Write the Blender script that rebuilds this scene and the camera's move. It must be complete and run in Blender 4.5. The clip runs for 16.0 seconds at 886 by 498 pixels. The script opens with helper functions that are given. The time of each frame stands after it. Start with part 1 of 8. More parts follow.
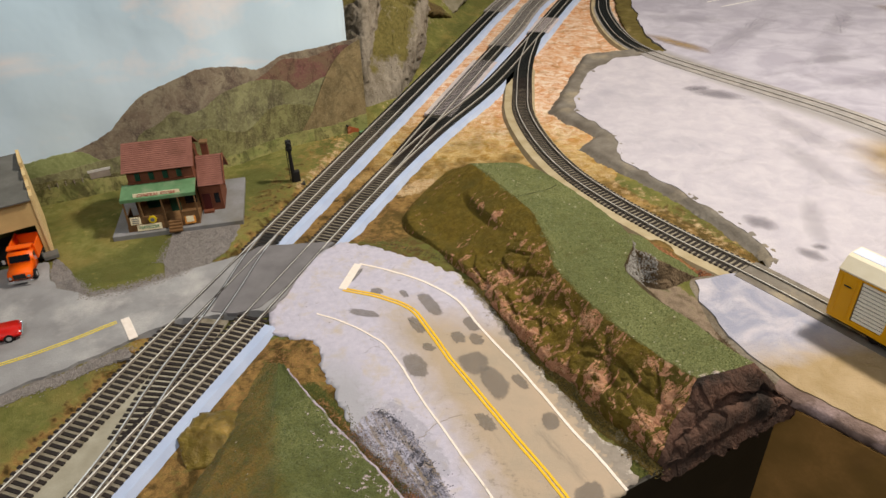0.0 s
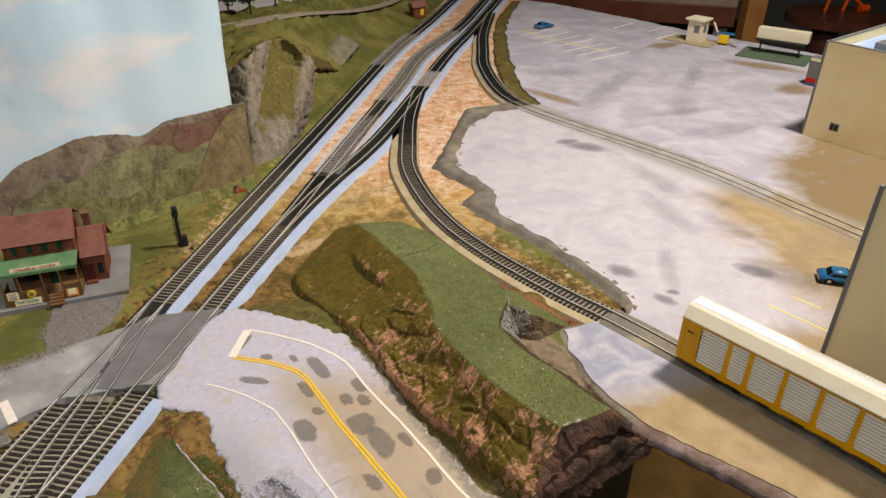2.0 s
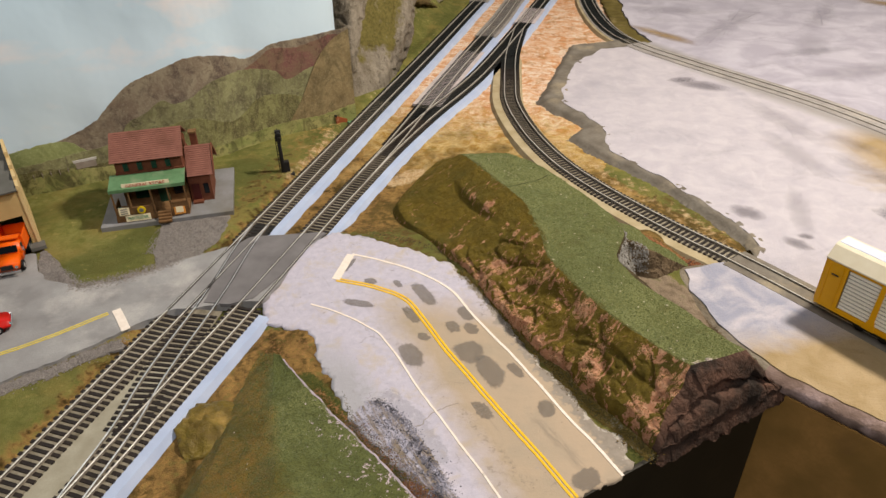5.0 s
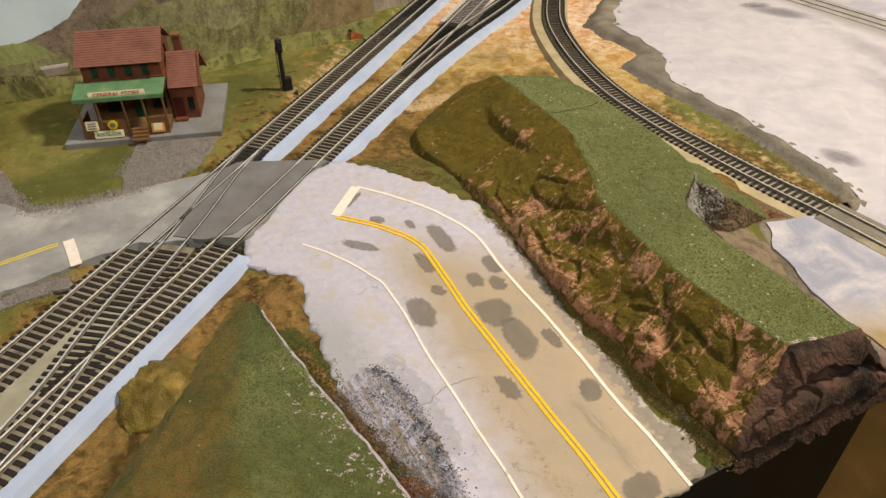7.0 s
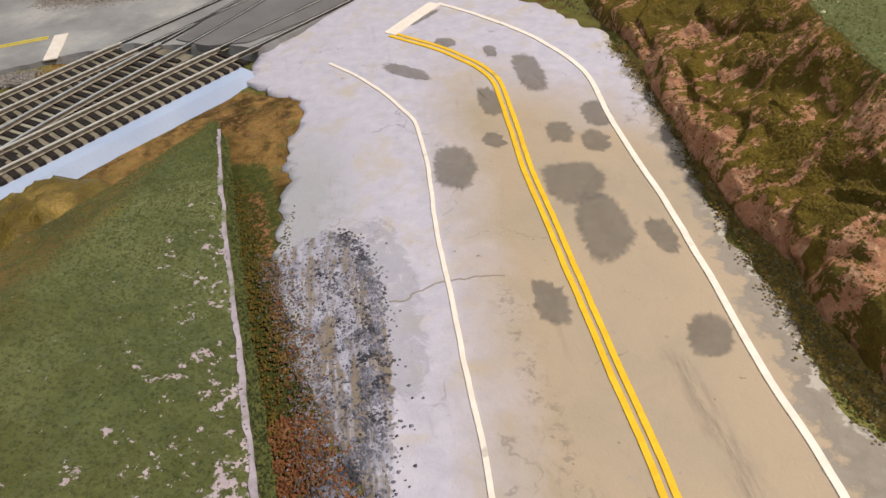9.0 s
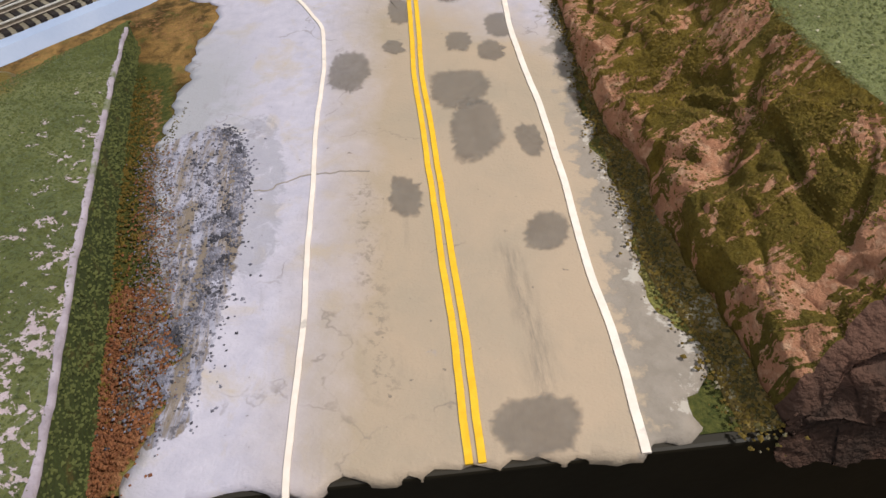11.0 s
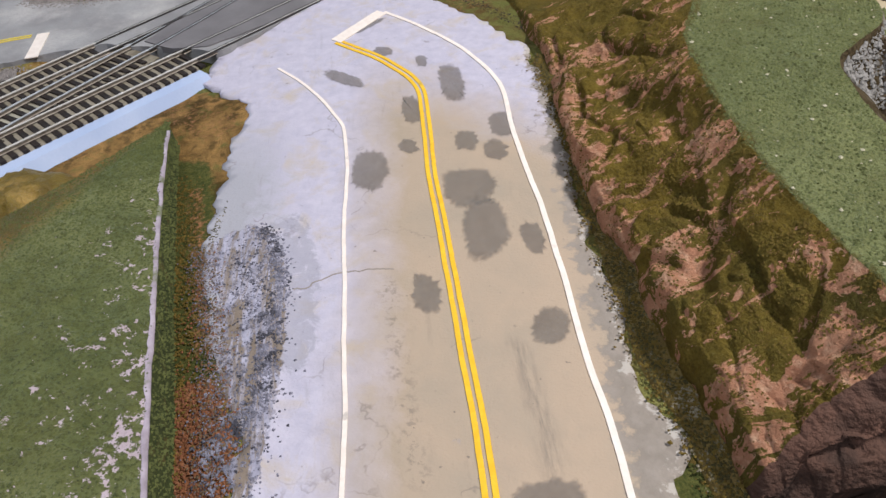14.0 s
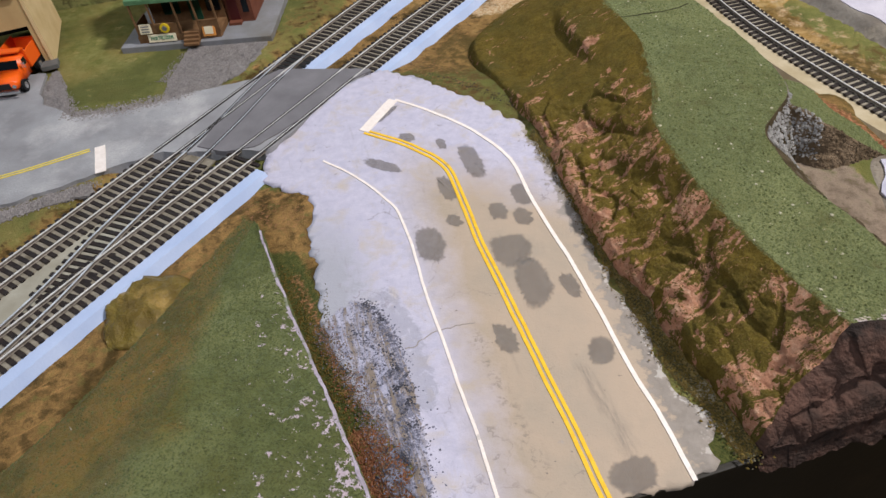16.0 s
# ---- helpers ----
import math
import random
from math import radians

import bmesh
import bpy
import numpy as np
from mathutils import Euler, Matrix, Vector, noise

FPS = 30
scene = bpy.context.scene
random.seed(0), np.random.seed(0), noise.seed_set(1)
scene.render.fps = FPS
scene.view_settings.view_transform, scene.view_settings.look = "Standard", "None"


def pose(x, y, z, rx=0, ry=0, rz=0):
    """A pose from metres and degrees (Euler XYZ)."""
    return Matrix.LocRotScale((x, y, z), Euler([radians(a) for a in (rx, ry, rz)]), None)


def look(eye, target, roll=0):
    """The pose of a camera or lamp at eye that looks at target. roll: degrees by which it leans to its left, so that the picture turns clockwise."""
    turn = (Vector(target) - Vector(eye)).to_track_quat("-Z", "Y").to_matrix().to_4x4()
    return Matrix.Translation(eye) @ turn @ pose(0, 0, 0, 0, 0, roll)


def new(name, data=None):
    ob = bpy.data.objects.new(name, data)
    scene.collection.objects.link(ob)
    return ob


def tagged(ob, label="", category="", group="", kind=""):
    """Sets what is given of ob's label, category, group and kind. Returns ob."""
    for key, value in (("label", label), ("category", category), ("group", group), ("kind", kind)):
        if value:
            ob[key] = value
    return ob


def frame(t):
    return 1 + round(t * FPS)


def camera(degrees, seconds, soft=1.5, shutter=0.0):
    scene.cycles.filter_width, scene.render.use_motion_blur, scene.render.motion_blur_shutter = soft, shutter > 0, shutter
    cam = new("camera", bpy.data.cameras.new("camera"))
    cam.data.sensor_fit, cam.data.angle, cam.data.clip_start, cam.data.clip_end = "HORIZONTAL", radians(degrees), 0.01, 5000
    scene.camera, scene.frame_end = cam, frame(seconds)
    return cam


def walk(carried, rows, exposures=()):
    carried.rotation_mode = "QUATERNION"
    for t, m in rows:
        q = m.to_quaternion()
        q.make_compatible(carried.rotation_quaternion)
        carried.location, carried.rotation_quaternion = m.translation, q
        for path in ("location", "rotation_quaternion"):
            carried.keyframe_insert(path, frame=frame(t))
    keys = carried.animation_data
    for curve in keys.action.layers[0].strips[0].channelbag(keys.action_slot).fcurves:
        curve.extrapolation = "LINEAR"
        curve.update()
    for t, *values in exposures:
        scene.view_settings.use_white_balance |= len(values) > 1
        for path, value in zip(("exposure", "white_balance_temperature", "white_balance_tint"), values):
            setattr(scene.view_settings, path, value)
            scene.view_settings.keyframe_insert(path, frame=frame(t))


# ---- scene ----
from mathutils.bvhtree import BVHTree
from mathutils.geometry import delaunay_2d_cdt

cam = camera(65.0, 16.0)
PATH = [
    (0, (0.064, 0.157, 0.383), (0.003, 1.831, -0.71), -2.2),
    (0.5, (0.073, 0.145, 0.398), (0.051, 1.834, -0.673), -2.5),
    (1, (0.081, 0.143, 0.406), (0.139, 1.846, -0.641), -2.0),
    (1.5, (0.083, 0.142, 0.418), (0.235, 1.849, -0.613), -0.8),
    (2, (0.084, 0.14, 0.428), (0.3, 1.846, -0.592), 0.3),
    (2.5, (0.085, 0.14, 0.431), (0.338, 1.843, -0.587), 0.9),
    (3, (0.079, 0.145, 0.431), (0.339, 1.842, -0.597), 0.9),
    (3.5, (0.076, 0.146, 0.428), (0.296, 1.839, -0.614), 0.4),
    (4, (0.068, 0.148, 0.415), (0.207, 1.833, -0.652), -0.4),
    (4.5, (0.063, 0.151, 0.397), (0.105, 1.823, -0.701), -1.4),
    (4.7, (0.058, 0.152, 0.392), (0.065, 1.818, -0.714), -1.7),
    (6.8, (0.041, 0.229, 0.316), (0.02, 1.823, -0.891), -0.1),
    (7, (0.052, 0.246, 0.307), (-0.02, 1.823, -0.921), -0.2),
    (7.5, (0.095, 0.292, 0.26), (-0.197, 1.83, -0.985), -2.6),
    (8, (0.116, 0.336, 0.201), (-0.376, 1.808, -1.061), -5.0),
    (8.5, (0.113, 0.36, 0.166), (-0.489, 1.774, -1.114), -6.0),
    (9, (0.114, 0.368, 0.151), (-0.53, 1.735, -1.159), -6.1),
    (9.5, (0.138, 0.372, 0.143), (-0.514, 1.7, -1.203), -5.7),
    (10, (0.154, 0.372, 0.138), (-0.492, 1.663, -1.246), -5.0),
    (10.2, (0.159, 0.37, 0.136), (-0.487, 1.653, -1.256), -4.7),
    (12.3, (0.173, 0.375, 0.148), (-0.518, 1.613, -1.262), -6.5),
    (12.5, (0.174, 0.374, 0.151), (-0.511, 1.618, -1.257), -6.3),
    (13, (0.171, 0.37, 0.16), (-0.505, 1.643, -1.227), -5.8),
    (13.5, (0.168, 0.366, 0.169), (-0.511, 1.656, -1.2), -5.9),
    (14, (0.167, 0.364, 0.179), (-0.503, 1.671, -1.179), -5.9),
    (14.5, (0.16, 0.358, 0.178), (-0.49, 1.675, -1.179), -6.1),
    (15, (0.153, 0.348, 0.199), (-0.453, 1.679, -1.165), -6.3),
    (15.5, (0.132, 0.327, 0.235), (-0.406, 1.678, -1.138), -6.5),
    (16, (0.124, 0.302, 0.275), (-0.335, 1.664, -1.116), -7.4),
]
LIGHT = [(0.0, 0.01, 6480, 9), (2.5, -0.02, 6500, 10), (4.7, 0.02, 6560, 10), (7.0, 0.05, 7020, 7), (8.0, 0.06, 7220, 6), (8.6, 0.02, 6600, 8), (9.5, 0.01, 6150, 10), (12.5, 0.06, 5740, 9), (14.5, 0.07, 5620, 12), (16.0, 0.05, 5620, 12)]
walk(cam, [(t, look(eye, target, roll)) for t, eye, target, roll in PATH], LIGHT)

# ---------------------------------------------------------------- light
world = bpy.data.worlds.new("room_air")
scene.world = world
world.use_nodes = True
world.node_tree.nodes["Background"].inputs[0].default_value = (1.0, 0.93, 0.88, 1)
world.node_tree.nodes["Background"].inputs[1].default_value = 0.25


def area_lamp(name, at, target, size, watts, colour):
    data = bpy.data.lights.new(name, "AREA")
    data.shape, data.size, data.size_y, data.energy, data.color = "RECTANGLE", size[0], size[1], watts, colour
    ob = new(name, data)
    ob.matrix_world = look(at, target)
    return ob


area_lamp("main_lamp", (0.95, 0.88, 1.40), (0.1, 0.85, 0.0), (0.16, 0.16), 34, (1.0, 0.91, 0.80))
area_lamp("front_lamp", (-0.05, -0.70, 1.48), (0.05, 0.9, 0.05), (1.1, 0.6), 16, (0.97, 0.95, 0.95))


# ---------------------------------------------------------------- material tools
def rgb(h):
    """A linear colour from an sRGB hex code."""
    v = [int(h[i:i + 2], 16) / 255 for i in (0, 2, 4)]
    return tuple((c / 12.92 if c <= 0.04045 else ((c + 0.055) / 1.055) ** 2.4) for c in v) + (1,)


class Nodes:
    """A small builder for node materials."""

    def __init__(self, name, rough=0.8, metal=0.0, spec=0.3):
        self.mat = bpy.data.materials.new(name)
        self.mat.use_nodes = True
        self.nt = self.mat.node_tree
        self.bsdf = self.nt.nodes["Principled BSDF"]
        self.bsdf.inputs["Roughness"].default_value = rough
        self.bsdf.inputs["Metallic"].default_value = metal
        self.bsdf.inputs["Specular IOR Level"].default_value = spec
        self.pos = self.node("ShaderNodeTexCoord").outputs["Object"]

    def node(self, kind, **inputs):
        n = self.nt.nodes.new(kind)
        for k, v in inputs.items():
            self.put(n.inputs[k.replace("_", " ")], v)
        return n

    def put(self, socket, v):
        if hasattr(v, "is_linked"):
            self.nt.links.new(v, socket)
        else:
            socket.default_value = v

    def noise(self, scale, detail=4.0, rough=0.55, warp=0.0, vec=None):
        n = self.node("ShaderNodeTexNoise", Scale=scale, Detail=detail, Roughness=rough, Distortion=warp)
        self.put(n.inputs["Vector"], vec if vec is not None else self.pos)
        return n.outputs["Fac"]

    def ramp(self, fac, lo, hi):
        n = self.node("ShaderNodeMapRange", From_Min=lo, From_Max=hi)
        self.put(n.inputs["Value"], fac)
        return n.outputs["Result"]

    def mix(self, fac, a, b):
        n = self.nt.nodes.new("ShaderNodeMix")
        n.data_type = "RGBA"
        self.put(n.inputs["Factor"], fac)
        self.put(n.inputs["A"], a) if not isinstance(a, tuple) else self.put(n.inputs[6], a)
        if hasattr(a, "is_linked"):
            self.nt.links.new(a, n.inputs[6])
        if hasattr(b, "is_linked"):
            self.nt.links.new(b, n.inputs[7])
        else:
            n.inputs[7].default_value = b
        return n.outputs[2]

    def math(self, op, a, b=0.0):
        n = self.nt.nodes.new("ShaderNodeMath")
        n.operation = op
        self.put(n.inputs[0], a)
        self.put(n.inputs[1], b)
        return n.outputs[0]

    def attr(self, name):
        n = self.node("ShaderNodeAttribute")
        n.attribute_name = name
        sep = self.node("ShaderNodeSeparateColor", Color=n.outputs["Color"])
        return sep.outputs[0], sep.outputs[1], sep.outputs[2]

    def along(self, nx, ny, nz=0.0):
        """The position along a direction, in metres."""
        n = self.nt.nodes.new("ShaderNodeVectorMath")
        n.operation = "DOT_PRODUCT"
        self.put(n.inputs[0], self.pos)
        n.inputs[1].default_value = (nx, ny, nz)
        return n.outputs["Value"]

    def blend(self, amount, field, wide=1.2, lo=0.35, hi=0.65):
        """A mask whose edge is broken up by a noise field."""
        return self.ramp(self.math("ADD", amount, self.math("MULTIPLY", self.math("SUBTRACT", field, 0.5), wide)), lo, hi)

    def random(self):
        return self.node("ShaderNodeObjectInfo").outputs["Random"]

    def done(self, colour, bump=None, strength=0.4, distance=0.001, rough=None):
        self.put(self.bsdf.inputs["Base Color"], colour)
        if rough is not None:
            self.put(self.bsdf.inputs["Roughness"], rough)
        if bump is not None:
            b = self.node("ShaderNodeBump", Strength=strength, Distance=distance, Height=bump)
            self.put(self.bsdf.inputs["Normal"], b.outputs["Normal"])
        return self.mat


def mottled(name, a, b, scale=60, fine=600, rough=0.8, bump=0.3, dist=0.0006, metal=0.0, spec=0.3, c=None, c_at=(0.6, 0.75)):
    """Two colours in patches, a third in stains, with grain."""
    n = Nodes(name, rough, metal, spec)
    f = n.ramp(n.noise(scale, 5), 0.35, 0.65)
    g = n.noise(fine, 3)
    col = n.mix(f, rgb(a), rgb(b))
    if c:
        col = n.mix(n.ramp(n.noise(scale * 0.37, 6, 0.6), *c_at), col, rgb(c))
    col = n.mix(n.ramp(g, 0.3, 1.3), col, rgb(b))
    return n.done(col, g, bump, dist)


# ---------------------------------------------------------------- mesh tools
def part(name, bm, material, parent=None, label="", smooth=False):
    """Links a bmesh as one mesh object, under a thing where one is given."""
    me = bpy.data.meshes.new(name)
    bm.to_mesh(me)
    bm.free()
    me.materials.append(material)
    if smooth:
        me.polygons.foreach_set("use_smooth", [True] * len(me.polygons))
    ob = new(name, me)
    if parent:
        ob.parent = parent
    return tagged(ob, label)


def part_data(name, me, parent, m=None):
    ob = new(name, me)
    ob.parent = parent
    if m is not None:
        ob.matrix_local = m
    return ob


def thing(name, label, category, m=None, group="", kind=""):
    ob = new(name)
    ob.empty_display_size = 0.01
    if m is not None:
        ob.matrix_world = m
    return tagged(ob, label, category, group, kind)


def box(size, at=(0, 0, 0), bevel=0.0, bm=None, m=None):
    """A box of that size, centred in x and y, standing on at."""
    bm = bm or bmesh.new()
    r = bmesh.ops.create_cube(bm, size=1, matrix=(m or Matrix()) @ Matrix.Translation((at[0], at[1], at[2] + size[2] / 2)) @ Matrix.Diagonal((*size, 1)))
    if bevel:
        edges = {e for v in r["verts"] for e in v.link_edges}
        bmesh.ops.bevel(bm, geom=list(edges), offset=bevel, segments=2, affect="EDGES", profile=0.6)
    return bm


def rod(a, b, radius, bm=None, seg=8, radius2=None):
    """A round bar from a to b."""
    bm = bm or bmesh.new()
    a, b = Vector(a), Vector(b)
    d = b - a
    m = Matrix.Translation((a + b) / 2) @ d.to_track_quat("Z", "Y").to_matrix().to_4x4()
    bmesh.ops.create_cone(bm, cap_ends=True, segments=seg, radius1=radius, radius2=radius if radius2 is None else radius2, depth=d.length, matrix=m)
    return bm


def smooth_line(points, step):
    """A smooth curve through the points (2D or 3D), resampled at even steps."""
    p = np.array(points, float)
    p = np.vstack([2 * p[0] - p[1], p, 2 * p[-1] - p[-2]])
    out = []
    for i in range(1, len(p) - 2):
        u = np.linspace(0, 1, 40, endpoint=False)[:, None]
        a, b, c, d = p[i - 1], p[i], p[i + 1], p[i + 2]
        out.append(0.5 * (2 * b + (c - a) * u + (2 * a - 5 * b + 4 * c - d) * u ** 2 + (3 * b - a - 3 * c + d) * u ** 3))
    q = np.vstack(out + [p[-2][None]])
    return resample(q, step)


def resample(q, step):
    q = np.array(q, float)
    s = np.concatenate([[0], np.cumsum(np.linalg.norm(np.diff(q, axis=0), axis=1))])
    n = max(2, int(round(s[-1] / step)) + 1)
    t = np.linspace(0, s[-1], n)
    return np.stack([np.interp(t, s, q[:, k]) for k in range(q.shape[1])], 1)


def normals2(line):
    """The unit vectors to the right of a line in plan."""
    d = np.gradient(line[:, :2], axis=0)
    d /= np.linalg.norm(d, axis=1)[:, None]
    return np.stack([d[:, 1], -d[:, 0]], 1)


def ribbon(line, profile, z=0.0, closed=True):
    """Sweeps a profile of (side, height) along a line in plan; z may be a function of x, y."""
    n = normals2(line)
    bm = bmesh.new()
    rows = []
    for (x, y), (nx, ny) in zip(line[:, :2], n):
        h = z(x, y) if callable(z) else z
        rows.append([bm.verts.new((x + nx * s, y + ny * s, h + dz)) for s, dz in profile])
    k = len(profile)
    for a, b in zip(rows[:-1], rows[1:]):
        for i in range(k if closed else k - 1):
            j = (i + 1) % k
            bm.faces.new((a[i], a[j], b[j], b[i]))
    if closed:
        bm.faces.new(rows[0][::-1])
        bm.faces.new(rows[-1])
    bmesh.ops.recalc_face_normals(bm, faces=bm.faces)
    return bm


def rough_outline(points, step=0.006, amount=0.003, scale=40, seed=0.0, curve=False):
    """A closed outline with a worn, uneven edge."""
    p = list(points) + [points[0]]
    q = smooth_line(p, step)[:-1] if curve else resample(p, step)[:-1]
    n = normals2(np.vstack([q, q[:1]]))[:-1]
    out = []
    for (x, y), (nx, ny) in zip(q, n):
        w = noise.fractal(Vector((x * scale, y * scale, seed)), 0.8, 2.0, 4) * amount
        out.append((x + nx * w, y + ny * w))
    return out


def sheet(outline, z, thick=0.002, grid=0.02, relief=0.0, scale=60):
    """A flat sheet with that outline and thickness; z may be a function of x, y."""
    zf = z if callable(z) else (lambda x, y: z)
    p = np.array(outline)
    lo, hi = p.min(0), p.max(0)
    pts = [Vector(v) for v in outline]
    m = len(pts)
    gx, gy = np.meshgrid(np.arange(lo[0] + grid / 2, hi[0], grid), np.arange(lo[1] + grid / 2, hi[1], grid))
    for x, y in zip(gx.ravel(), gy.ravel()):
        pts.append(Vector((x, y)))
    vs, es, fs, ov, oe, of = delaunay_2d_cdt(pts, [(i, (i + 1) % m) for i in range(m)], [], 1, 1e-6)
    bm = bmesh.new()
    verts = []
    for v in vs:
        h = zf(v[0], v[1])
        if relief:
            h += noise.fractal(Vector((v[0] * scale, v[1] * scale, 3.1)), 0.9, 2.0, 4) * relief
        verts.append(bm.verts.new((v[0], v[1], h)))
    for f in fs:
        try:
            bm.faces.new([verts[i] for i in f])
        except ValueError:
            pass
    for v in [v for v in bm.verts if not v.link_faces]:
        bm.verts.remove(v)
    bmesh.ops.recalc_face_normals(bm, faces=bm.faces)
    if bm.faces and sum(f.normal.z for f in bm.faces) < 0:
        bmesh.ops.reverse_faces(bm, faces=bm.faces)
    edge = [e for e in bm.edges if len(e.link_faces) == 1]
    if thick and edge:
        r = bmesh.ops.extrude_edge_only(bm, edges=edge)
        for v in [g for g in r["geom"] if isinstance(g, bmesh.types.BMVert)]:
            v.co.z -= thick
    return bm


def step01(v, a, b):
    t = np.clip((np.asarray(v, float) - a) / (b - a), 0, 1)
    return t * t * (3 - 2 * t)


def line_distance(x, y, pts):
    """The distance of points from a broken line in plan."""
    p = np.array(pts, float)[:, :2]
    best = np.full(np.shape(x), 9.0)
    for a, b in zip(p[:-1], p[1:]):
        d = b - a
        t = np.clip(((x - a[0]) * d[0] + (y - a[1]) * d[1]) / (d @ d), 0, 1)
        best = np.minimum(best, np.hypot(x - a[0] - t * d[0], y - a[1] - t * d[1]))
    return best


def set_mask(ob, rows, name="mask"):
    """Stores three masks per vertex for the material to read."""
    me = ob.data
    a = me.color_attributes.new(name, "FLOAT_COLOR", "POINT")
    flat_rows = np.ones((len(me.vertices), 4), np.float32)
    flat_rows[:, :3] = np.array(rows, np.float32).reshape(-1, 3)
    a.data.foreach_set("color", flat_rows.ravel())
    return ob


def scatter(name, places, low, high, material, parent=None, flat=0.7, seed=1, label=""):
    """Many small irregular crumbs at the given places, joined into one mesh."""
    rnd = np.random.RandomState(seed)
    base = np.array([(1, 0, 0), (0, 1, 0), (-1, 0, 0), (0, -1, 0), (0, 0, 1), (0, 0, -1)], float)
    tri = np.array([(0, 1, 4), (1, 2, 4), (2, 3, 4), (3, 0, 4), (1, 0, 5), (2, 1, 5), (3, 2, 5), (0, 3, 5)])
    p = np.array(places, float)
    n = len(p)
    size = rnd.uniform(low, high, n) * rnd.uniform(0.6, 1.0, n)
    turn = rnd.uniform(0, 6.28, n)
    v = base[None] * rnd.uniform(0.6, 1.3, (n, 6, 1)) * size[:, None, None]
    c, s = np.cos(turn)[:, None], np.sin(turn)[:, None]
    v = np.stack([v[:, :, 0] * c - v[:, :, 1] * s, v[:, :, 0] * s + v[:, :, 1] * c, v[:, :, 2] * flat], 2) + p[:, None, :]
    f = tri[None] + (np.arange(n) * 6)[:, None, None]
    me = bpy.data.meshes.new(name)
    me.from_pydata(v.reshape(-1, 3).tolist(), [], f.reshape(-1, 3).tolist())
    me.materials.append(material)
    ob = new(name, me)
    if parent:
        ob.parent = parent
    return tagged(ob, label, kind="stuff")


def on_mesh(ob, count, seed=1, keep=None, lift=0.0):
    """Random places on a mesh's faces."""
    rnd = np.random.RandomState(seed)
    me = ob.data
    co = np.empty(len(me.vertices) * 3)
    me.vertices.foreach_get("co", co)
    co = co.reshape(-1, 3)
    quads = np.array([list(p.vertices)[:3] + [list(p.vertices)[-1]] for p in me.polygons])
    i = rnd.randint(0, len(quads), count)
    u, w = rnd.rand(count, 1), rnd.rand(count, 1)
    q = co[quads[i]]
    p = q[:, 0] * (1 - u) * (1 - w) + q[:, 1] * u * (1 - w) + q[:, 2] * u * w + q[:, 3] * (1 - u) * w
    p[:, 2] += lift
    if keep is not None:
        p = p[[bool(keep(*v)) for v in p]]
    return p


def inside(outline, count, z, seed=1):
    """Random places inside an outline in plan."""
    rnd = np.random.RandomState(seed)
    o = np.array(outline)
    lo, hi = o.min(0), o.max(0)
    p = lo + rnd.rand(count * 3, 2) * (hi - lo)
    ok = np.zeros(len(p), bool)
    for (x0, y0), (x1, y1) in zip(o, np.roll(o, -1, 0)):
        hit = ((y0 > p[:, 1]) != (y1 > p[:, 1])) & (p[:, 0] < (x1 - x0) * (p[:, 1] - y0) / (y1 - y0 + 1e-12) + x0)
        ok ^= hit
    p = p[ok][:count]
    h = np.array([z(x, y) if callable(z) else z for x, y in p])
    return np.column_stack([p, h])

# ---------------------------------------------------------------- materials


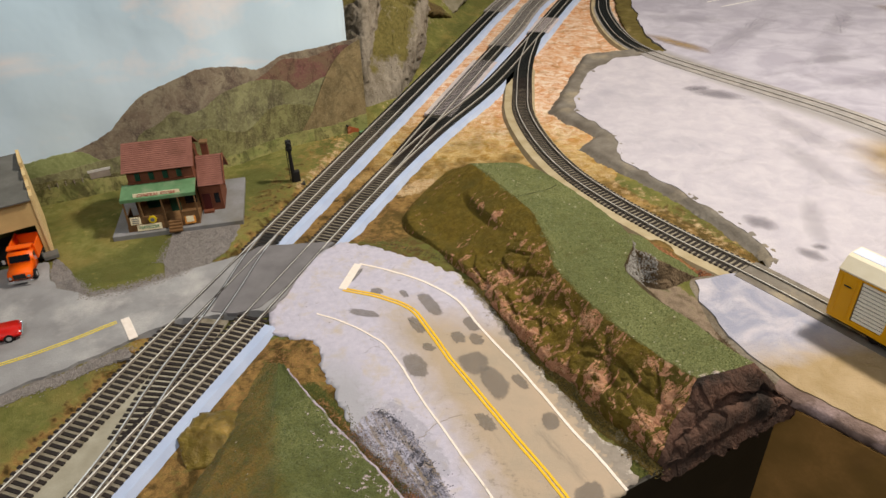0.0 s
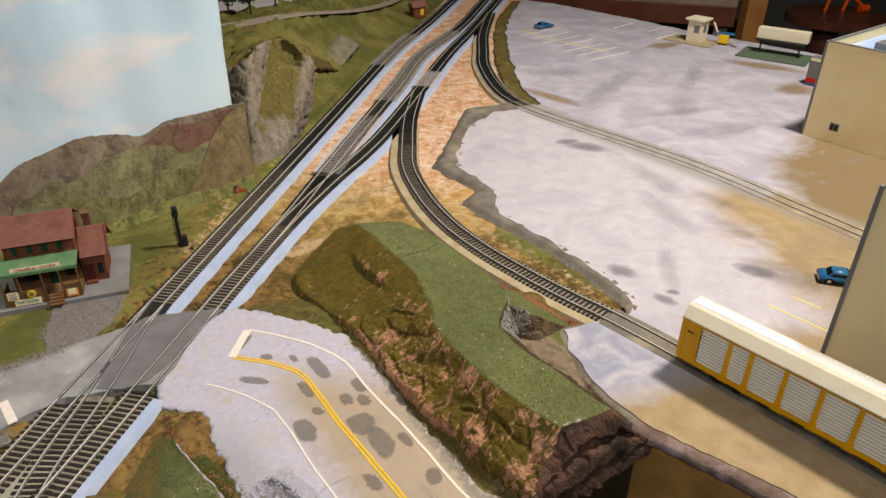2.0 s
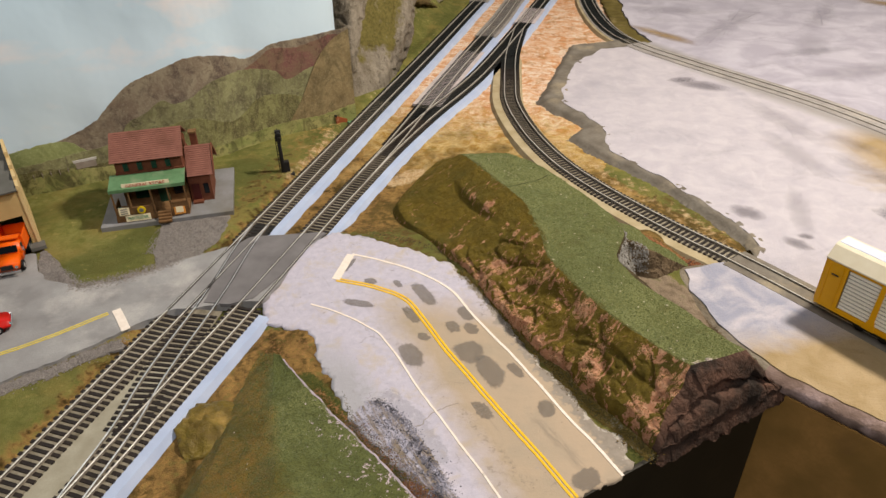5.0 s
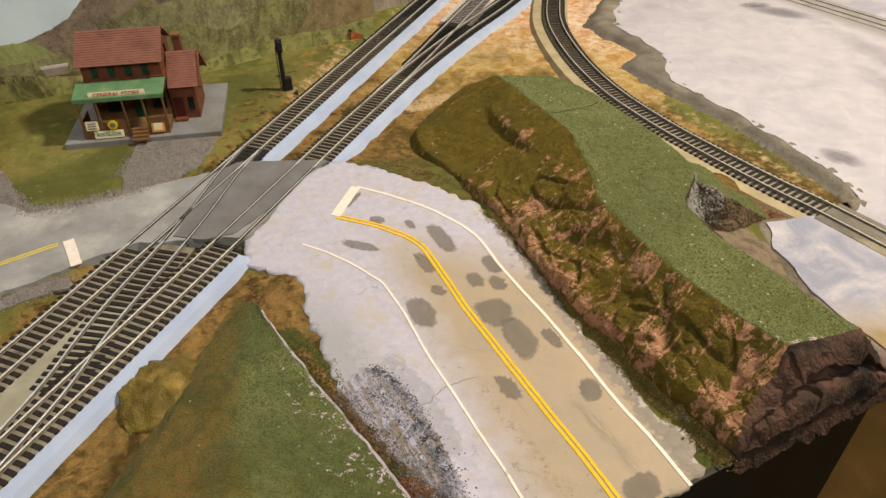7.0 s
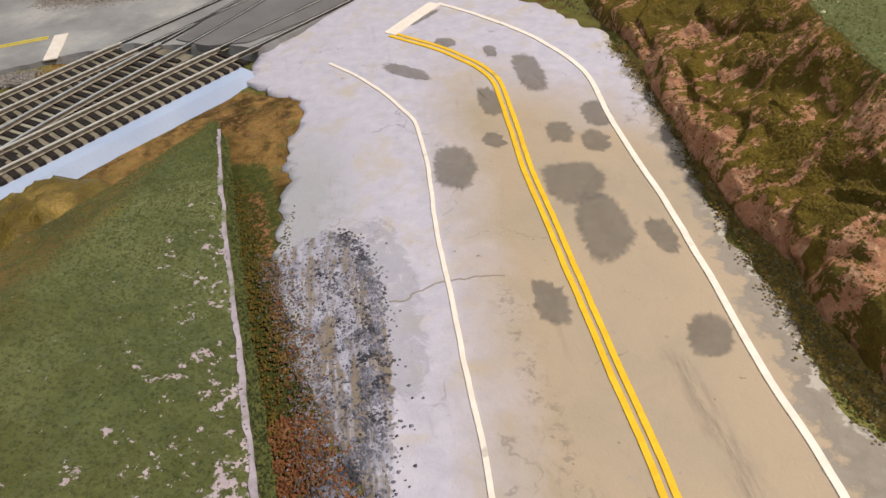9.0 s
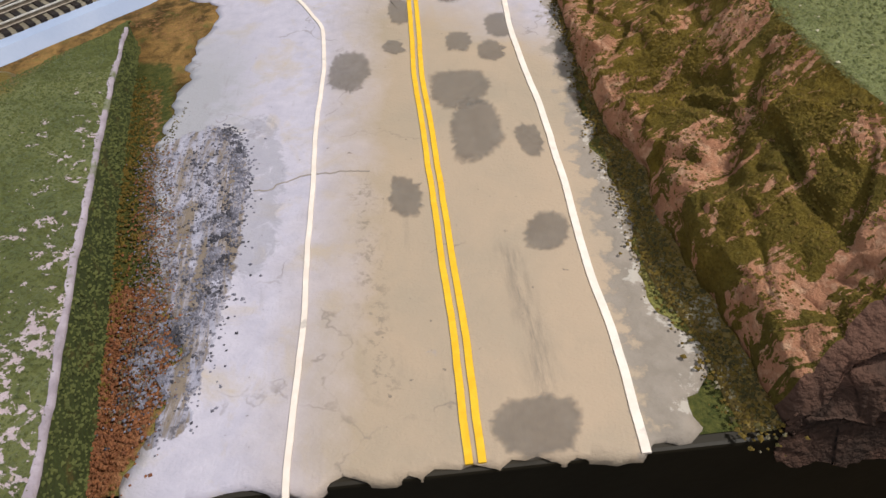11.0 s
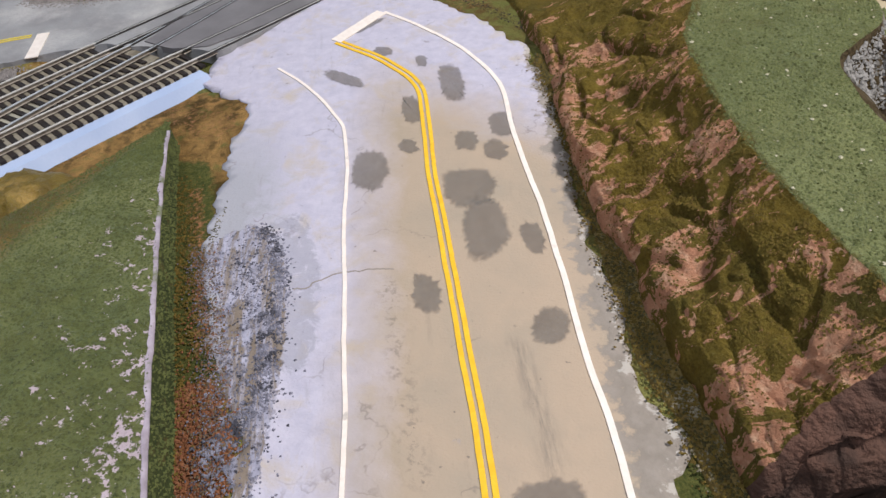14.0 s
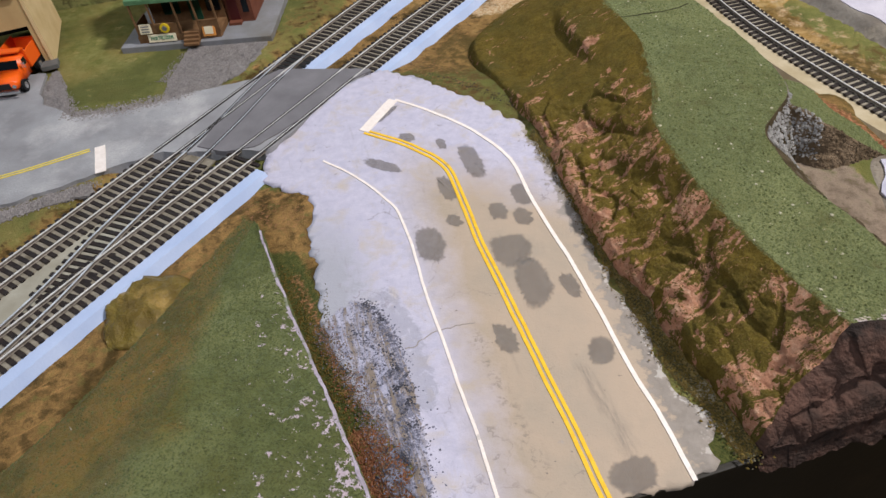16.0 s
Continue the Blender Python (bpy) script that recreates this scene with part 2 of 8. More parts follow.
def road_material():
    """White plaster on one side, a tan wash on the driving lanes, grey shoulders."""
    n = Nodes("plaster_road", 0.8, 0.0, 0.25)
    verge, wash, chalk = n.attr("mask")
    big, mid, grain = n.noise(35, 6, 0.6, 0.3), n.noise(160, 5, 0.6), n.noise(1200, 3)
    across = n.math("ADD", n.along(0.906, 0.423), n.math("MULTIPLY", n.math("SUBTRACT", big, 0.5), 0.035))
    white = n.mix(n.ramp(mid, 0.35, 0.7), rgb("BFB9C4"), rgb("B0ABB8"))
    white = n.mix(n.ramp(n.noise(60, 6, 0.65, 0.5), 0.52, 0.72), white, rgb("B9AC9F"))
    tan = n.mix(n.ramp(big, 0.35, 0.68), rgb("B19D86"), rgb("A59682"))
    north = n.ramp(n.math("ADD", n.along(0.25, 1.0), n.math("MULTIPLY", big, 0.05)), 0.70, 0.655)
    col = n.mix(n.math("MULTIPLY", n.ramp(across, 0.253, 0.283), north), white, tan)
    grey = n.mix(n.ramp(mid, 0.4, 0.65), rgb("867D72"), rgb("958B80"))
    side = n.math("ADD", n.along(0.906, 0.423), n.math("MULTIPLY", n.math("SUBTRACT", mid, 0.5), 0.03))
    col = n.mix(n.math("MULTIPLY", n.ramp(side, 0.3475, 0.3505), 0.92), col, grey)
    low = n.math("ADD", n.along(0.906, 0.423), n.math("MULTIPLY", n.math("SUBTRACT", mid, 0.5), 0.05))
    col = n.mix(n.math("MULTIPLY", n.ramp(low, 0.232, 0.214), n.ramp(n.along(0.25, 1.0), 0.60, 0.55)), col, rgb("A3A1A6"))
    # tyre dirt along the lanes and small cracks
    streak = n.node("ShaderNodeMapping", Vector=n.pos)
    streak.vector_type = "TEXTURE"
    streak.inputs["Rotation"].default_value = (0, 0, radians(-61))
    streak.inputs["Scale"].default_value = (7, 1, 1)
    dirt = n.noise(330, 6, 0.72, 0.0, streak.outputs[0])
    faint = n.math("MULTIPLY", n.ramp(dirt, 0.55, 0.70), n.ramp(n.noise(28, 4, 0.6), 0.50, 0.62))
    tread, scuff, _ = n.attr("mask_two")
    lane = n.math("MAXIMUM", n.math("MULTIPLY", faint, 0.35), n.math("MULTIPLY", tread, n.ramp(dirt, 0.44, 0.60)))
    lane = n.math("MAXIMUM", lane, n.math("MULTIPLY", scuff, n.ramp(n.noise(300, 5, 0.7, 0.4), 0.52, 0.60)))
    col = n.mix(n.math("MULTIPLY", lane, 0.75), col, rgb("7C7266"))
    crack = n.node("ShaderNodeTexVoronoi", Scale=16.0)
    crack.feature = "DISTANCE_TO_EDGE"
    wob = n.nt.nodes.new("ShaderNodeMix")
    wob.data_type = "VECTOR"
    wob.inputs["Factor"].default_value = 0.035
    n.put(wob.inputs[4], n.pos)
    n.put(wob.inputs[5], n.node("ShaderNodeTexNoise", Scale=60.0, Detail=4.0, Vector=n.pos).outputs["Color"])
    n.put(crack.inputs["Vector"], wob.outputs[1])
    col = n.mix(n.math("MULTIPLY", n.math("MULTIPLY", n.ramp(crack.outputs["Distance"], 0.010, 0.002), n.ramp(big, 0.52, 0.6)), 0.5), col, rgb("7A7068"))
    pale = n.mix(n.ramp(n.noise(140, 6, 0.7, 0.6), 0.38, 0.6), rgb("AFACBA"), rgb("8B8996"))
    pale = n.mix(n.math("MULTIPLY", n.ramp(n.noise(170, 6, 0.74, 0.8, streak.outputs[0]), 0.46, 0.56), 0.85), pale, rgb("7A6A52"))
    pale = n.mix(n.math("MULTIPLY", n.ramp(n.noise(420, 5, 0.7), 0.54, 0.64), 0.8), pale, rgb("504C52"))
    col = n.mix(n.math("MULTIPLY", n.blend(wash, n.noise(130, 6, 0.7, 0.8), 2.2, 0.42, 0.62), 0.55), col, rgb("94929A"))
    col = n.mix(n.blend(verge, n.noise(150, 6, 0.74, 0.5), 2.2, 0.44, 0.56), col, pale)
    col = n.mix(n.math("MULTIPLY", n.blend(chalk, n.noise(170, 6, 0.72), 1.8, 0.62, 0.72), 0.8), col, rgb("B9B1A6"))
    specks = n.ramp(n.noise(320, 2, 0.5), 0.73, 0.77)
    col = n.mix(n.math("MULTIPLY", specks, 0.7), col, rgb("6E655C"))
    return n.done(col, n.math("ADD", grain, n.math("MULTIPLY", mid, 2.0)), 0.35, 0.0006)


def yard_material():
    """White plaster with grey smears; tan paint towards the sheds and the aisle, with shed shadow darkened into it."""
    n = Nodes("white_plaster", 0.85, 0.0, 0.2)
    big, mid, grain = n.noise(7, 6, 0.6, 0.8), n.noise(45, 6, 0.6, 0.5), n.noise(500, 4)
    white = n.mix(n.ramp(mid, 0.35, 0.7), rgb("C2BCC1"), rgb("B3ADB5"))
    white = n.mix(n.math("MULTIPLY", n.ramp(n.noise(11, 7, 0.62, 0.3), 0.52, 0.70), 0.55), white, rgb("9C98A2"))
    tan = n.mix(n.ramp(mid, 0.35, 0.65), rgb("AA9472"), rgb("9A845F"))
    tan = n.mix(n.ramp(big, 0.5, 0.7), tan, rgb("94836A"))
    # tan darkened beyond the far track, standing in for the shed's shadow
    tan = n.mix(n.math("MULTIPLY", n.ramp(n.along(0.857, 0.515), 1.0, 1.08), 0.9), tan, rgb("806E50"))
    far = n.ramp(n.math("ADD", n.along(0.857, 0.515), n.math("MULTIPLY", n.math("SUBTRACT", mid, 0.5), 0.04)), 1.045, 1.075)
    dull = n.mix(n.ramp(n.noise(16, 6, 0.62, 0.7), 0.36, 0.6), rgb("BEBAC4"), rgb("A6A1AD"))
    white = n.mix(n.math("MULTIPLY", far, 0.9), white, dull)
    wob = n.math("MULTIPLY", n.math("SUBTRACT", big, 0.5), 0.35)
    beyond = n.ramp(n.along(0.857, 0.515), 1.03, 1.045)
    east = n.mix(beyond, n.ramp(n.math("ADD", n.along(0.95, 0.10), n.math("MULTIPLY", wob, 0.6)), 0.585, 0.645), n.ramp(n.math("ADD", n.along(0.80, -0.42), wob), 0.10, 0.17))
    aisle = n.ramp(n.math("ADD", n.along(0.30, -1.0), n.math("MULTIPLY", wob, 0.35)), -0.515, -0.475)
    mask = n.math("MAXIMUM", n.math("MULTIPLY", east, n.ramp(n.math("ADD", n.along(0.615, -0.788), n.math("MULTIPLY", wob, 0.2)), -0.435, -0.385)), aisle)
    col = n.mix(mask, white, tan)
    wet = n.math("MULTIPLY", n.ramp(n.math("ADD", n.along(0.83, 0.56), n.math("MULTIPLY", wob, 0.05)), 0.662, 0.642), n.ramp(n.noise(30, 6, 0.66, 0.8), 0.36, 0.60))
    col = n.mix(n.math("MULTIPLY", n.math("MULTIPLY", wet, 0.9), n.math("SUBTRACT", 1.0, mask)), col, rgb("9092A2"))
    lane = n.along(0.857, 0.515)
    bedding = n.math("MULTIPLY", n.ramp(n.math("ABSOLUTE", n.math("SUBTRACT", lane, n.math("ADD", 1.038, n.math("MULTIPLY", n.math("SUBTRACT", mid, 0.5), 0.02)))), 0.036, 0.014), n.ramp(n.along(1.0, 0.0), 0.36, 0.42))
    col = n.mix(n.math("MULTIPLY", bedding, 0.75), col, rgb("908B86"))
    smear = n.node("ShaderNodeMapping", Vector=n.pos)
    smear.vector_type = "TEXTURE"
    smear.inputs["Rotation"].default_value = (0, 0, radians(25))
    smear.inputs["Scale"].default_value = (3, 1, 1)
    col = n.mix(n.math("MULTIPLY", n.ramp(n.noise(16, 6, 0.62, 0.3, smear.outputs[0]), 0.60, 0.76), 0.5), col, rgb("858085"))
    return n.done(col, n.math("ADD", grain, n.math("MULTIPLY", mid, 3.0)), 0.5, 0.0015)


M_ROAD = road_material()
M_ASPHALT = mottled("grey_road_paint", "A09E9C", "848180", 26, 700, 0.85, 0.4, c="BCB7B2", c_at=(0.54, 0.66))
M_PANEL = mottled("grey_crossing", "7C7878", "6A6666", 40, 700, 0.8, 0.2)
M_LOT = yard_material()
M_WHITE = mottled("white_line", "F0E4D8", "E4D6C8", 260, 900, 0.7, 0.1, c="BDB2A8", c_at=(0.64, 0.70))
M_YELLOW = mottled("yellow_line", "EEC22C", "E0B01C", 260, 900, 0.6, 0.1, c="B99A4E", c_at=(0.66, 0.72))
M_TIE = mottled("brown_tie", "332A25", "211B18", 300, 1500, 0.6, 0.2)
M_TIE_FAR = mottled("black_tie", "222524", "171918", 300, 1500, 0.6, 0.2)
# rail tops whitened for ceiling reflections; brown webs carry their side shade
M_RAIL = mottled("nickel_rail", "E0DDD6", "C0BAB0", 400, 1500, 0.3, 0.08, metal=0.15)
M_WEB = mottled("rail_web", "8A8072", "6A6054", 300, 1200, 0.5, 0.1, metal=0.2)
M_SILVER = mottled("silver_rail", "D6D8DA", "B4B6B8", 120, 900, 0.38, 0.05, metal=0.35)
M_BED = mottled("pale_foam_bed", "B6C1D8", "A8B5D0", 40, 700, 0.8, 0.2)
M_GAP_DARK = mottled("dark_bedding", "4E4A44", "3A3632", 150, 900, 0.85, 0.3)
M_GAP = mottled("grey_tan_bedding", "948B7A", "7B7260", 150, 900, 0.85, 0.3, c="585040", c_at=(0.55, 0.7))
M_BED_TAN = mottled("tan_cork_bed", "B7A88A", "A1916F", 60, 700, 0.85, 0.3)
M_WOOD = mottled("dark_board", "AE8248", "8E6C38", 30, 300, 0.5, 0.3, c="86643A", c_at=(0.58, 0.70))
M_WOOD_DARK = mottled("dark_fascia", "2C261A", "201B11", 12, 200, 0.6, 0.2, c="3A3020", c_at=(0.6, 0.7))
M_EDGE = mottled("plaster_edge", "8E786E", "6E5A50", 90, 500, 0.9, 0.6, 0.001, c="B8A09C", c_at=(0.55, 0.7))
M_ROOM = mottled("dark_room", "7C7A76", "6A6864", 2, 40, 0.9, 0.1)
M_CREAM = mottled("cream_card", "F1DFAE", "E9D3A0", 20, 500, 0.8, 0.1)
M_YCAR = mottled("yellow_paint", "E0A400", "D29700", 30, 700, 0.4, 0.05)


def ground_material():
    n = Nodes("scenic_ground", 0.95, 0.0, 0.15)
    orange, moss, rock = n.attr("mask")
    rust, deep, sand = n.attr("mask_two")
    grain = n.noise(900, 4, 0.7)
    mid = n.noise(120, 5, 0.6)
    big = n.noise(22, 5, 0.6)
    grass = n.mix(n.ramp(mid, 0.35, 0.65), rgb("6B6B33"), rgb("85814A"))
    grass = n.mix(n.ramp(big, 0.45, 0.7), grass, rgb("8A7A44"))
    grass = n.mix(n.math("MULTIPLY", n.ramp(n.noise(9, 5, 0.62, 0.5), 0.42, 0.58), 0.75), grass, rgb("51552A"))
    grass = n.mix(n.math("MULTIPLY", n.ramp(n.noise(75, 5, 0.7), 0.60, 0.70), 0.6), grass, rgb("A2905A"))
    chips = n.node("ShaderNodeMapping", Vector=n.pos)
    chips.inputs["Rotation"].default_value = (0, 0, radians(-40))
    chips.inputs["Scale"].default_value = (0.5, 1.3, 1)
    flake = n.noise(48, 6, 0.68, 1.6)
    far = n.ramp(n.math("ADD", n.along(0.3, 1.0), n.math("MULTIPLY", n.math("SUBTRACT", big, 0.5), 0.5)), 0.88, 1.06)
    wood = n.mix(n.ramp(flake, 0.40, 0.58), rgb("CC9466"), rgb("E6D2BC"))
    shake = n.nt.nodes.new("ShaderNodeMix")
    shake.data_type = "VECTOR"
    shake.inputs["Factor"].default_value = 0.04
    n.put(shake.inputs[4], chips.outputs[0])
    n.put(shake.inputs[5], n.node("ShaderNodeTexNoise", Scale=40.0, Detail=3.0, Vector=n.pos).outputs["Color"])
    sliver = n.node("ShaderNodeTexVoronoi", Scale=42.0, Vector=shake.outputs[1])
    sliver.feature = "DISTANCE_TO_EDGE"
    tone = n.node("ShaderNodeTexVoronoi", Scale=42.0, Vector=shake.outputs[1])
    wood = n.mix(n.math("MULTIPLY", n.ramp(n.node("ShaderNodeSeparateColor", Color=tone.outputs["Color"]).outputs[0], 0.3, 0.9), 0.45), wood, rgb("CF9362"))
    wood = n.mix(n.math("MULTIPLY", n.ramp(sliver.outputs["Distance"], 0.05, 0.0), n.ramp(n.noise(60, 4), 0.50, 0.64)), wood, rgb("B2683C"))
    wood = n.mix(n.math("MULTIPLY", n.ramp(n.noise(30, 5, 0.62), 0.56, 0.66), 0.7), wood, rgb("A67A48"))
    near = n.mix(n.ramp(flake, 0.4, 0.65), rgb("7C6036"), rgb("A07C48"))
    near = n.mix(n.ramp(n.noise(30, 6, 0.66, 0.6), 0.46, 0.60), near, rgb("4A3A1A"))
    near = n.mix(n.ramp(mid, 0.52, 0.7), near, rgb("3E3016"))
    straw = n.node("ShaderNodeMapping", Vector=n.pos)
    straw.vector_type = "TEXTURE"
    straw.inputs["Rotation"].default_value = (0, 0, radians(50))
    straw.inputs["Scale"].default_value = (5, 1, 1)
    near = n.mix(n.math("MULTIPLY", n.ramp(n.noise(240, 5, 0.66, 0.6, straw.outputs[0]), 0.60, 0.68), 0.7), near, rgb("B08450"))
    ochre = n.mix(n.ramp(flake, 0.38, 0.62), rgb("A8823E"), rgb("CDB27C"))
    ochre = n.mix(n.math("MULTIPLY", n.ramp(n.noise(26, 5, 0.64, 0.5), 0.50, 0.64), 0.7), ochre, rgb("74602C"))
    wood = n.mix(n.ramp(n.math("ADD", n.along(0.3, 1.0), n.math("MULTIPLY", n.math("SUBTRACT", mid, 0.5), 0.3)), 1.02, 1.20), ochre, wood)
    wood = n.mix(far, near, wood)
    col = n.mix(n.ramp(n.math("ADD", orange, n.math("MULTIPLY", n.math("SUBTRACT", mid, 0.5), 1.4)), 0.35, 0.65), grass, wood)
    dark = n.mix(n.ramp(mid, 0.4, 0.65), rgb("4F4A22"), rgb("5E4A28"))
    col = n.mix(n.ramp(n.math("ADD", moss, n.math("MULTIPLY", n.math("SUBTRACT", mid, 0.5), 1.2)), 0.35, 0.65), col, dark)
    stone = n.mix(n.ramp(mid, 0.35, 0.7), rgb("6E5F4E"), rgb("A08D78"))
    col = n.mix(n.ramp(n.math("ADD", rock, n.math("MULTIPLY", n.math("SUBTRACT", mid, 0.5), 1.2)), 0.35, 0.65), col, stone)
    fine = n.noise(420, 4, 0.7)
    col = n.mix(n.blend(deep, mid, 1.2), col, n.mix(n.ramp(fine, 0.4, 0.62), rgb("3F4420"), rgb("5A5A2C")))
    col = n.mix(n.blend(rust, fine, 1.3), col, n.mix(n.ramp(fine, 0.42, 0.6), rgb("74472C"), rgb("A07250")))
    col = n.mix(n.blend(sand, n.noise(90, 6, 0.68), 1.8), col, n.mix(n.ramp(fine, 0.4, 0.62), rgb("C6B08C"), rgb("B08A5C")))
    col = n.mix(n.ramp(grain, 0.55, 0.85), col, rgb("3E3A1E"))
    return n.done(col, n.math("ADD", grain, fine), 0.8, 0.0012)


def turf_colours(n, light, dark, deep):
    """Coarse ground foam: pale and dark crumbs over broad patches."""
    grain, mid, big = n.noise(750, 4, 0.75), n.noise(170, 5, 0.65), n.noise(30, 5, 0.6)
    col = n.mix(n.ramp(mid, 0.35, 0.65), rgb(light), rgb(dark))
    col = n.mix(n.math("MULTIPLY", n.ramp(big, 0.45, 0.68), 0.6), col, rgb("5F5C2C"))
    col = n.mix(n.math("MULTIPLY", n.ramp(n.noise(13, 5, 0.62, 0.4), 0.46, 0.64), 0.55), col, rgb("8C8E5A"))
    col = n.mix(n.math("MULTIPLY", n.ramp(grain, 0.50, 0.68), 0.85), col, rgb(deep))
    return n.mix(n.math("MULTIPLY", n.ramp(n.noise(1100, 3, 0.7), 0.60, 0.74), 0.3), col, rgb("8A8E5E")), grain, mid, big


def turf_material(name, light, dark, deep, bare, spots, edge=None):
    """Ground foam; mask red is how far across, green how far along, blue where the foam has worn off."""
    n = Nodes(name, 0.95, 0.0, 0.1)
    n.bsdf.inputs["Sheen Weight"].default_value = 0.10
    n.bsdf.inputs["Sheen Roughness"].default_value = 0.4
    n.bsdf.inputs["Sheen Tint"].default_value = (0.8, 1.0, 0.82, 1)
    across, along, worn = n.attr("mask")
    col, grain, mid, big = turf_colours(n, light, dark, deep)
    if edge:
        brown = n.mix(n.ramp(mid, 0.4, 0.65), rgb(edge), rgb("84622A"))
        brown = n.mix(n.ramp(n.noise(40, 6, 0.68, 0.8), 0.45, 0.62), brown, rgb("5A4E1A"))
        brown = n.mix(n.math("MULTIPLY", n.ramp(n.noise(70, 6, 0.7, 1.0), 0.58, 0.68), 0.6), brown, rgb("8A6230"))
        brown = n.mix(n.ramp(grain, 0.52, 0.72), brown, rgb("4A4016"))
        col = n.mix(n.ramp(n.math("ADD", across, n.math("MULTIPLY", n.math("SUBTRACT", n.noise(18, 6, 0.66, 0.6), 0.5), 0.50)), 0.39, 0.25), col, brown)
    else:
        moss = n.mix(n.ramp(mid, 0.4, 0.62), rgb("5C521F"), rgb("474017"))
        col = n.mix(n.math("MULTIPLY", n.blend(n.ramp(across, 0.14, -0.06), n.noise(60, 6, 0.7), 1.6, 0.5, 0.62), 0.85), col, moss)
        col = n.mix(n.math("MULTIPLY", n.ramp(n.noise(70, 6, 0.68), 0.57, 0.66), 0.55), col, rgb("554E26"))
    field = n.math("ADD", n.math("MULTIPLY", n.noise(120, 6, 0.7, 0.6), 0.6), n.math("MULTIPLY", n.noise(330, 4, 0.7), 0.4))
    col = n.mix(n.blend(worn, field, 3.2, 0.64, 0.70), col, n.mix(n.ramp(mid, 0.4, 0.6), rgb(spots), rgb("C4AFB4")))
    col = n.mix(n.ramp(n.noise(300, 2, 0.5), 0.735, 0.76), col, rgb(bare))
    return n.done(col, n.math("ADD", grain, n.math("MULTIPLY", mid, 0.7)), 1.0, 0.0016)


def slope_material():
    """Dark moss over pinkish brown plaster rock; more rock where the blue mask says, turf towards the top."""
    n = Nodes("mossy_slope", 0.95, 0.0, 0.12)
    across, along, worn = n.attr("mask")
    grain, mid, big = n.noise(900, 4, 0.75), n.noise(150, 6, 0.62), n.noise(26, 5, 0.6)
    moss = n.mix(n.ramp(mid, 0.35, 0.65), rgb("84702E"), rgb("6C5A22"))
    moss = n.mix(n.ramp(big, 0.45, 0.66), moss, rgb("625828"))
    moss = n.mix(n.math("MULTIPLY", n.ramp(grain, 0.45, 0.72), 0.7), moss, rgb("3E3412"))
    moss = n.mix(n.math("MULTIPLY", n.ramp(n.noise(1100, 3, 0.7), 0.6, 0.72), 0.5), moss, rgb("8E864C"))
    rock = n.mix(n.ramp(n.noise(90, 6, 0.65), 0.35, 0.65), rgb("CE9876"), rgb("B27E60"))
    rock = n.mix(n.ramp(n.noise(260, 6, 0.7), 0.5, 0.72), rock, rgb("E2BA98"))
    rock = n.mix(n.math("MULTIPLY", n.ramp(n.noise(130, 6, 0.72, 1.0), 0.53, 0.64), 0.45), rock, rgb("6A4C36"))
    bed = n.node("ShaderNodeMapping", Vector=n.pos)
    bed.vector_type = "TEXTURE"
    bed.inputs["Rotation"].default_value = (0, 0, radians(38))
    bed.inputs["Scale"].default_value = (2.0, 0.75, 1.2)
    field = n.math("ADD", n.math("MULTIPLY", n.noise(60, 8, 0.68, 1.1, bed.outputs[0]), 0.70), n.math("MULTIPLY", n.noise(230, 6, 0.72, 0.5), 0.30))
    col = n.mix(n.blend(worn, field, 4.6, 0.56, 0.61), moss, rock)
    turf = turf_colours(n, "7C8052", "676B40", "3F4323")[0]
    col = n.mix(n.blend(n.ramp(across, 0.90, 1.10), n.noise(120, 5, 0.7), 1.4, 0.45, 0.6), col, turf)
    return n.done(col, n.math("ADD", grain, n.math("MULTIPLY", mid, 2.0)), 1.0, 0.002)


M_GROUND = ground_material()
M_TURF = turf_material("green_turf", "777B4D", "63673D", "3C4021", "C2B89C", "C8B8A4")
M_BANK = turf_material("bank_turf", "6C7042", "565C32", "2E3418", "C2AFA0", "D2C0C8", "7A6428")
M_SLOPE = slope_material()
# brown rock darkened for shade, near-black patches standing in for shadowed hollows
M_ROCK = mottled("shaded_rock", "66493B", "3A2C24", 50, 500, 0.9, 0.8, 0.002, c="211A15", c_at=(0.50, 0.60))
M_EAST = mottled("brown_rock_bank", "5A4E3A", "3E3524", 90, 500, 1.0, 0.9, 0.003, spec=0.05, c="8E867A", c_at=(0.58, 0.70))
M_SPUR = mottled("spur_rock", "7C6A54", "584A38", 70, 500, 1.0, 0.9, 0.003, spec=0.05, c="94806A", c_at=(0.56, 0.68))
M_PALE_ROCK = mottled("pale_rock", "A8A49E", "7A766E", 200, 900, 0.95, 0.6, 0.0008, c="55504A", c_at=(0.55, 0.66))
M_FLOCK = mottled("green_flock", "7C8152", "656A40", 300, 1500, 0.95, 0.3, 0.0005)
M_FLOCK_BANK = mottled("olive_flock", "686C3C", "4C522C", 300, 1500, 0.95, 0.3, 0.0005)
M_MOSS = mottled("moss_flock", "766228", "5C4C1E", 300, 1500, 0.95, 0.3, 0.0005)
M_STONE = mottled("grey_ballast", "968E88", "7C7570", 500, 1500, 0.9, 0.3, 0.0005, c="6E6864", c_at=(0.58, 0.68))
M_STONE_BED = mottled("grey_grit_bed", "8C857E", "78716B", 300, 1200, 0.95, 0.6, 0.0008)
M_STONE_BLUE = mottled("lavender_ballast", "9896A2", "605E68", 500, 1500, 0.9, 0.3, 0.0005, c="3C3B40", c_at=(0.5, 0.6))
M_STONE_RED = mottled("rust_ballast", "96633F", "6E4630", 700, 1500, 0.9, 0.3, 0.0005)
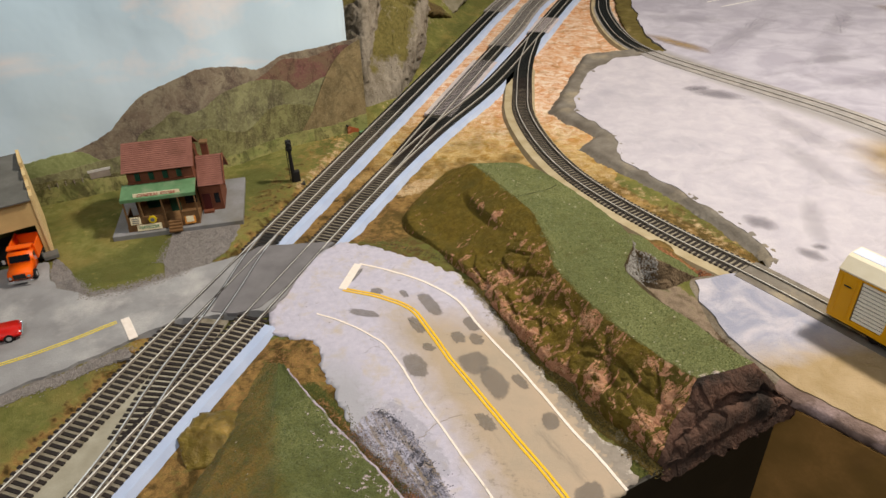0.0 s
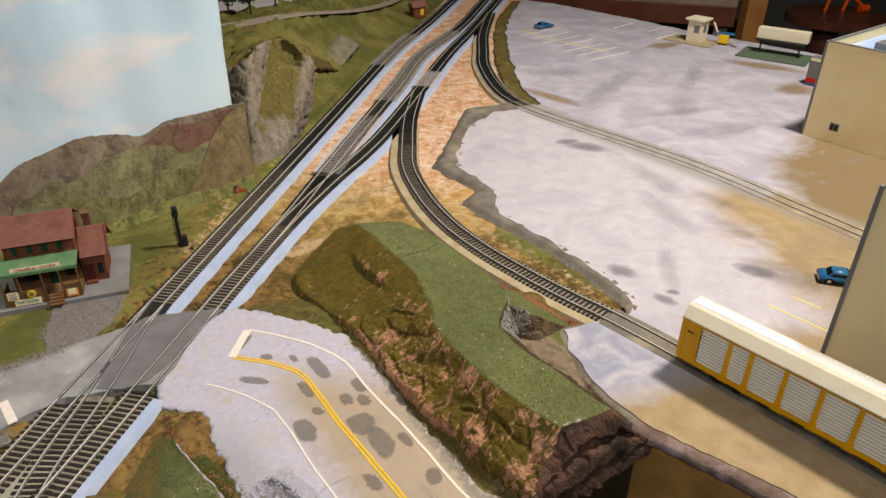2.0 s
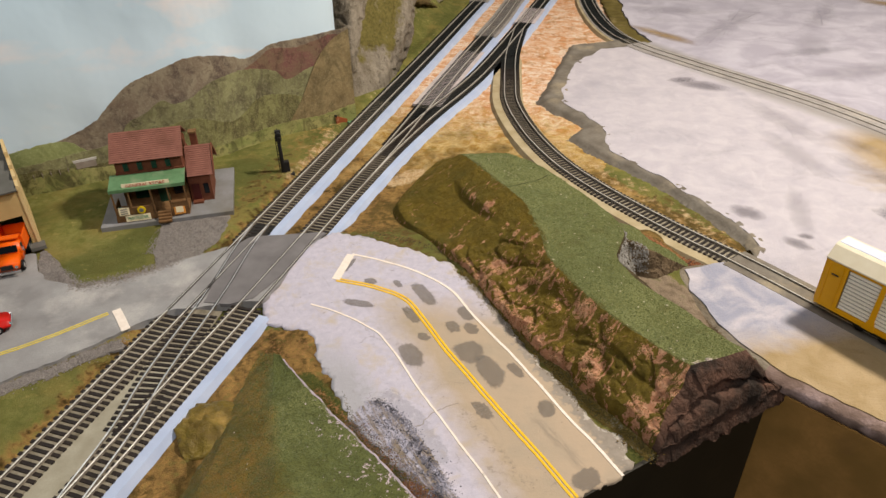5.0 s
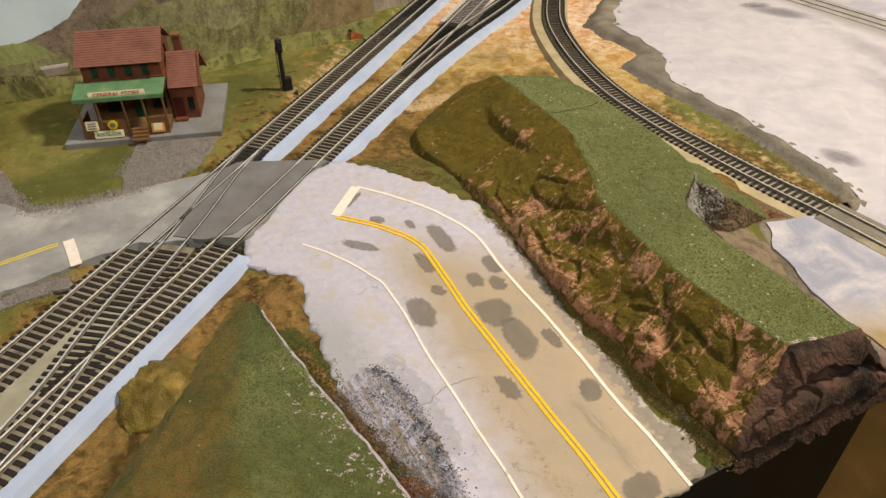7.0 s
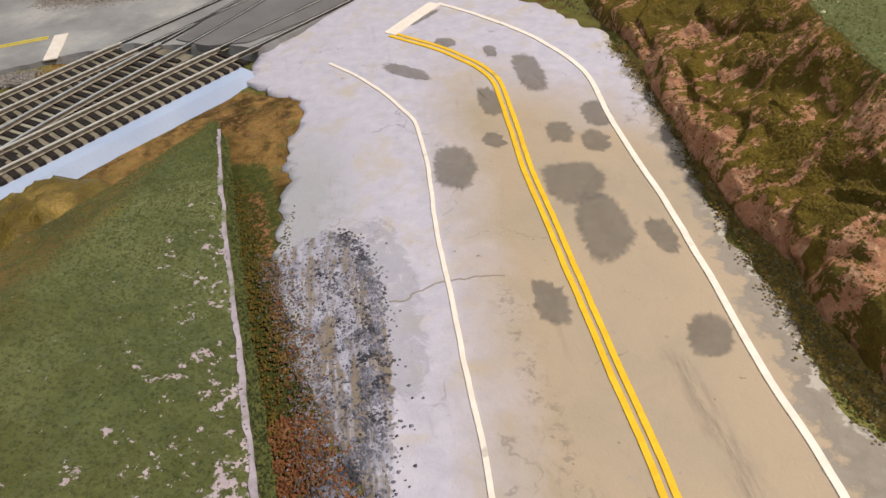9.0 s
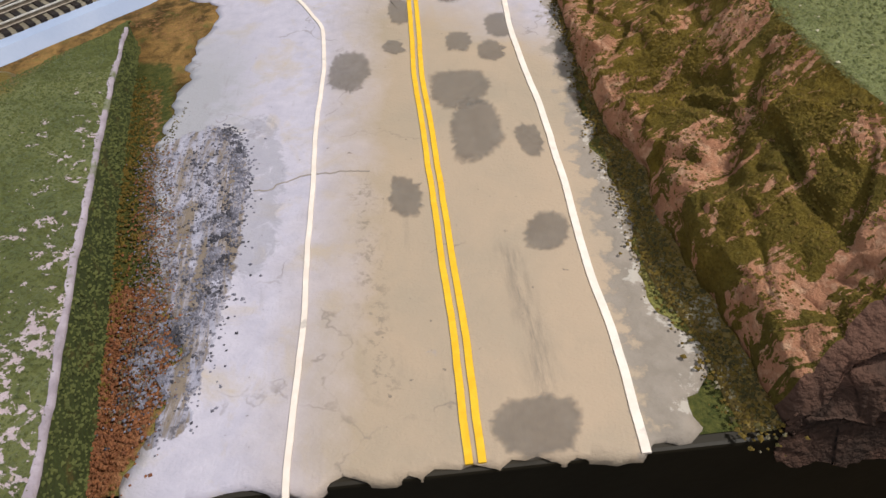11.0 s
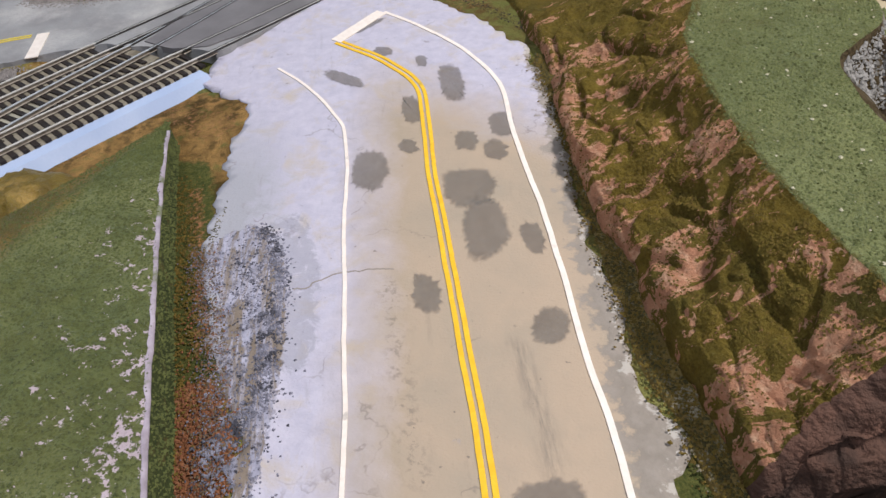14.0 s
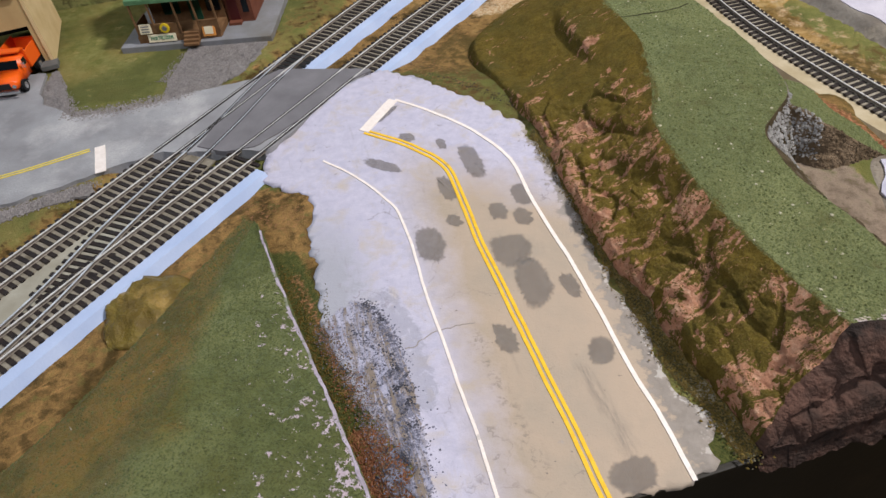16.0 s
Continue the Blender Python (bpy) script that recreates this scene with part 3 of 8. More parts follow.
M_STONE_DARK = mottled("dark_ballast", "5E562E", "3E3920", 500, 1500, 0.9, 0.3, 0.0005, c="9A9078", c_at=(0.56, 0.64))


# ---------------------------------------------------------------- plan
def front_y(x):
    """The front edge of the table; past the corner it runs towards the aisle."""
    return np.where(x < 0.296, 0.444 + 0.550 * (x - 0.134), np.maximum(0.548 - 1.03 * (x - 0.304), -0.05))


# the far end of the table
BACK_EDGE = [(-1.2, 1.70), (-0.30, 1.73), (-0.17, 1.79), (-0.07, 1.86), (0.04, 1.99), (0.16, 2.25), (0.30, 2.52), (0.52, 2.56), (0.60, 2.36), (0.678, 2.262), (0.855, 2.024), (0.937, 1.895), (1.037, 1.77), (1.3, 1.45), (1.4, 1.2)]


def road_z(x, y):
    return -0.0095 + 0.009 * float(step01(y + 0.25 * x, 0.53, 0.725))


TRACK_ONE = [(-0.252, 0.43), (-0.2283, 0.505), (-0.186, 0.64), (-0.1045, 0.90), (0.027, 1.318), (0.162, 1.747), (0.285, 2.06), (0.41, 2.40)]
TRACK_TWO = [(-0.199, 0.43), (-0.1475, 0.58), (-0.1265, 0.64), (-0.0755, 0.79), (-0.049, 0.863), (-0.010, 0.965), (0.037, 1.07), (0.0875, 1.17), (0.13, 1.27), (0.2, 1.464), (0.295, 1.735), (0.385, 1.958), (0.545, 2.38)]
TRACK_MID = [(-0.049, 0.863), (-0.012, 0.97), (0.027, 1.093), (0.107, 1.34), (0.166, 1.516), (0.236, 1.738), (0.36, 1.995), (0.5, 2.37)]
TRACK_CROSS = [(-0.197, 0.44), (-0.1845, 0.50), (-0.1795, 0.55), (-0.173, 0.59), (-0.165, 0.63), (-0.157, 0.68), (-0.1505, 0.735), (-0.142, 0.78)]
TRACK_CURVE = [(0.2, 1.464), (0.172, 1.32), (0.158, 1.19), (0.153, 1.10), (0.167, 1.001), (0.192, 0.917), (0.227, 0.847), (0.2675, 0.785), (0.302, 0.738), (0.328, 0.706), (0.3785, 0.635), (0.476, 0.489), (0.65, 0.23)]
TRACK_FAR = [(0.47, 2.15), (0.41, 1.92), (0.38, 1.755), (0.36, 1.62), (0.363, 1.455), (0.395, 1.35), (0.461, 1.248), (0.588, 1.07), (0.674, 0.90), (0.708, 0.83), (0.78, 0.68)]


ROAD_WEST = [(-0.106, 0.625), (-0.068, 0.612), (-0.054, 0.580), (-0.040, 0.549), (-0.026, 0.519), (0.006, 0.481), (0.026, 0.462), (0.046, 0.444), (0.060, 0.407)]


def ground_height(x, y):
    """The height of the scenic ground, before its fine relief."""
    z = np.full(np.shape(x), -0.010)
    off = x - (-0.2283 + 0.314 * (y - 0.505))
    zr = -0.0108 + 0.0086 * step01(y + 0.25 * x, 0.53, 0.725)
    by_road = step01(x, -0.10, -0.06) * (1 - step01(x, 0.26, 0.3)) * (1 - step01(y, 0.74, 0.80))
    z = z * (1 - by_road) + zr * by_road
    z = z + 0.0009 * (1 - step01(line_distance(x, y, ROAD_WEST), 0.004, 0.012))
    west = 1 - step01(off, -0.032, -0.018)
    z = z * (1 - west) - 0.0042 * west
    # the cliff spur and the slopes left of the first track, behind the painted sheet
    d = -(x - (-0.2283 + 0.314 * (y - 0.505)))
    wide = 0.10 + 0.085 * step01(y, 1.36, 1.62)
    z = z + (0.125 - 0.025 * step01(y, 1.4, 1.6)) * step01(d, 0.035, 0.035 + wide) * step01(y, 1.12, 1.24)
    z = z - 0.03 * step01(y, 1.33, 1.40) * (1 - step01(y, 1.42, 1.52)) * step01(d, 0.02, 0.09)
    return z


BANK_LINE = [(-0.064, 0.547), (-0.030, 0.505), (0.0, 0.466), (0.017, 0.440), (0.034, 0.410)]
RUST_LINE = [(0.024, 0.449), (0.037, 0.438), (0.046, 0.422), (0.050, 0.402)]


def build_ground():
    xs = np.concatenate([np.arange(-1.1, -0.5, 0.02), np.arange(-0.5, 0.6, 0.004), np.arange(0.6, 1.32, 0.02)])
    ss = np.concatenate([np.arange(0, 0.75, 0.004), np.arange(0.75, 2.0, 0.012), np.arange(2.0, 2.4, 0.04)])
    X, S = np.meshgrid(xs, ss)
    Y = front_y(X) + S
    Z = ground_height(X, Y)
    steep = np.clip((Z - 0.001) * 40, 0, 1)
    for i in np.ndindex(X.shape):
        v = Vector((X[i] * 45, Y[i] * 45, 1.7))
        Z[i] += noise.fractal(v, 0.8, 2.0, 5) * ((0.0005 if Y[i] < 0.8 else 0.0012) + 0.008 * steep[i] ** 0.5 * (steep[i] > 0.02))
    ny, nx = X.shape
    verts = np.stack([X.ravel(), Y.ravel(), Z.ravel()], 1)
    idx = np.arange(ny * nx).reshape(ny, nx)
    faces = np.stack([idx[:-1, :-1].ravel(), idx[:-1, 1:].ravel(), idx[1:, 1:].ravel(), idx[1:, :-1].ravel()], 1)
    mid_x, mid_y = X.ravel()[faces].mean(1), Y.ravel()[faces].mean(1)
    faces = faces[mid_y < np.interp(mid_x, *zip(*BACK_EDGE)) - 0.012]
    me = bpy.data.meshes.new("ground")
    me.from_pydata(verts.tolist(), [], faces.tolist())
    me.polygons.foreach_set("use_smooth", [True] * len(me.polygons))
    x, y = X.ravel(), Y.ravel()
    d1 = line_distance(x, y, TRACK_ONE)
    d2 = np.minimum(line_distance(x, y, TRACK_TWO), line_distance(x, y, TRACK_MID))
    dc = line_distance(x, y, TRACK_CURVE)
    off = x - (-0.2283 + 0.314 * (y - 0.505))
    orange = np.maximum.reduce([1.0 * (off > 0.01) * (off < 0.35) * step01(y, 0.74, 0.80) * (1 - step01(off, 0.12, 0.2) * (y < 0.9)), 1 - step01(dc, 0.03, 0.05), 0.6 * (1 - step01(d1, 0.02, 0.045)) * np.where((off < 0) & (y > 1.0), 0.35, 1.0)])
    orange = np.where((off > 0.02) & (x < -0.02) & (y < 0.62), np.maximum(orange, 0.72), orange)
    orange = np.where((off < -0.03) & (off > -0.07) & (y > 0.8) & (y < 1.1), np.maximum(orange, 0.42), orange)
    moss = np.where((y < 0.62) & (x > -0.2) & (x < 0.1), 0.30, 0.0) + np.where((x > -0.05) & (off > 0.1) & (y > 0.7) & (y < 0.84), 0.5, 0)
    rock = np.maximum(steep.ravel() * (steep.ravel() < 0.95) * (0.9 - 0.45 * step01(y, 1.4, 1.5)), 0.8 * (1 - step01(line_distance(x, y, [(0.240, 0.672), (0.262, 0.640), (0.285, 0.604), (0.302, 0.565)]), 0.014, 0.026)))
    col = np.stack([orange, moss, rock, np.ones_like(x)], 1).astype(np.float32)
    a = me.color_attributes.new("mask", "FLOAT_COLOR", "POINT")
    a.data.foreach_set("color", col.ravel())
    band = line_distance(x, y, BANK_LINE)
    deep = 0.9 * (1 - step01(band, 0.014, 0.024)) * (y > 0.40) * (x > -0.09)
    rust = np.maximum(0.95 * (1 - step01(line_distance(x, y, RUST_LINE), 0.007, 0.014)), 0.5 * (1 - step01(line_distance(x, y, [(-0.05, 0.545), (-0.010, 0.497), (0.012, 0.470)]), 0.003, 0.007)))
    rust = np.maximum(rust, 0.34 * (1 - step01(line_distance(x, y, [(-0.105, 0.60), (-0.072, 0.592)]), 0.008, 0.022)))
    rust = np.maximum(rust, 0.32 * (1 - step01(line_distance(x, y, [(-0.03, 0.785), (0.0, 0.75)]), 0.010, 0.035)))
    deep = np.maximum(deep, 0.30 * (1 - step01(line_distance(x, y, [(0.245, 0.672), (0.262, 0.640), (0.285, 0.604), (0.302, 0.565)]), 0.018, 0.030)))
    rust = np.maximum(rust, 0.7 * (1 - step01(line_distance(x, y, [(0.168, 0.875), (0.190, 0.842), (0.226, 0.782), (0.254, 0.740), (0.285, 0.703)]), 0.004, 0.012)))
    sand = 0.62 * (1 - step01(line_distance(x, y, [(-0.212, 0.742), (-0.195, 0.79)]), 0.004, 0.018))
    sand = np.maximum(sand, 0.44 * (1 - step01(line_distance(x, y, [(-0.128, 0.90), (-0.112, 0.95), (-0.095, 1.02)]), 0.004, 0.020)))
    sand = np.maximum(sand, 0.7 * (1 - step01(line_distance(x, y, [(-0.005, 0.885), (0.02, 0.905)]), 0.006, 0.022)))
    sand = np.maximum(sand, 0.36 * (1 - step01(line_distance(x, y, [(0.200, 0.985), (0.222, 0.935), (0.262, 0.872), (0.300, 0.812), (0.335, 0.752)]), 0.008, 0.020)))
    deep = np.maximum(deep, 0.9 * (1 - step01(line_distance(x, y, [(0.176, 0.468), (0.200, 0.480), (0.292, 0.534)]), 0.014, 0.022)))
    col = np.stack([rust, deep, sand, np.ones_like(x)], 1).astype(np.float32)
    a = me.color_attributes.new("mask_two", "FLOAT_COLOR", "POINT")
    a.data.foreach_set("color", col.ravel())
    me.materials.append(M_GROUND)
    global GROUND_MESH
    GROUND_MESH = me
    return tagged(new("ground", me), "sculpted layout ground with olive turf and bare orange board", "ground", kind="structure")


build_ground()

# ---------------------------------------------------------------- roads and plaster sheets
ROAD = [(-0.114, 0.652), (-0.108, 0.625), (-0.068, 0.612), (-0.058, 0.597), (-0.054, 0.580), (-0.047, 0.562), (-0.037, 0.546), (-0.029, 0.530), (-0.026, 0.519), (-0.017, 0.508), (0.006, 0.481), (0.026, 0.462), (0.046, 0.444), (0.055, 0.425), (0.060, 0.407), (0.066, 0.403), (0.134, 0.441), (0.178, 0.465), (0.1745, 0.476), (0.177, 0.487), (0.173, 0.496), (0.163, 0.502), (0.155, 0.512), (0.151, 0.525), (0.144, 0.542), (0.133, 0.558), (0.120, 0.582), (0.110, 0.602), (0.100, 0.628), (0.088, 0.652), (0.076, 0.674), (0.055, 0.702), (0.020, 0.727), (-0.02, 0.748), (-0.064, 0.762), (-0.086, 0.735)]
VERGE_LINE = [(-0.004, 0.517), (0.006, 0.508), (0.015, 0.496), (0.028, 0.477), (0.040, 0.458), (0.048, 0.442), (0.056, 0.424)]
WASH_LINE = [(0.006, 0.538), (0.020, 0.522), (0.034, 0.500), (0.044, 0.480)]
ROAD_EAST = ROAD[18:-3]


def verge_mask(x, y):
    x, y = np.array([x]), np.array([y])
    half = 0.017 - 0.008 * step01(0.53 - y, 0.0, 0.11)
    v = 1 - step01(line_distance(x, y, VERGE_LINE), half * 0.65, half * 1.1)
    w = 0.75 * (1 - step01(np.minimum(line_distance(x, y, WASH_LINE), line_distance(x, y, [(-0.03, 0.757), (0.024, 0.737), (0.064, 0.710)])), 0.004, 0.013))
    k = 0.62 * (1 - step01(line_distance(x, y, ROAD_EAST), 0.002, 0.010))
    return float(v[0]), float(w[0]), float(k[0])


def road_top(x, y):
    v = verge_mask(x, y)[0]
    return road_z(x, y) + v * (0.0004 + 0.0009 * noise.fractal(Vector((x * 150, y * 150, 1.0)), 0.8, 2.0, 4))


road = part("road", sheet(rough_outline(ROAD, 0.003, 0.0042, 100, 1.0), road_top, 0.004, 0.0045), M_ROAD, smooth=True)
set_mask(road, [verge_mask(v.co.x, v.co.y) for v in road.data.vertices])
TREAD_LINE = [(0.118, 0.509), (0.128, 0.493), (0.139, 0.476), (0.144, 0.465)]
SCUFF_LINE = [(0.062, 0.520), (0.081, 0.490), (0.093, 0.471), (0.105, 0.453)]
rx, ry = (np.array([v.co[i] for v in road.data.vertices]) for i in (0, 1))
set_mask(road, np.stack([0.9 * (1 - step01(line_distance(rx, ry, TREAD_LINE), 0.001, 0.0045)), 0.8 * (1 - step01(line_distance(rx, ry, SCUFF_LINE), 0.001, 0.006)), 0 * rx], 1), "mask_two")
tagged(road, "worn white and tan plaster road with grey verges", "road", kind="structure")
WHITE_LEFT = [(-0.070, 0.648), (-0.052, 0.640), (-0.030, 0.627), (-0.0145, 0.6155), (-0.0065, 0.6085), (-0.0035, 0.6045), (0.013, 0.577), (0.029, 0.5445), (0.044, 0.518), (0.058, 0.493), (0.076, 0.461), (0.093, 0.428), (0.099, 0.417)]
WHITE_RIGHT = [(-0.039, 0.7205), (-0.009, 0.708), (0.0245, 0.690), (0.047, 0.6715), (0.059, 0.658), (0.067, 0.643), (0.079, 0.620), (0.092, 0.599), (0.105, 0.578), (0.121, 0.550), (0.1335, 0.5255), (0.1365, 0.5195), (0.1415, 0.511), (0.157, 0.484), (0.1695, 0.459)]
YELLOW = [(-0.050, 0.681), (-0.025, 0.673), (-0.004, 0.6635), (0.009, 0.656), (0.0195, 0.6455), (0.027, 0.632), (0.034, 0.6195), (0.046, 0.596), (0.0675, 0.559), (0.0875, 0.525), (0.102, 0.4995), (0.117, 0.474), (0.1345, 0.442)]


def stripe(name, pts, width, material, lift=0.0004, shift=0.0, parent=road, z=road_z):
    line = smooth_line(pts, 0.004)
    line = line + normals2(line) * shift
    line = line + normals2(line) * np.array([[noise.fractal(Vector((x * 40, y * 40, 4.0)), 0.8, 2.0, 3) * 0.0004] for x, y in line])
    w = width / 2
    return part(name, ribbon(line, [(-w, lift), (w, lift), (w, lift - 0.0006), (-w, lift - 0.0006)], z), material, parent)


stripe("white_line", WHITE_LEFT, 0.0016, M_WHITE)
stripe("white_line", WHITE_RIGHT, 0.0022, M_WHITE)
stripe("yellow_line", YELLOW, 0.0019, M_YELLOW, shift=-0.0016)
stripe("yellow_line", YELLOW, 0.0019, M_YELLOW, shift=0.0015)
stripe("stop_line", [(-0.051, 0.6812), (-0.0405, 0.7198)], 0.0078, M_WHITE, 0.0005)

def soft_material(name, a, b, strength, scale, soft=0.32):
    """Thin paint or tar that feathers out towards its edge (mask red: 1 in the middle, 0 at the rim)."""
    n = Nodes(name, 0.85, 0.0, 0.2)
    heart, _, _ = n.attr("mask")
    col = n.mix(n.ramp(n.noise(scale, 5, 0.6), 0.35, 0.65), rgb(a), rgb(b))
    feather = n.blend(heart, n.noise(scale * 1.6, 6, 0.72, 0.4), 0.75, 0.10, soft)
    n.put(n.bsdf.inputs["Alpha"], n.math("MULTIPLY", feather, n.math("ADD", strength, n.math("MULTIPLY", n.noise(scale * 3, 4, 0.7), 0.25))))
    return n.done(col, n.noise(900, 3), 0.2, 0.0004)


def soft_patch(name, centre, ring, z, material, parent):
    """A thin patch of paint with a feathered rim."""
    bm = bmesh.new()
    levels = []
    for s in (1.0, 0.8, 0.55, 0.28):
        row = []
        for x, y in ring:
            q = (centre[0] + (x - centre[0]) * s, centre[1] + (y - centre[1]) * s)
            row.append(bm.verts.new((*q, z(*q))))
        levels.append(row)
    hub = bm.verts.new((*centre, z(*centre)))
    k = len(ring)
    for a, b in zip(levels[:-1], levels[1:]):
        for i in range(k):
            bm.faces.new((a[i], a[(i + 1) % k], b[(i + 1) % k], b[i]))
    for i in range(k):
        bm.faces.new((levels[-1][i], levels[-1][(i + 1) % k], hub))
    ob = part(name, bm, material, parent)
    set_mask(ob, [(v, 0, 0) for v in (0.0, 0.35, 0.7, 1.0) for _ in range(k)] + [(1, 0, 0)])
    return ob


M_PATCH = soft_material("tar_patch", "857D74", "766E66", 0.40, 170, 0.40)
PATCHES = [(-0.0270, 0.6472, 0.0143, 0.0060, -12, 118), (-0.0185, 0.6770, 0.0056, 0.0056, 10, 116), (0.0075, 0.6725, 0.0035, 0.0060, 8, 114), (0.0323, 0.6558, 0.0067, 0.0184, 12, 119), (0.0212, 0.6295, 0.0051, 0.0128, 11, 120), (0.0325, 0.6020, 0.0046, 0.0056, 12, 116), (0.0693, 0.6285, 0.0062, 0.0105, 14, 115), (0.0575, 0.6128, 0.0057, 0.0078, 15, 116), (0.0730, 0.6095, 0.0061, 0.0076, 9, 113), (0.0220, 0.5812, 0.0089, 0.0145, 16, 116), (0.0708, 0.5835, 0.0122, 0.0130, 19, 112), (0.0860, 0.5613, 0.0097, 0.0184, 21, 112), (0.1065, 0.5613, 0.0047, 0.0092, 18, 119), (0.0772, 0.5215, 0.0056, 0.0103, 10, 119), (0.1258, 0.5207, 0.0070, 0.0085, 21, 110), (0.1445, 0.4570, 0.0110, 0.0085, 22, 110), (-0.040, 0.703, 0.0030, 0.0110, 10, 70)]
for k, (px, py, ra, rb, ta, tb) in enumerate(PATCHES):
    ring = []
    ca, sa, cb, sb = math.cos(radians(ta)), math.sin(radians(ta)), math.cos(radians(tb)), math.sin(radians(tb))
    for a in np.linspace(0, 2 * math.pi, 14, endpoint=False):
        # a squarish blob
        u = ra * math.copysign(abs(math.cos(a)) ** 0.75, math.cos(a)) * random.uniform(0.90, 1.16)
        v = rb * math.copysign(abs(math.sin(a)) ** 0.75, math.sin(a)) * random.uniform(0.90, 1.16)
        ring.append((px + (u * ca + v * cb) * 1.06, py + (u * sa + v * sb) * 1.06))
    soft_patch("tar_patch", (px, py), rough_outline(ring, 0.0010, 0.0014, 420, k * 3.0), lambda x, y: road_z(x, y) + 0.00025, M_PATCH, road)

M_CRACK = mottled("road_crack", "9A9086", "8A8076", 200, 900, 0.9, 0.2)
crack = smooth_line([(0.028, 0.506), (0.033, 0.509), (0.0345, 0.513), (0.040, 0.519), (0.047, 0.523), (0.053, 0.526), (0.060, 0.529)], 0.0008)
crack = crack + normals2(crack) * np.array([[noise.fractal(Vector((x * 300, y * 300, 0)), 0.8, 2.0, 4) * 0.0007] for x, y in crack])
part("crack", ribbon(crack, [(-0.0003, 0.0001), (0.0003, 0.0001), (0.0003, -0.0006), (-0.0003, -0.0006)], road_z), M_CRACK, road, "thin crack across the plaster")

LEFT_ROAD = [(-0.8, 0.50), (-0.45, 0.49), (-0.304, 0.549), (-0.271, 0.574), (-0.239, 0.598), (-0.218, 0.620), (-0.190, 0.640), (-0.113, 0.650), (-0.074, 0.758), (-0.165, 0.740), (-0.209, 0.716), (-0.248, 0.690), (-0.287, 0.675), (-0.33, 0.69), (-0.36, 0.735), (-0.47, 0.70), (-0.8, 0.66)]
left_road = part("road", sheet(rough_outline(LEFT_ROAD, 0.005, 0.003, 60, 5.0), -0.0012, 0.008, 0.015), M_ASPHALT)
tagged(left_road, "grey painted road running up to the rail crossing", "road", kind="structure")
flat = lambda x, y: -0.0012
M_PALE_YELLOW = mottled("pale_yellow_line", "E4CC54", "D2BA48", 260, 900, 0.6, 0.1)
stripe("yellow_line", [(-0.55, 0.49), (-0.42, 0.53), (-0.323, 0.582), (-0.286, 0.605), (-0.247, 0.636)], 0.0012, M_PALE_YELLOW, 0.0004, -0.0014, left_road, flat)
stripe("yellow_line", [(-0.55, 0.49), (-0.42, 0.53), (-0.323, 0.582), (-0.286, 0.605), (-0.247, 0.636)], 0.0012, M_PALE_YELLOW, 0.0004, 0.0014, left_road, flat)
stripe("stop_line", [(-0.2415, 0.641), (-0.2225, 0.613)], 0.0075, M_WHITE, 0.0005, 0, left_road, flat)

LOT = [(0.40, 1.350), (0.329, 1.335), (0.269, 1.259), (0.237, 1.161), (0.225, 1.106), (0.268, 1.018), (0.258, 0.946), (0.305, 0.870), (0.329, 0.823), (0.353, 0.775), (0.365, 0.722), (0.347, 0.700), (0.312, 0.694), (0.277, 0.686), (0.276, 0.650), (0.281, 0.620), (0.297, 0.576), (0.310, 0.551), (0.80, 0.045), (1.3, 0.02), (1.3, 1.45), (1.037, 1.77), (0.937, 1.895), (0.855, 2.024), (0.678, 2.262), (0.6, 2.32), (0.523, 2.116), (0.468, 1.923), (0.428, 1.664), (0.409, 1.462), (0.425, 1.37)]
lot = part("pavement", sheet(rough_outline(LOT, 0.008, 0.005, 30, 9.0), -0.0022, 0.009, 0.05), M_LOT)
tagged(lot, "rough white plaster yard stained grey and tan", "plaster yard", kind="structure")


EDGE_BY_HILL = smooth_line(LOT[12:18], 0.003)
yard_foot = part("verge", ribbon(EDGE_BY_HILL, [(-0.006, -0.0034), (0.002, -0.0034), (0.007, -0.0070), (0.016, -0.0114), (-0.006, -0.0116)]), mottled("brown_plaster_foot", "8E8474", "6E6252", 70, 400, 0.95, 0.8, 0.002, c="4E4434", c_at=(0.52, 0.64)), smooth=True)
tagged(yard_foot, "grey-brown crumbling plaster edge of the yard beside the hill", "verge", kind="structure")

LOT_WEST = LOT[:12]
BANK_OUT = [(0.385, 1.40), (0.335, 1.385), (0.277, 1.371), (0.216, 1.195), (0.190, 1.117), (0.202, 1.085), (0.240, 1.026), (0.213, 0.990), (0.235, 0.948), (0.277, 0.886), (0.313, 0.825), (0.340, 0.765), (0.352, 0.728)]
bank_ring = [(x + 0.006, y) for x, y in LOT_WEST] + BANK_OUT[::-1]


def bank_z(x, y):
    d = float(line_distance(np.array([x]), np.array([y]), BANK_OUT)[0])
    return -0.0105 + 0.0078 * float(step01(d, 0.001, 0.011))


M_LOT_BANK = mottled("grey_brown_bank", "827B70", "675F55", 40, 300, 0.9, 0.5, 0.0015, c="AA9C82", c_at=(0.5, 0.7))
lot_bank = part("verge", sheet(rough_outline(bank_ring, 0.004, 0.002, 50, 4.0), bank_z, 0.001, 0.0042, 0.0012, 70), M_LOT_BANK, smooth=True)
tagged(lot_bank, "grey-brown plaster bank below the yard", "verge", kind="structure")

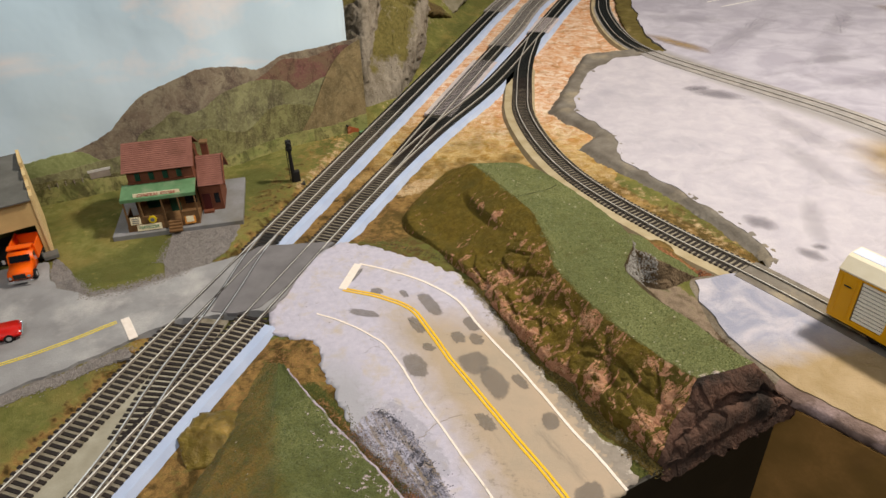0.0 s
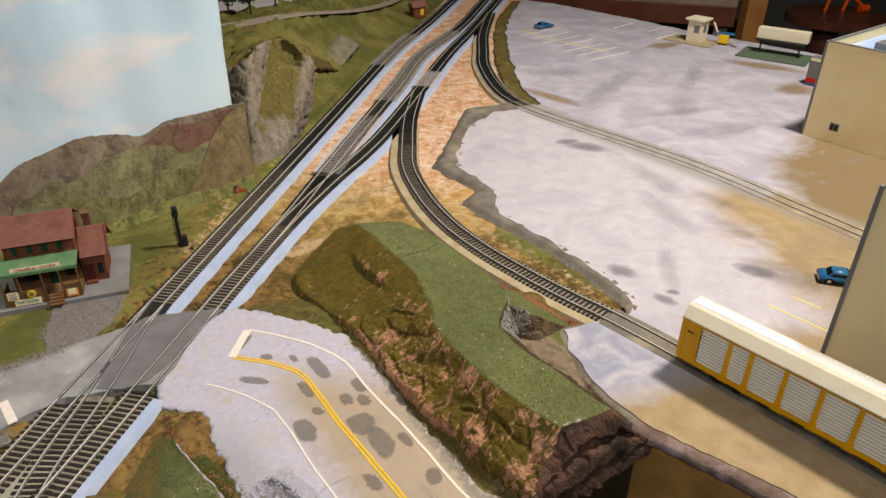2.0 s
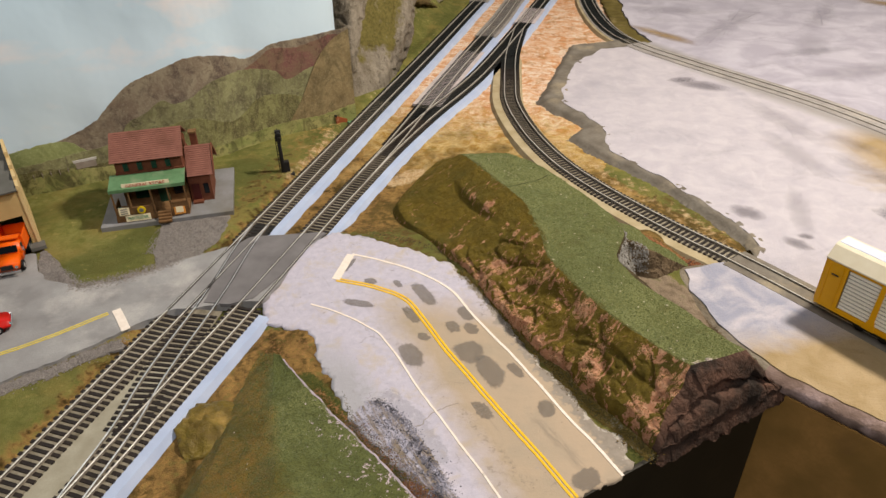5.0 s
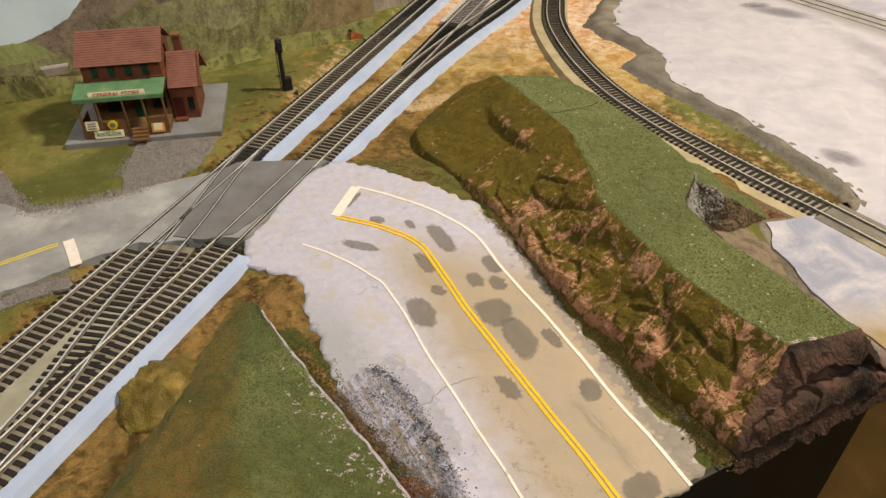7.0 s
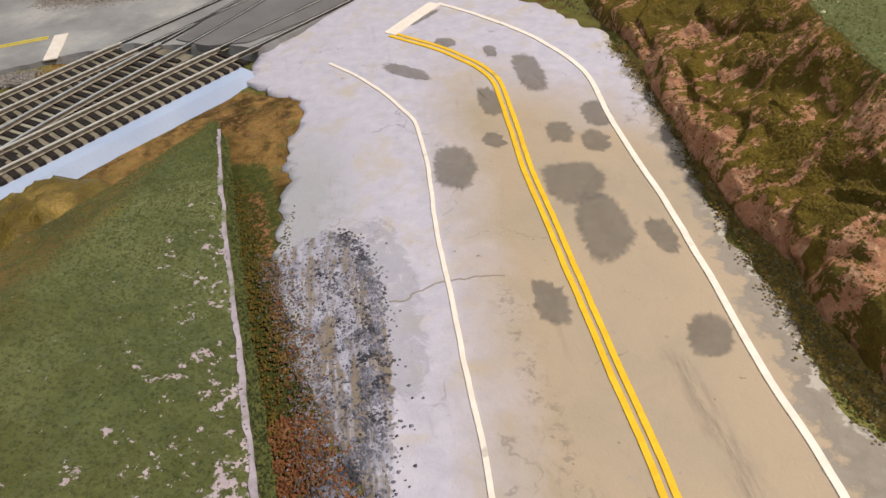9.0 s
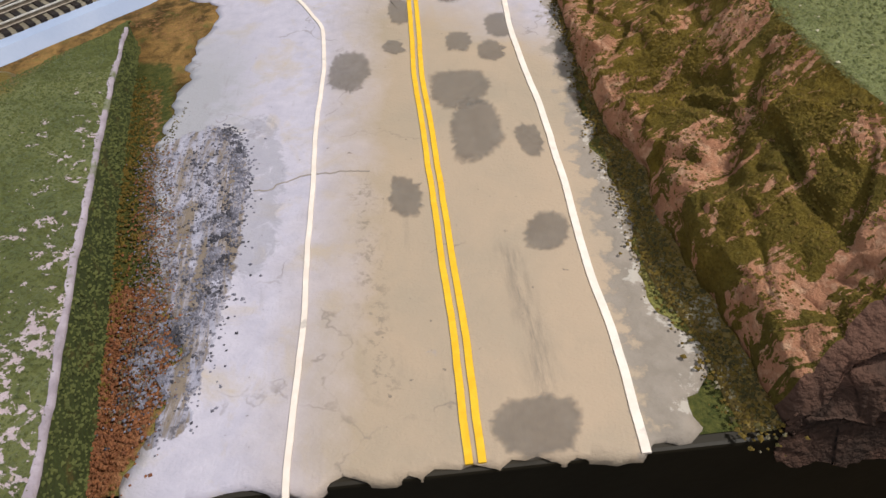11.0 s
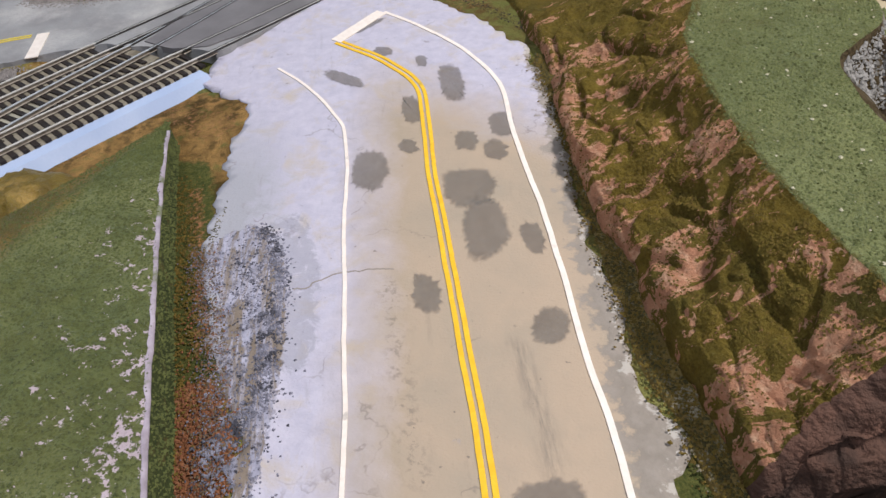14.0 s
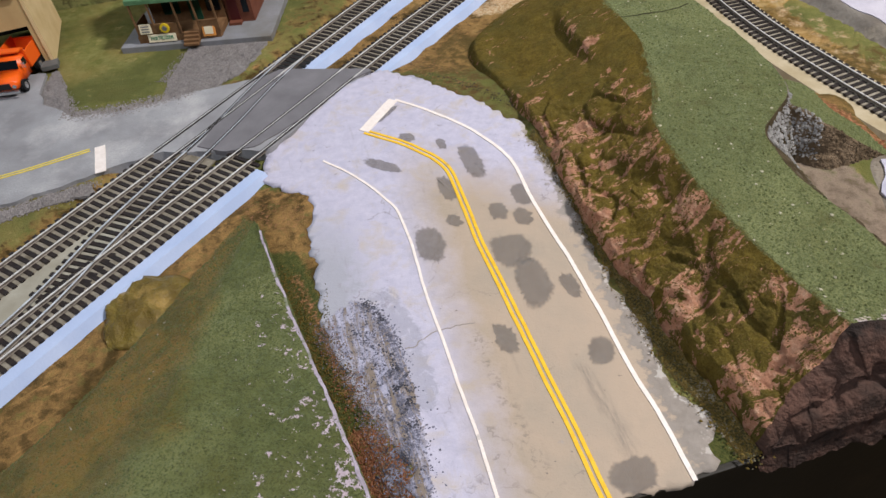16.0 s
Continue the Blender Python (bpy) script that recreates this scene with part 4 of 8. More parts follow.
FAR_WEST = LOT[-6:] + [LOT[0]]
far_ring = [(x + 0.006, y) for x, y in FAR_WEST] + [(x - 0.030 - 0.006 * (k % 2), y) for k, (x, y) in enumerate(FAR_WEST)][::-1]
far_bank = part("verge", sheet(rough_outline(far_ring, 0.006, 0.004, 50, 7.0), lambda x, y: -0.0055, 0.004, 0.008, 0.0022, 60), mottled("mossy_bank", "6E6232", "564A22", 60, 400, 0.95, 0.6, 0.0015, c="8C7C50", c_at=(0.56, 0.68)), smooth=True)
tagged(far_bank, "olive brown mossy bank beside the far track", "verge", kind="structure")
M_SMEAR = soft_material("faint_smear", "7A757C", "8E898E", 0.10, 60, 1.2)
M_STAIN = soft_material("grey_stain", "6C676E", "868186", 0.36, 90, 0.95)
STAINS = [(0.529, 0.768, 0.026, 0.013, -38), (0.401, 0.725, 0.014, 0.009, -50), (0.415, 0.738, 0.008, 0.006, -20), (0.374, 0.786, 0.018, 0.012, -45), (0.443, 1.154, 0.036, 0.018, -30), (0.420, 1.180, 0.022, 0.010, 10), (0.508, 1.020, 0.060, 0.010, -75), (0.484, 0.920, 0.050, 0.009, -78), (0.566, 0.945, 0.034, 0.007, -60), (0.548, 0.870, 0.045, 0.007, -62), (0.688, 1.330, 0.014, 0.050, -25), (0.672, 1.296, 0.060, 0.008, 12), (0.590, 1.460, 0.120, 0.012, 50), (0.520, 1.560, 0.060, 0.014, -15), (0.780, 1.500, 0.080, 0.010, 55), (0.563, 0.752, 0.050, 0.012, -40), (0.430, 0.790, 0.006, 0.040, -15), (0.700, 1.200, 0.080, 0.014, 18)]
for k, (px, py, ra, rb, turn) in enumerate(STAINS):
    ca, sa = math.cos(radians(turn)), math.sin(radians(turn))
    ring = [(px + ra * math.cos(a) * ca - rb * math.sin(a) * sa, py + ra * math.cos(a) * sa + rb * math.sin(a) * ca) for a in np.linspace(0, 2 * math.pi, 14, endpoint=False)]
    long = max(ra / rb, rb / ra) > 3
    if long:
        rb, ra = (rb * 2.0, ra * 1.25) if ra > rb else (rb * 1.25, ra * 2.0)
        ring = [(px + ra * math.cos(a) * ca - rb * math.sin(a) * sa, py + ra * math.cos(a) * sa + rb * math.sin(a) * ca) for a in np.linspace(0, 2 * math.pi, 14, endpoint=False)]
    ring = [(px + (x - px) * 1.25, py + (y - py) * 1.25) for x, y in ring]
    soft_patch("stain", (px, py), rough_outline(ring, 0.003, 0.006 if long else 0.003, 60 if long else 120, k * 5.0, True), lambda x, y: -0.0019, M_SMEAR if long else M_STAIN, lot)
plain_yellow = mottled("faded_yellow", "E2D478", "D4C888", 90, 500, 0.8, 0.1)
M_TICK = mottled("worn_white_line", "E8E4DE", "DAD6D0", 60, 300, 0.8, 0.1, c="B4AFB4", c_at=(0.56, 0.66))
ON_LOT = lambda x, y: -0.0022
stripe("bay_line", [(0.515, 1.938), (0.545, 1.876), (0.592, 1.805), (0.628, 1.760), (0.671, 1.721)], 0.005, plain_yellow, 0.0003, 0, lot, ON_LOT)
for k in range(7):
    x, y = 0.500 + 0.0175 * k, 1.885 - 0.040 * k
    stripe("bay_line", [(x, y), (x + 0.116, y + 0.062)], 0.0042, M_TICK, 0.0002, 0, lot, ON_LOT)
for x, y in ((0.833, 1.888), (0.827, 1.813), (0.759, 1.937)):
    stripe("bay_line", [(x, y), (x + 0.075, y + 0.050)], 0.006, M_TICK, 0.0002, 0, lot, ON_LOT)
M_TAN_WASH = soft_material("tan_wash", "A68C62", "94794E", 0.50, 40, 1.0)
for k, (px, py, ra, rb, turn) in enumerate([(0.822, 1.752, 0.055, 0.032, 20), (0.968, 1.560, 0.105, 0.030, -38), (0.950, 1.398, 0.050, 0.042, 30), (0.452, 1.405, 0.085, 0.020, -55)]):
    ca, sa = math.cos(radians(turn)), math.sin(radians(turn))
    ring = [(px + ra * math.cos(a) * ca - rb * math.sin(a) * sa, py + ra * math.cos(a) * sa + rb * math.sin(a) * ca) for a in np.linspace(0, 2 * math.pi, 16, endpoint=False)]
    soft_patch("tan_patch", (px, py), rough_outline(ring, 0.006, 0.008, 40, k * 3.0 + 70, True), lambda x, y: -0.0018, M_TAN_WASH, lot)
for k in range(2):
    stripe("bay_line", [(0.507 + 0.033 * k, 0.702 + 0.012 * k), (0.542 + 0.017 * k, 0.652 + 0.038 * k)], 0.0025, plain_yellow, 0.0003, 0, lot, lambda x, y: -0.0022)


# ---------------------------------------------------------------- tracks
TIE_PITCH, GAUGE = 0.0057, 0.0165


def tie_mesh():
    bm = box((0.030, 0.0030, 0.0018), (0, 0, -0.0040), 0.0003)
    me = bpy.data.meshes.new("tie")
    bm.to_mesh(me)
    bm.free()
    me.materials.append(M_TIE)
    return me


TIE = tie_mesh()
RAIL_PROFILE = [(-0.0006, -0.0023), (0.0006, -0.0023), (0.00022, -0.0018), (0.00022, -0.0003), (-0.00022, -0.0003), (-0.00022, -0.0018)]
HEAD_PROFILE = [(-0.0005, -0.0004), (0.0005, -0.0004), (0.0005, 0.0001), (0.00035, 0.0002), (-0.00035, 0.0002), (-0.0005, 0.0001)]


def on_crossing(x, y):
    """Where the road covers the ties."""
    return x < 0.0 and 0.642 + 0.10 * (x + 0.12) < y < 0.752 + 0.10 * (x + 0.12)


def sunk(x, y):
    """The rails lie almost flush with the road on the crossing."""
    if x > 0.0:
        return 0.0
    mid = 0.697 + 0.10 * (x + 0.12)
    return -0.00045 * (1 - float(step01(abs(y - mid), 0.048, 0.060)))


M_GROOVE = mottled("dark_groove", "4A4644", "363230", 200, 900, 0.9, 0.2)


def track(points, label, tie_until, bed=None, ties_from=-9, tie_skip=None, far_ties=True, bed_width=(0.0172, 0.027), bed_from=-9, bed_to=9, metal=None, drop=0.0, dark_from=1.12):
    """A railway track along a plan line: bed, ties and two rails. Near ties are parts of their own; the far ones are joined."""
    ob = thing("railway_track", label, "railway track", group="tracks of the layout")
    line = smooth_line(points, 0.004)
    if bed:
        seg = line[(line[:, 1] > bed_from) & (line[:, 1] < bed_to)]
        l, r = bed_width
        covered = np.array([on_crossing(x, y) for x, y in seg])
        runs = [seg[(~covered) & (seg[:, 1] < 0.69)], seg[(~covered) & (seg[:, 1] >= 0.69)]] if covered.any() else [seg]
        for run in runs:
            part("roadbed", ribbon(run, [(-l + 0.003, -0.004), (r - 0.004, -0.004), (r, -0.0115), (-l, -0.0115)]), bed, ob)
        for piece, stuff in [(q, m) for run in runs for q, m in ((run[run[:, 1] < dark_from + 0.002], M_GAP), (run[run[:, 1] >= dark_from - 0.002], M_GAP_DARK))]:
            if len(piece) > 2:
                part("bedding", ribbon(piece, [(-0.0138, -0.0030), (0.0138, -0.0030), (0.0146, -0.0041), (-0.0146, -0.0041)]), stuff, ob)
    for side in (-1, 1):
        n = normals2(line)
        rail = part("rail", ribbon(line + n * side * GAUGE / 2, RAIL_PROFILE, sunk), M_WEB, ob)
        part("rail_head", ribbon(line + n * side * GAUGE / 2, HEAD_PROFILE, sunk), metal or M_RAIL, rail, "rail top whitened for reflected ceiling light")
        cut = line[[on_crossing(x, y) for x, y in line]]
        if len(cut) > 3:
            for gap in (-0.0009, 0.0009):
                part("flangeway", ribbon(cut + normals2(cut) * (side * GAUGE / 2 + gap), [(-0.00045, -0.0002), (0.00045, -0.0002), (0.00045, -0.0008), (-0.00045, -0.0008)]), M_GROOVE, ob, "dark groove beside the rail")
    spots = smooth_line(points, TIE_PITCH)
    d = np.gradient(spots, axis=0)
    rest = bmesh.new()
    for (x, y), (dx, dy) in zip(spots, d):
        if y < ties_from or (tie_skip and tie_skip(x, y)):
            continue
        m = Matrix.Translation((x, y, -drop)) @ Matrix.Rotation(math.atan2(dy, dx) - math.pi / 2, 4, "Z")
        if y < tie_until:
            part_data("tie", TIE, ob, m)
        elif far_ties:
            box((0.030, 0.0030, 0.0018), (0, 0, -0.0040), 0, rest, m)
    if rest.verts:
        tagged(part("far_tie", rest, M_TIE_FAR, ob), kind="stuff")
    else:
        rest.free()
    return ob


track(TRACK_ONE, "first main line of nickel rails on pale foam bed", 1.05, M_BED, tie_skip=on_crossing)
track(TRACK_TWO, "second main line of nickel rails on pale foam bed", 1.05, M_BED, tie_skip=on_crossing, dark_from=0.94)
track(TRACK_MID, "middle siding rails partly set in grey plaster", 1.05, M_BED, ties_from=0.97, bed_from=1.09, dark_from=9)
track(TRACK_CURVE, "curving spur track on tan cork bed", 1.25, M_BED_TAN, tie_skip=lambda x, y: y < 0.70, dark_from=1.2, bed_from=0.68, bed_to=1.3, bed_width=(0.020, 0.030))
track(TRACK_FAR, "far spur track set in plaster", 0.0, M_BED_TAN, tie_skip=lambda x, y: y < 1.33, bed_from=1.33)
track(TRACK_CROSS, "silver crossover rails between the main lines", 0.66, None, ties_from=0.50, tie_skip=on_crossing, metal=M_SILVER, drop=0.0003)

bare = smooth_line(TRACK_CROSS, 0.004)
bare = bare[(bare[:, 1] > 0.515) & (bare[:, 1] < 0.645)]
tagged(part("ballast", ribbon(bare, [(-0.016, -0.0036), (0.016, -0.0036), (0.016, -0.0046), (-0.016, -0.0046)]), M_GAP), "grey-tan bedding under the crossover", "ballast", kind="structure")
WEDGE = [(-0.238, 0.43), (-0.213, 0.43), (-0.164, 0.575), (-0.192, 0.575)]
wedge = part("ballast", sheet(rough_outline(WEDGE, 0.004, 0.0006, 60), -0.00355, 0.002, 0.02), mottled("beige_board", "A6A08E", "928B78", 60, 600, 0.85, 0.2))
tagged(wedge, "beige bedding between the two main lines", "ballast", kind="structure")
PANEL = [(-0.166, 0.649), (-0.143, 0.645), (-0.121, 0.654), (-0.100, 0.694), (-0.088, 0.735), (-0.070, 0.762), (-0.146, 0.757), (-0.158, 0.742), (-0.163, 0.700)]
panel = part("crossing_panel", sheet(rough_outline(PANEL, 0.005, 0.001, 60), -0.0004, 0.004, 0.02), M_PANEL)
tagged(panel, "dark grey crossing panel between and beside the rails", "rail crossing", kind="structure")


def fill(points, y0, y1, material, width=0.0235, lift=-0.0012):
    """Plaster or ballast laid between and beside the rails over the ties."""
    line = smooth_line(points, 0.004)
    line = line[(line[:, 1] > y0) & (line[:, 1] < y1)]
    w = width
    ob = part("ballast", ribbon(line, [(-w, lift - 0.001), (w, lift - 0.001), (w, -0.006), (-w, -0.006)]), material)
    return tagged(ob, "grey plaster fill between the rails", "ballast", kind="structure")


M_FILL = mottled("grey_fill", "A09A94", "8C8680", 60, 600, 0.9, 0.5, 0.001, c="A59C90", c_at=(0.5, 0.7))
M_FILL_PALE = mottled("pale_fill", "CCC0BE", "B8AEAC", 60, 600, 0.9, 0.4, 0.001)
fill(TRACK_ONE, 1.66, 1.93, M_FILL, 0.020)
fill(TRACK_MID, 1.10, 1.34, M_FILL_PALE, 0.0215, -0.0017)
fill(TRACK_MID, 1.42, 1.95, M_FILL, 0.020)
fill(TRACK_TWO, 1.50, 1.60, M_FILL_PALE, 0.020)
fill(TRACK_CURVE, 0.30, 0.705, M_LOT_BANK, 0.0175, -0.0008)
fill(TRACK_FAR, 1.34, 1.68, M_FILL, 0.018, -0.0022)
fill(TRACK_FAR, 0.95, 1.36, mottled("trodden_plaster", "A29C98", "8E8884", 50, 500, 0.9, 0.5, 0.001, c="B8B0A6", c_at=(0.5, 0.7)), 0.0200, -0.0004)
fill(TRACK_FAR, 0.70, 0.985, mottled("tan_trodden_plaster", "A0907A", "8C7C62", 50, 500, 0.9, 0.5, 0.001, c="AEA08A", c_at=(0.5, 0.7)), 0.0200, -0.0007)


# ---------------------------------------------------------------- hills
def roughen(rows, relief, scale, z_seed=0.0, crease=0.0):
    """Rows of points moved by noise; relief and crease may be functions of the way across and along."""
    n, k = len(rows), len(rows[0])
    out = []
    for i, r in enumerate(rows):
        line = []
        for j, p in enumerate(r):
            u, w = j / (k - 1), i / (n - 1)
            v = Vector(p)
            a = noise.fractal(v * scale + Vector((0, 0, z_seed)), 0.9, 2.0, 5)
            b = noise.fractal(v * scale + Vector((7.3, 0, z_seed)), 0.9, 2.0, 5)
            move = Vector((b * 0.5, a * 0.5, a)) * (relief(u, w) if callable(relief) else relief)
            c = crease(u, w) if callable(crease) else crease
            if c:
                g = 1 - abs(noise.noise(Vector((v.x * 42 + v.y * 12, v.y * 30, v.z * 40 + z_seed))))
                h = 1 - abs(noise.noise(v * 95 + Vector((3.3, 0, z_seed))))
                move += Vector((0.6, 0.2, -0.8)) * (max(0.0, g - 0.84) / 0.16 * c + max(0.0, h - 0.85) / 0.15 * c * 0.3)
            line.append(v + move)
        out.append(line)
    return out


def skin_mesh(rows):
    """A skin over rows of points."""
    bm = bmesh.new()
    grid = [[bm.verts.new(p) for p in r] for r in rows]
    for a, b in zip(grid[:-1], grid[1:]):
        for i in range(len(a) - 1):
            bm.faces.new((a[i], a[i + 1], b[i + 1], b[i]))
    return bm


def loft(rows, relief, scale, z_seed=0.0, crease=0.0):
    return skin_mesh(roughen(rows, relief, scale, z_seed, crease))


def cross_rows(sections, n_along, counts, aligned=False):
    """Rows of a skin: each section is a list of 3D key points; counts tells the steps between them. Aligned rows keep to the sections."""
    k = len(sections[0])
    lines = [smooth_line([s[i] for s in sections], 0.001) for i in range(k)]
    if aligned:
        gap = [np.mean([np.linalg.norm(np.subtract(p, q)) for p, q in zip(a, b)]) for a, b in zip(sections[:-1], sections[1:])]
        at = np.interp(np.linspace(0, sum(gap), n_along), np.concatenate([[0], np.cumsum(gap)]), np.arange(len(sections)))
        i0 = np.minimum(at.astype(int), len(sections) - 2)
        w = (at - i0)[:, None]
        for c in range(k):
            p = np.array([s[c] for s in sections], float)
            p = np.vstack([2 * p[0] - p[1], p, 2 * p[-1] - p[-2]])
            a, b, d, e = p[i0], p[i0 + 1], p[i0 + 2], p[i0 + 3]
            lines[c] = 0.5 * (2 * b + (d - a) * w + (2 * a - 5 * b + 4 * d - e) * w ** 2 + (3 * b - a - 3 * d + e) * w ** 3)
    lines = [np.stack([np.interp(np.linspace(0, 1, n_along), np.linspace(0, 1, len(l)), l[:, j]) for j in range(3)], 1) for l in lines]
    rows = []
    for r in range(n_along):
        row = []
        for i in range(k - 1):
            for t in np.linspace(0, 1, counts[i], endpoint=False):
                row.append(lines[i][r] * (1 - t) + lines[i + 1][r] * t)
        row.append(lines[k - 1][r])
        rows.append(row)
    return rows


# foot, ledge, crest, east shoulder, east foot; from the north end to the cut front
HILL = [
    [(0.045, 0.938, -0.010), (0.050, 0.934, -0.006), (0.068, 0.925, 0.002), (0.108, 0.928, 0.001), (0.124, 0.936, -0.010)],
    [(0.018, 0.882, -0.010), (0.024, 0.880, -0.003), (0.076, 0.872, 0.030), (0.124, 0.878, 0.029), (0.150, 0.902, -0.010)],
    [(-0.004, 0.815, -0.010), (0.002, 0.812, -0.002), (0.104, 0.806, 0.036), (0.160, 0.832, 0.033), (0.184, 0.844, -0.010)],
    [(0.028, 0.750, -0.010), (0.034, 0.752, 0.000), (0.129, 0.752, 0.039), (0.192, 0.773, 0.034), (0.219, 0.780, -0.010)],
    [(0.066, 0.700, -0.010), (0.070, 0.703, 0.004), (0.139, 0.700, 0.037), (0.214, 0.724, 0.034), (0.246, 0.738, -0.010)],
    [(0.088, 0.655, -0.010), (0.092, 0.658, 0.005), (0.141, 0.674, 0.036), (0.219, 0.698, 0.033), (0.246, 0.706, -0.010)],
    [(0.096, 0.638, -0.010), (0.100, 0.640, 0.005), (0.143, 0.657, 0.036), (0.209, 0.673, 0.034), (0.240, 0.690, -0.010)],
    [(0.104, 0.622, -0.010), (0.108, 0.624, 0.005), (0.147, 0.642, 0.036), (0.203, 0.652, 0.035), (0.234, 0.678, -0.010)],
    [(0.120, 0.592, -0.010), (0.124, 0.594, 0.005), (0.160, 0.612, 0.036), (0.214, 0.619, 0.035), (0.254, 0.640, -0.010)],
    [(0.138, 0.565, -0.010), (0.142, 0.567, 0.005), (0.178, 0.580, 0.036), (0.236, 0.586, 0.035), (0.276, 0.604, -0.009)],
    [(0.158, 0.534, -0.010), (0.162, 0.536, 0.004), (0.200, 0.545, 0.037), (0.256, 0.552, 0.035), (0.296, 0.576, -0.009)],
    [(0.196, 0.482, -0.012), (0.199, 0.484, 0.004), (0.224, 0.514, 0.039), (0.270, 0.532, 0.036), (0.304, 0.549, -0.010)],
]


def grid_mask(rows, blue):
    """Masks over a skin: across, along and a third by rule."""
    n, k = len(rows), len(rows[0])
    return [(j / (k - 1), i / (n - 1), blue(j / (k - 1), i / (n - 1))) for i in range(n) for j in range(k)]


hill = thing("hill", "mossy foam hill with green top and pink-brown rock face", "model hill")
rows = cross_rows(HILL, 360, [8, 66, 60, 30], True)
steps, wide = len(rows), len(rows[0])
for i, r in enumerate(rows):
    for j in range(75):
        u, v = j / 74, i / (steps - 1)
        bowl = float(step01(v, 0.20, 0.28) * (1 - step01(v, 0.38, 0.47)) * step01(u, 0.10, 0.3) * (1 - step01(u, 0.66, 0.73)))
        wall = float(step01(v, 0.42, 0.52) * step01(u, 0.0, 0.06) * (1 - step01(u, 0.06, 0.45)))
        # a shoulder that juts out over the foot and two gullies running down the slope
        gully = 0.0
        for gv, gw, lean in ((0.655, 0.016, 0.05), (0.80, 0.014, 0.06), (0.575, 0.012, 0.04)):
            d = (v - gv - lean * (u - 0.3)) / gw
            gully += math.exp(-d * d) * float(step01(u, 0.04, 0.14) * (1 - step01(u, 0.52, 0.70)))
        r[j] = np.array(r[j]) + np.array([-0.004 * wall + 0.0030 * gully, -0.002 * wall + 0.001 * gully, -0.0075 * bowl + 0.004 * wall - 0.0042 * gully])
rows = roughen(rows, lambda u, v: 0.0012 + 0.0042 * float(step01(v, 0.40, 0.56) * (1 - step01(u, 0.38, 0.47))) + 0.0030 * float(step01(u, 0.82, 0.88)), 30, 0.0, lambda u, v: 0.0042 * float((1 - step01(u, 0.30, 0.42)) * step01(v, 0.42, 0.55) + 0.8 * step01(u, 0.84, 0.9)))
skin = [r[:75] for r in rows]
slope = part("slope", skin_mesh(skin), M_SLOPE, hill, "mossy slope with bare pink-brown plaster rock", True)


def bare_rock(u, v):
    """How far the moss has gone from the slope."""
    w = 0.12 + 0.285 * step01(v, 0.40, 0.56)
    w += 0.32 * (1 - step01(u, 0.05, 0.18)) * step01(v, 0.44, 0.50) * (1 - step01(v, 0.66, 0.76))
    w += 0.28 * (1 - step01(u, 0.04, 0.34)) * step01(v, 0.62, 0.70) * (1 - step01(v, 0.86, 0.94))
    w -= 0.10 * (1 - step01(u, 0.05, 0.20)) * step01(v, 0.90, 0.96)
    w += 0.22 * step01(v, 0.93, 1.0) + 0.04 * step01(v, 0.55, 0.62) * step01(u, 0.45, 0.7) * (1 - step01(u, 0.86, 0.98))
    w += 0.30 * step01(v, 0.22, 0.27) * (1 - step01(v, 0.40, 0.46)) * step01(u, 0.64, 0.70) * (1 - step01(u, 0.75, 0.84))
    w += 0.16 * step01(v, 0.26, 0.32) * (1 - step01(v, 0.42, 0.48)) * (1 - step01(u, 0.10, 0.24))
    return float(w)


set_mask(slope, grid_mask(skin, bare_rock))
skin = [r[74:135] for r in rows]
top = part("turf_top", skin_mesh(skin), M_TURF, hill, "light green ground foam", True)
set_mask(top, grid_mask(skin, lambda u, v: float(0.06 + 0.6 * step01(v, 0.95, 1.0) * (1 - step01(u, 0.3, 0.9)))))
east = part("east_slope", skin_mesh([r[134:] for r in rows]), M_EAST, hill, "bare brown rock bank", True)
# the low spur beside the notch: track side foot, two tops, gully foot
SPUR = [
    [(0.232, 0.756, -0.010), (0.203, 0.722, 0.0310), (0.200, 0.694, 0.0310), (0.212, 0.672, 0.004)],
    [(0.250, 0.736, -0.010), (0.230, 0.718, 0.0275), (0.224, 0.690, 0.0290), (0.232, 0.674, -0.010)],
    [(0.266, 0.718, -0.010), (0.250, 0.709, 0.016), (0.245, 0.684, 0.019), (0.250, 0.668, -0.010)],
    [(0.282, 0.706, -0.010), (0.270, 0.701, 0.005), (0.266, 0.688, 0.006), (0.266, 0.679, -0.010)],
    [(0.294, 0.700, -0.011), (0.288, 0.700, -0.007), (0.286, 0.697, -0.007), (0.284, 0.692, -0.011)],
]
srows = roughen(cross_rows(SPUR, 70, [16, 22, 24], True), lambda u, v: 0.0016 + 0.003 * float(step01(u, 0.55, 0.7)), 42, 9.0, lambda u, v: 0.004 * float(step01(u, 0.58, 0.7)))
skin = [r[:37] for r in srows]
spur_top = part("spur_turf", skin_mesh(skin), M_TURF, hill, "thin green flock on the low spur", True)
set_mask(spur_top, grid_mask(skin, lambda u, v: float(0.12 + 0.2 * step01(v, 0.55, 0.9))))
spur_rock = part("spur_rock", skin_mesh([r[36:] for r in srows]), M_SPUR, hill, "brown crumbling rock side of the spur", True)
end = rows[-1]
out = Vector((0.48, -0.876, 0))
reach = lambda p: max(0.0, (p[1] - 0.444 - 0.550 * (p[0] - 0.134)) * 0.876)
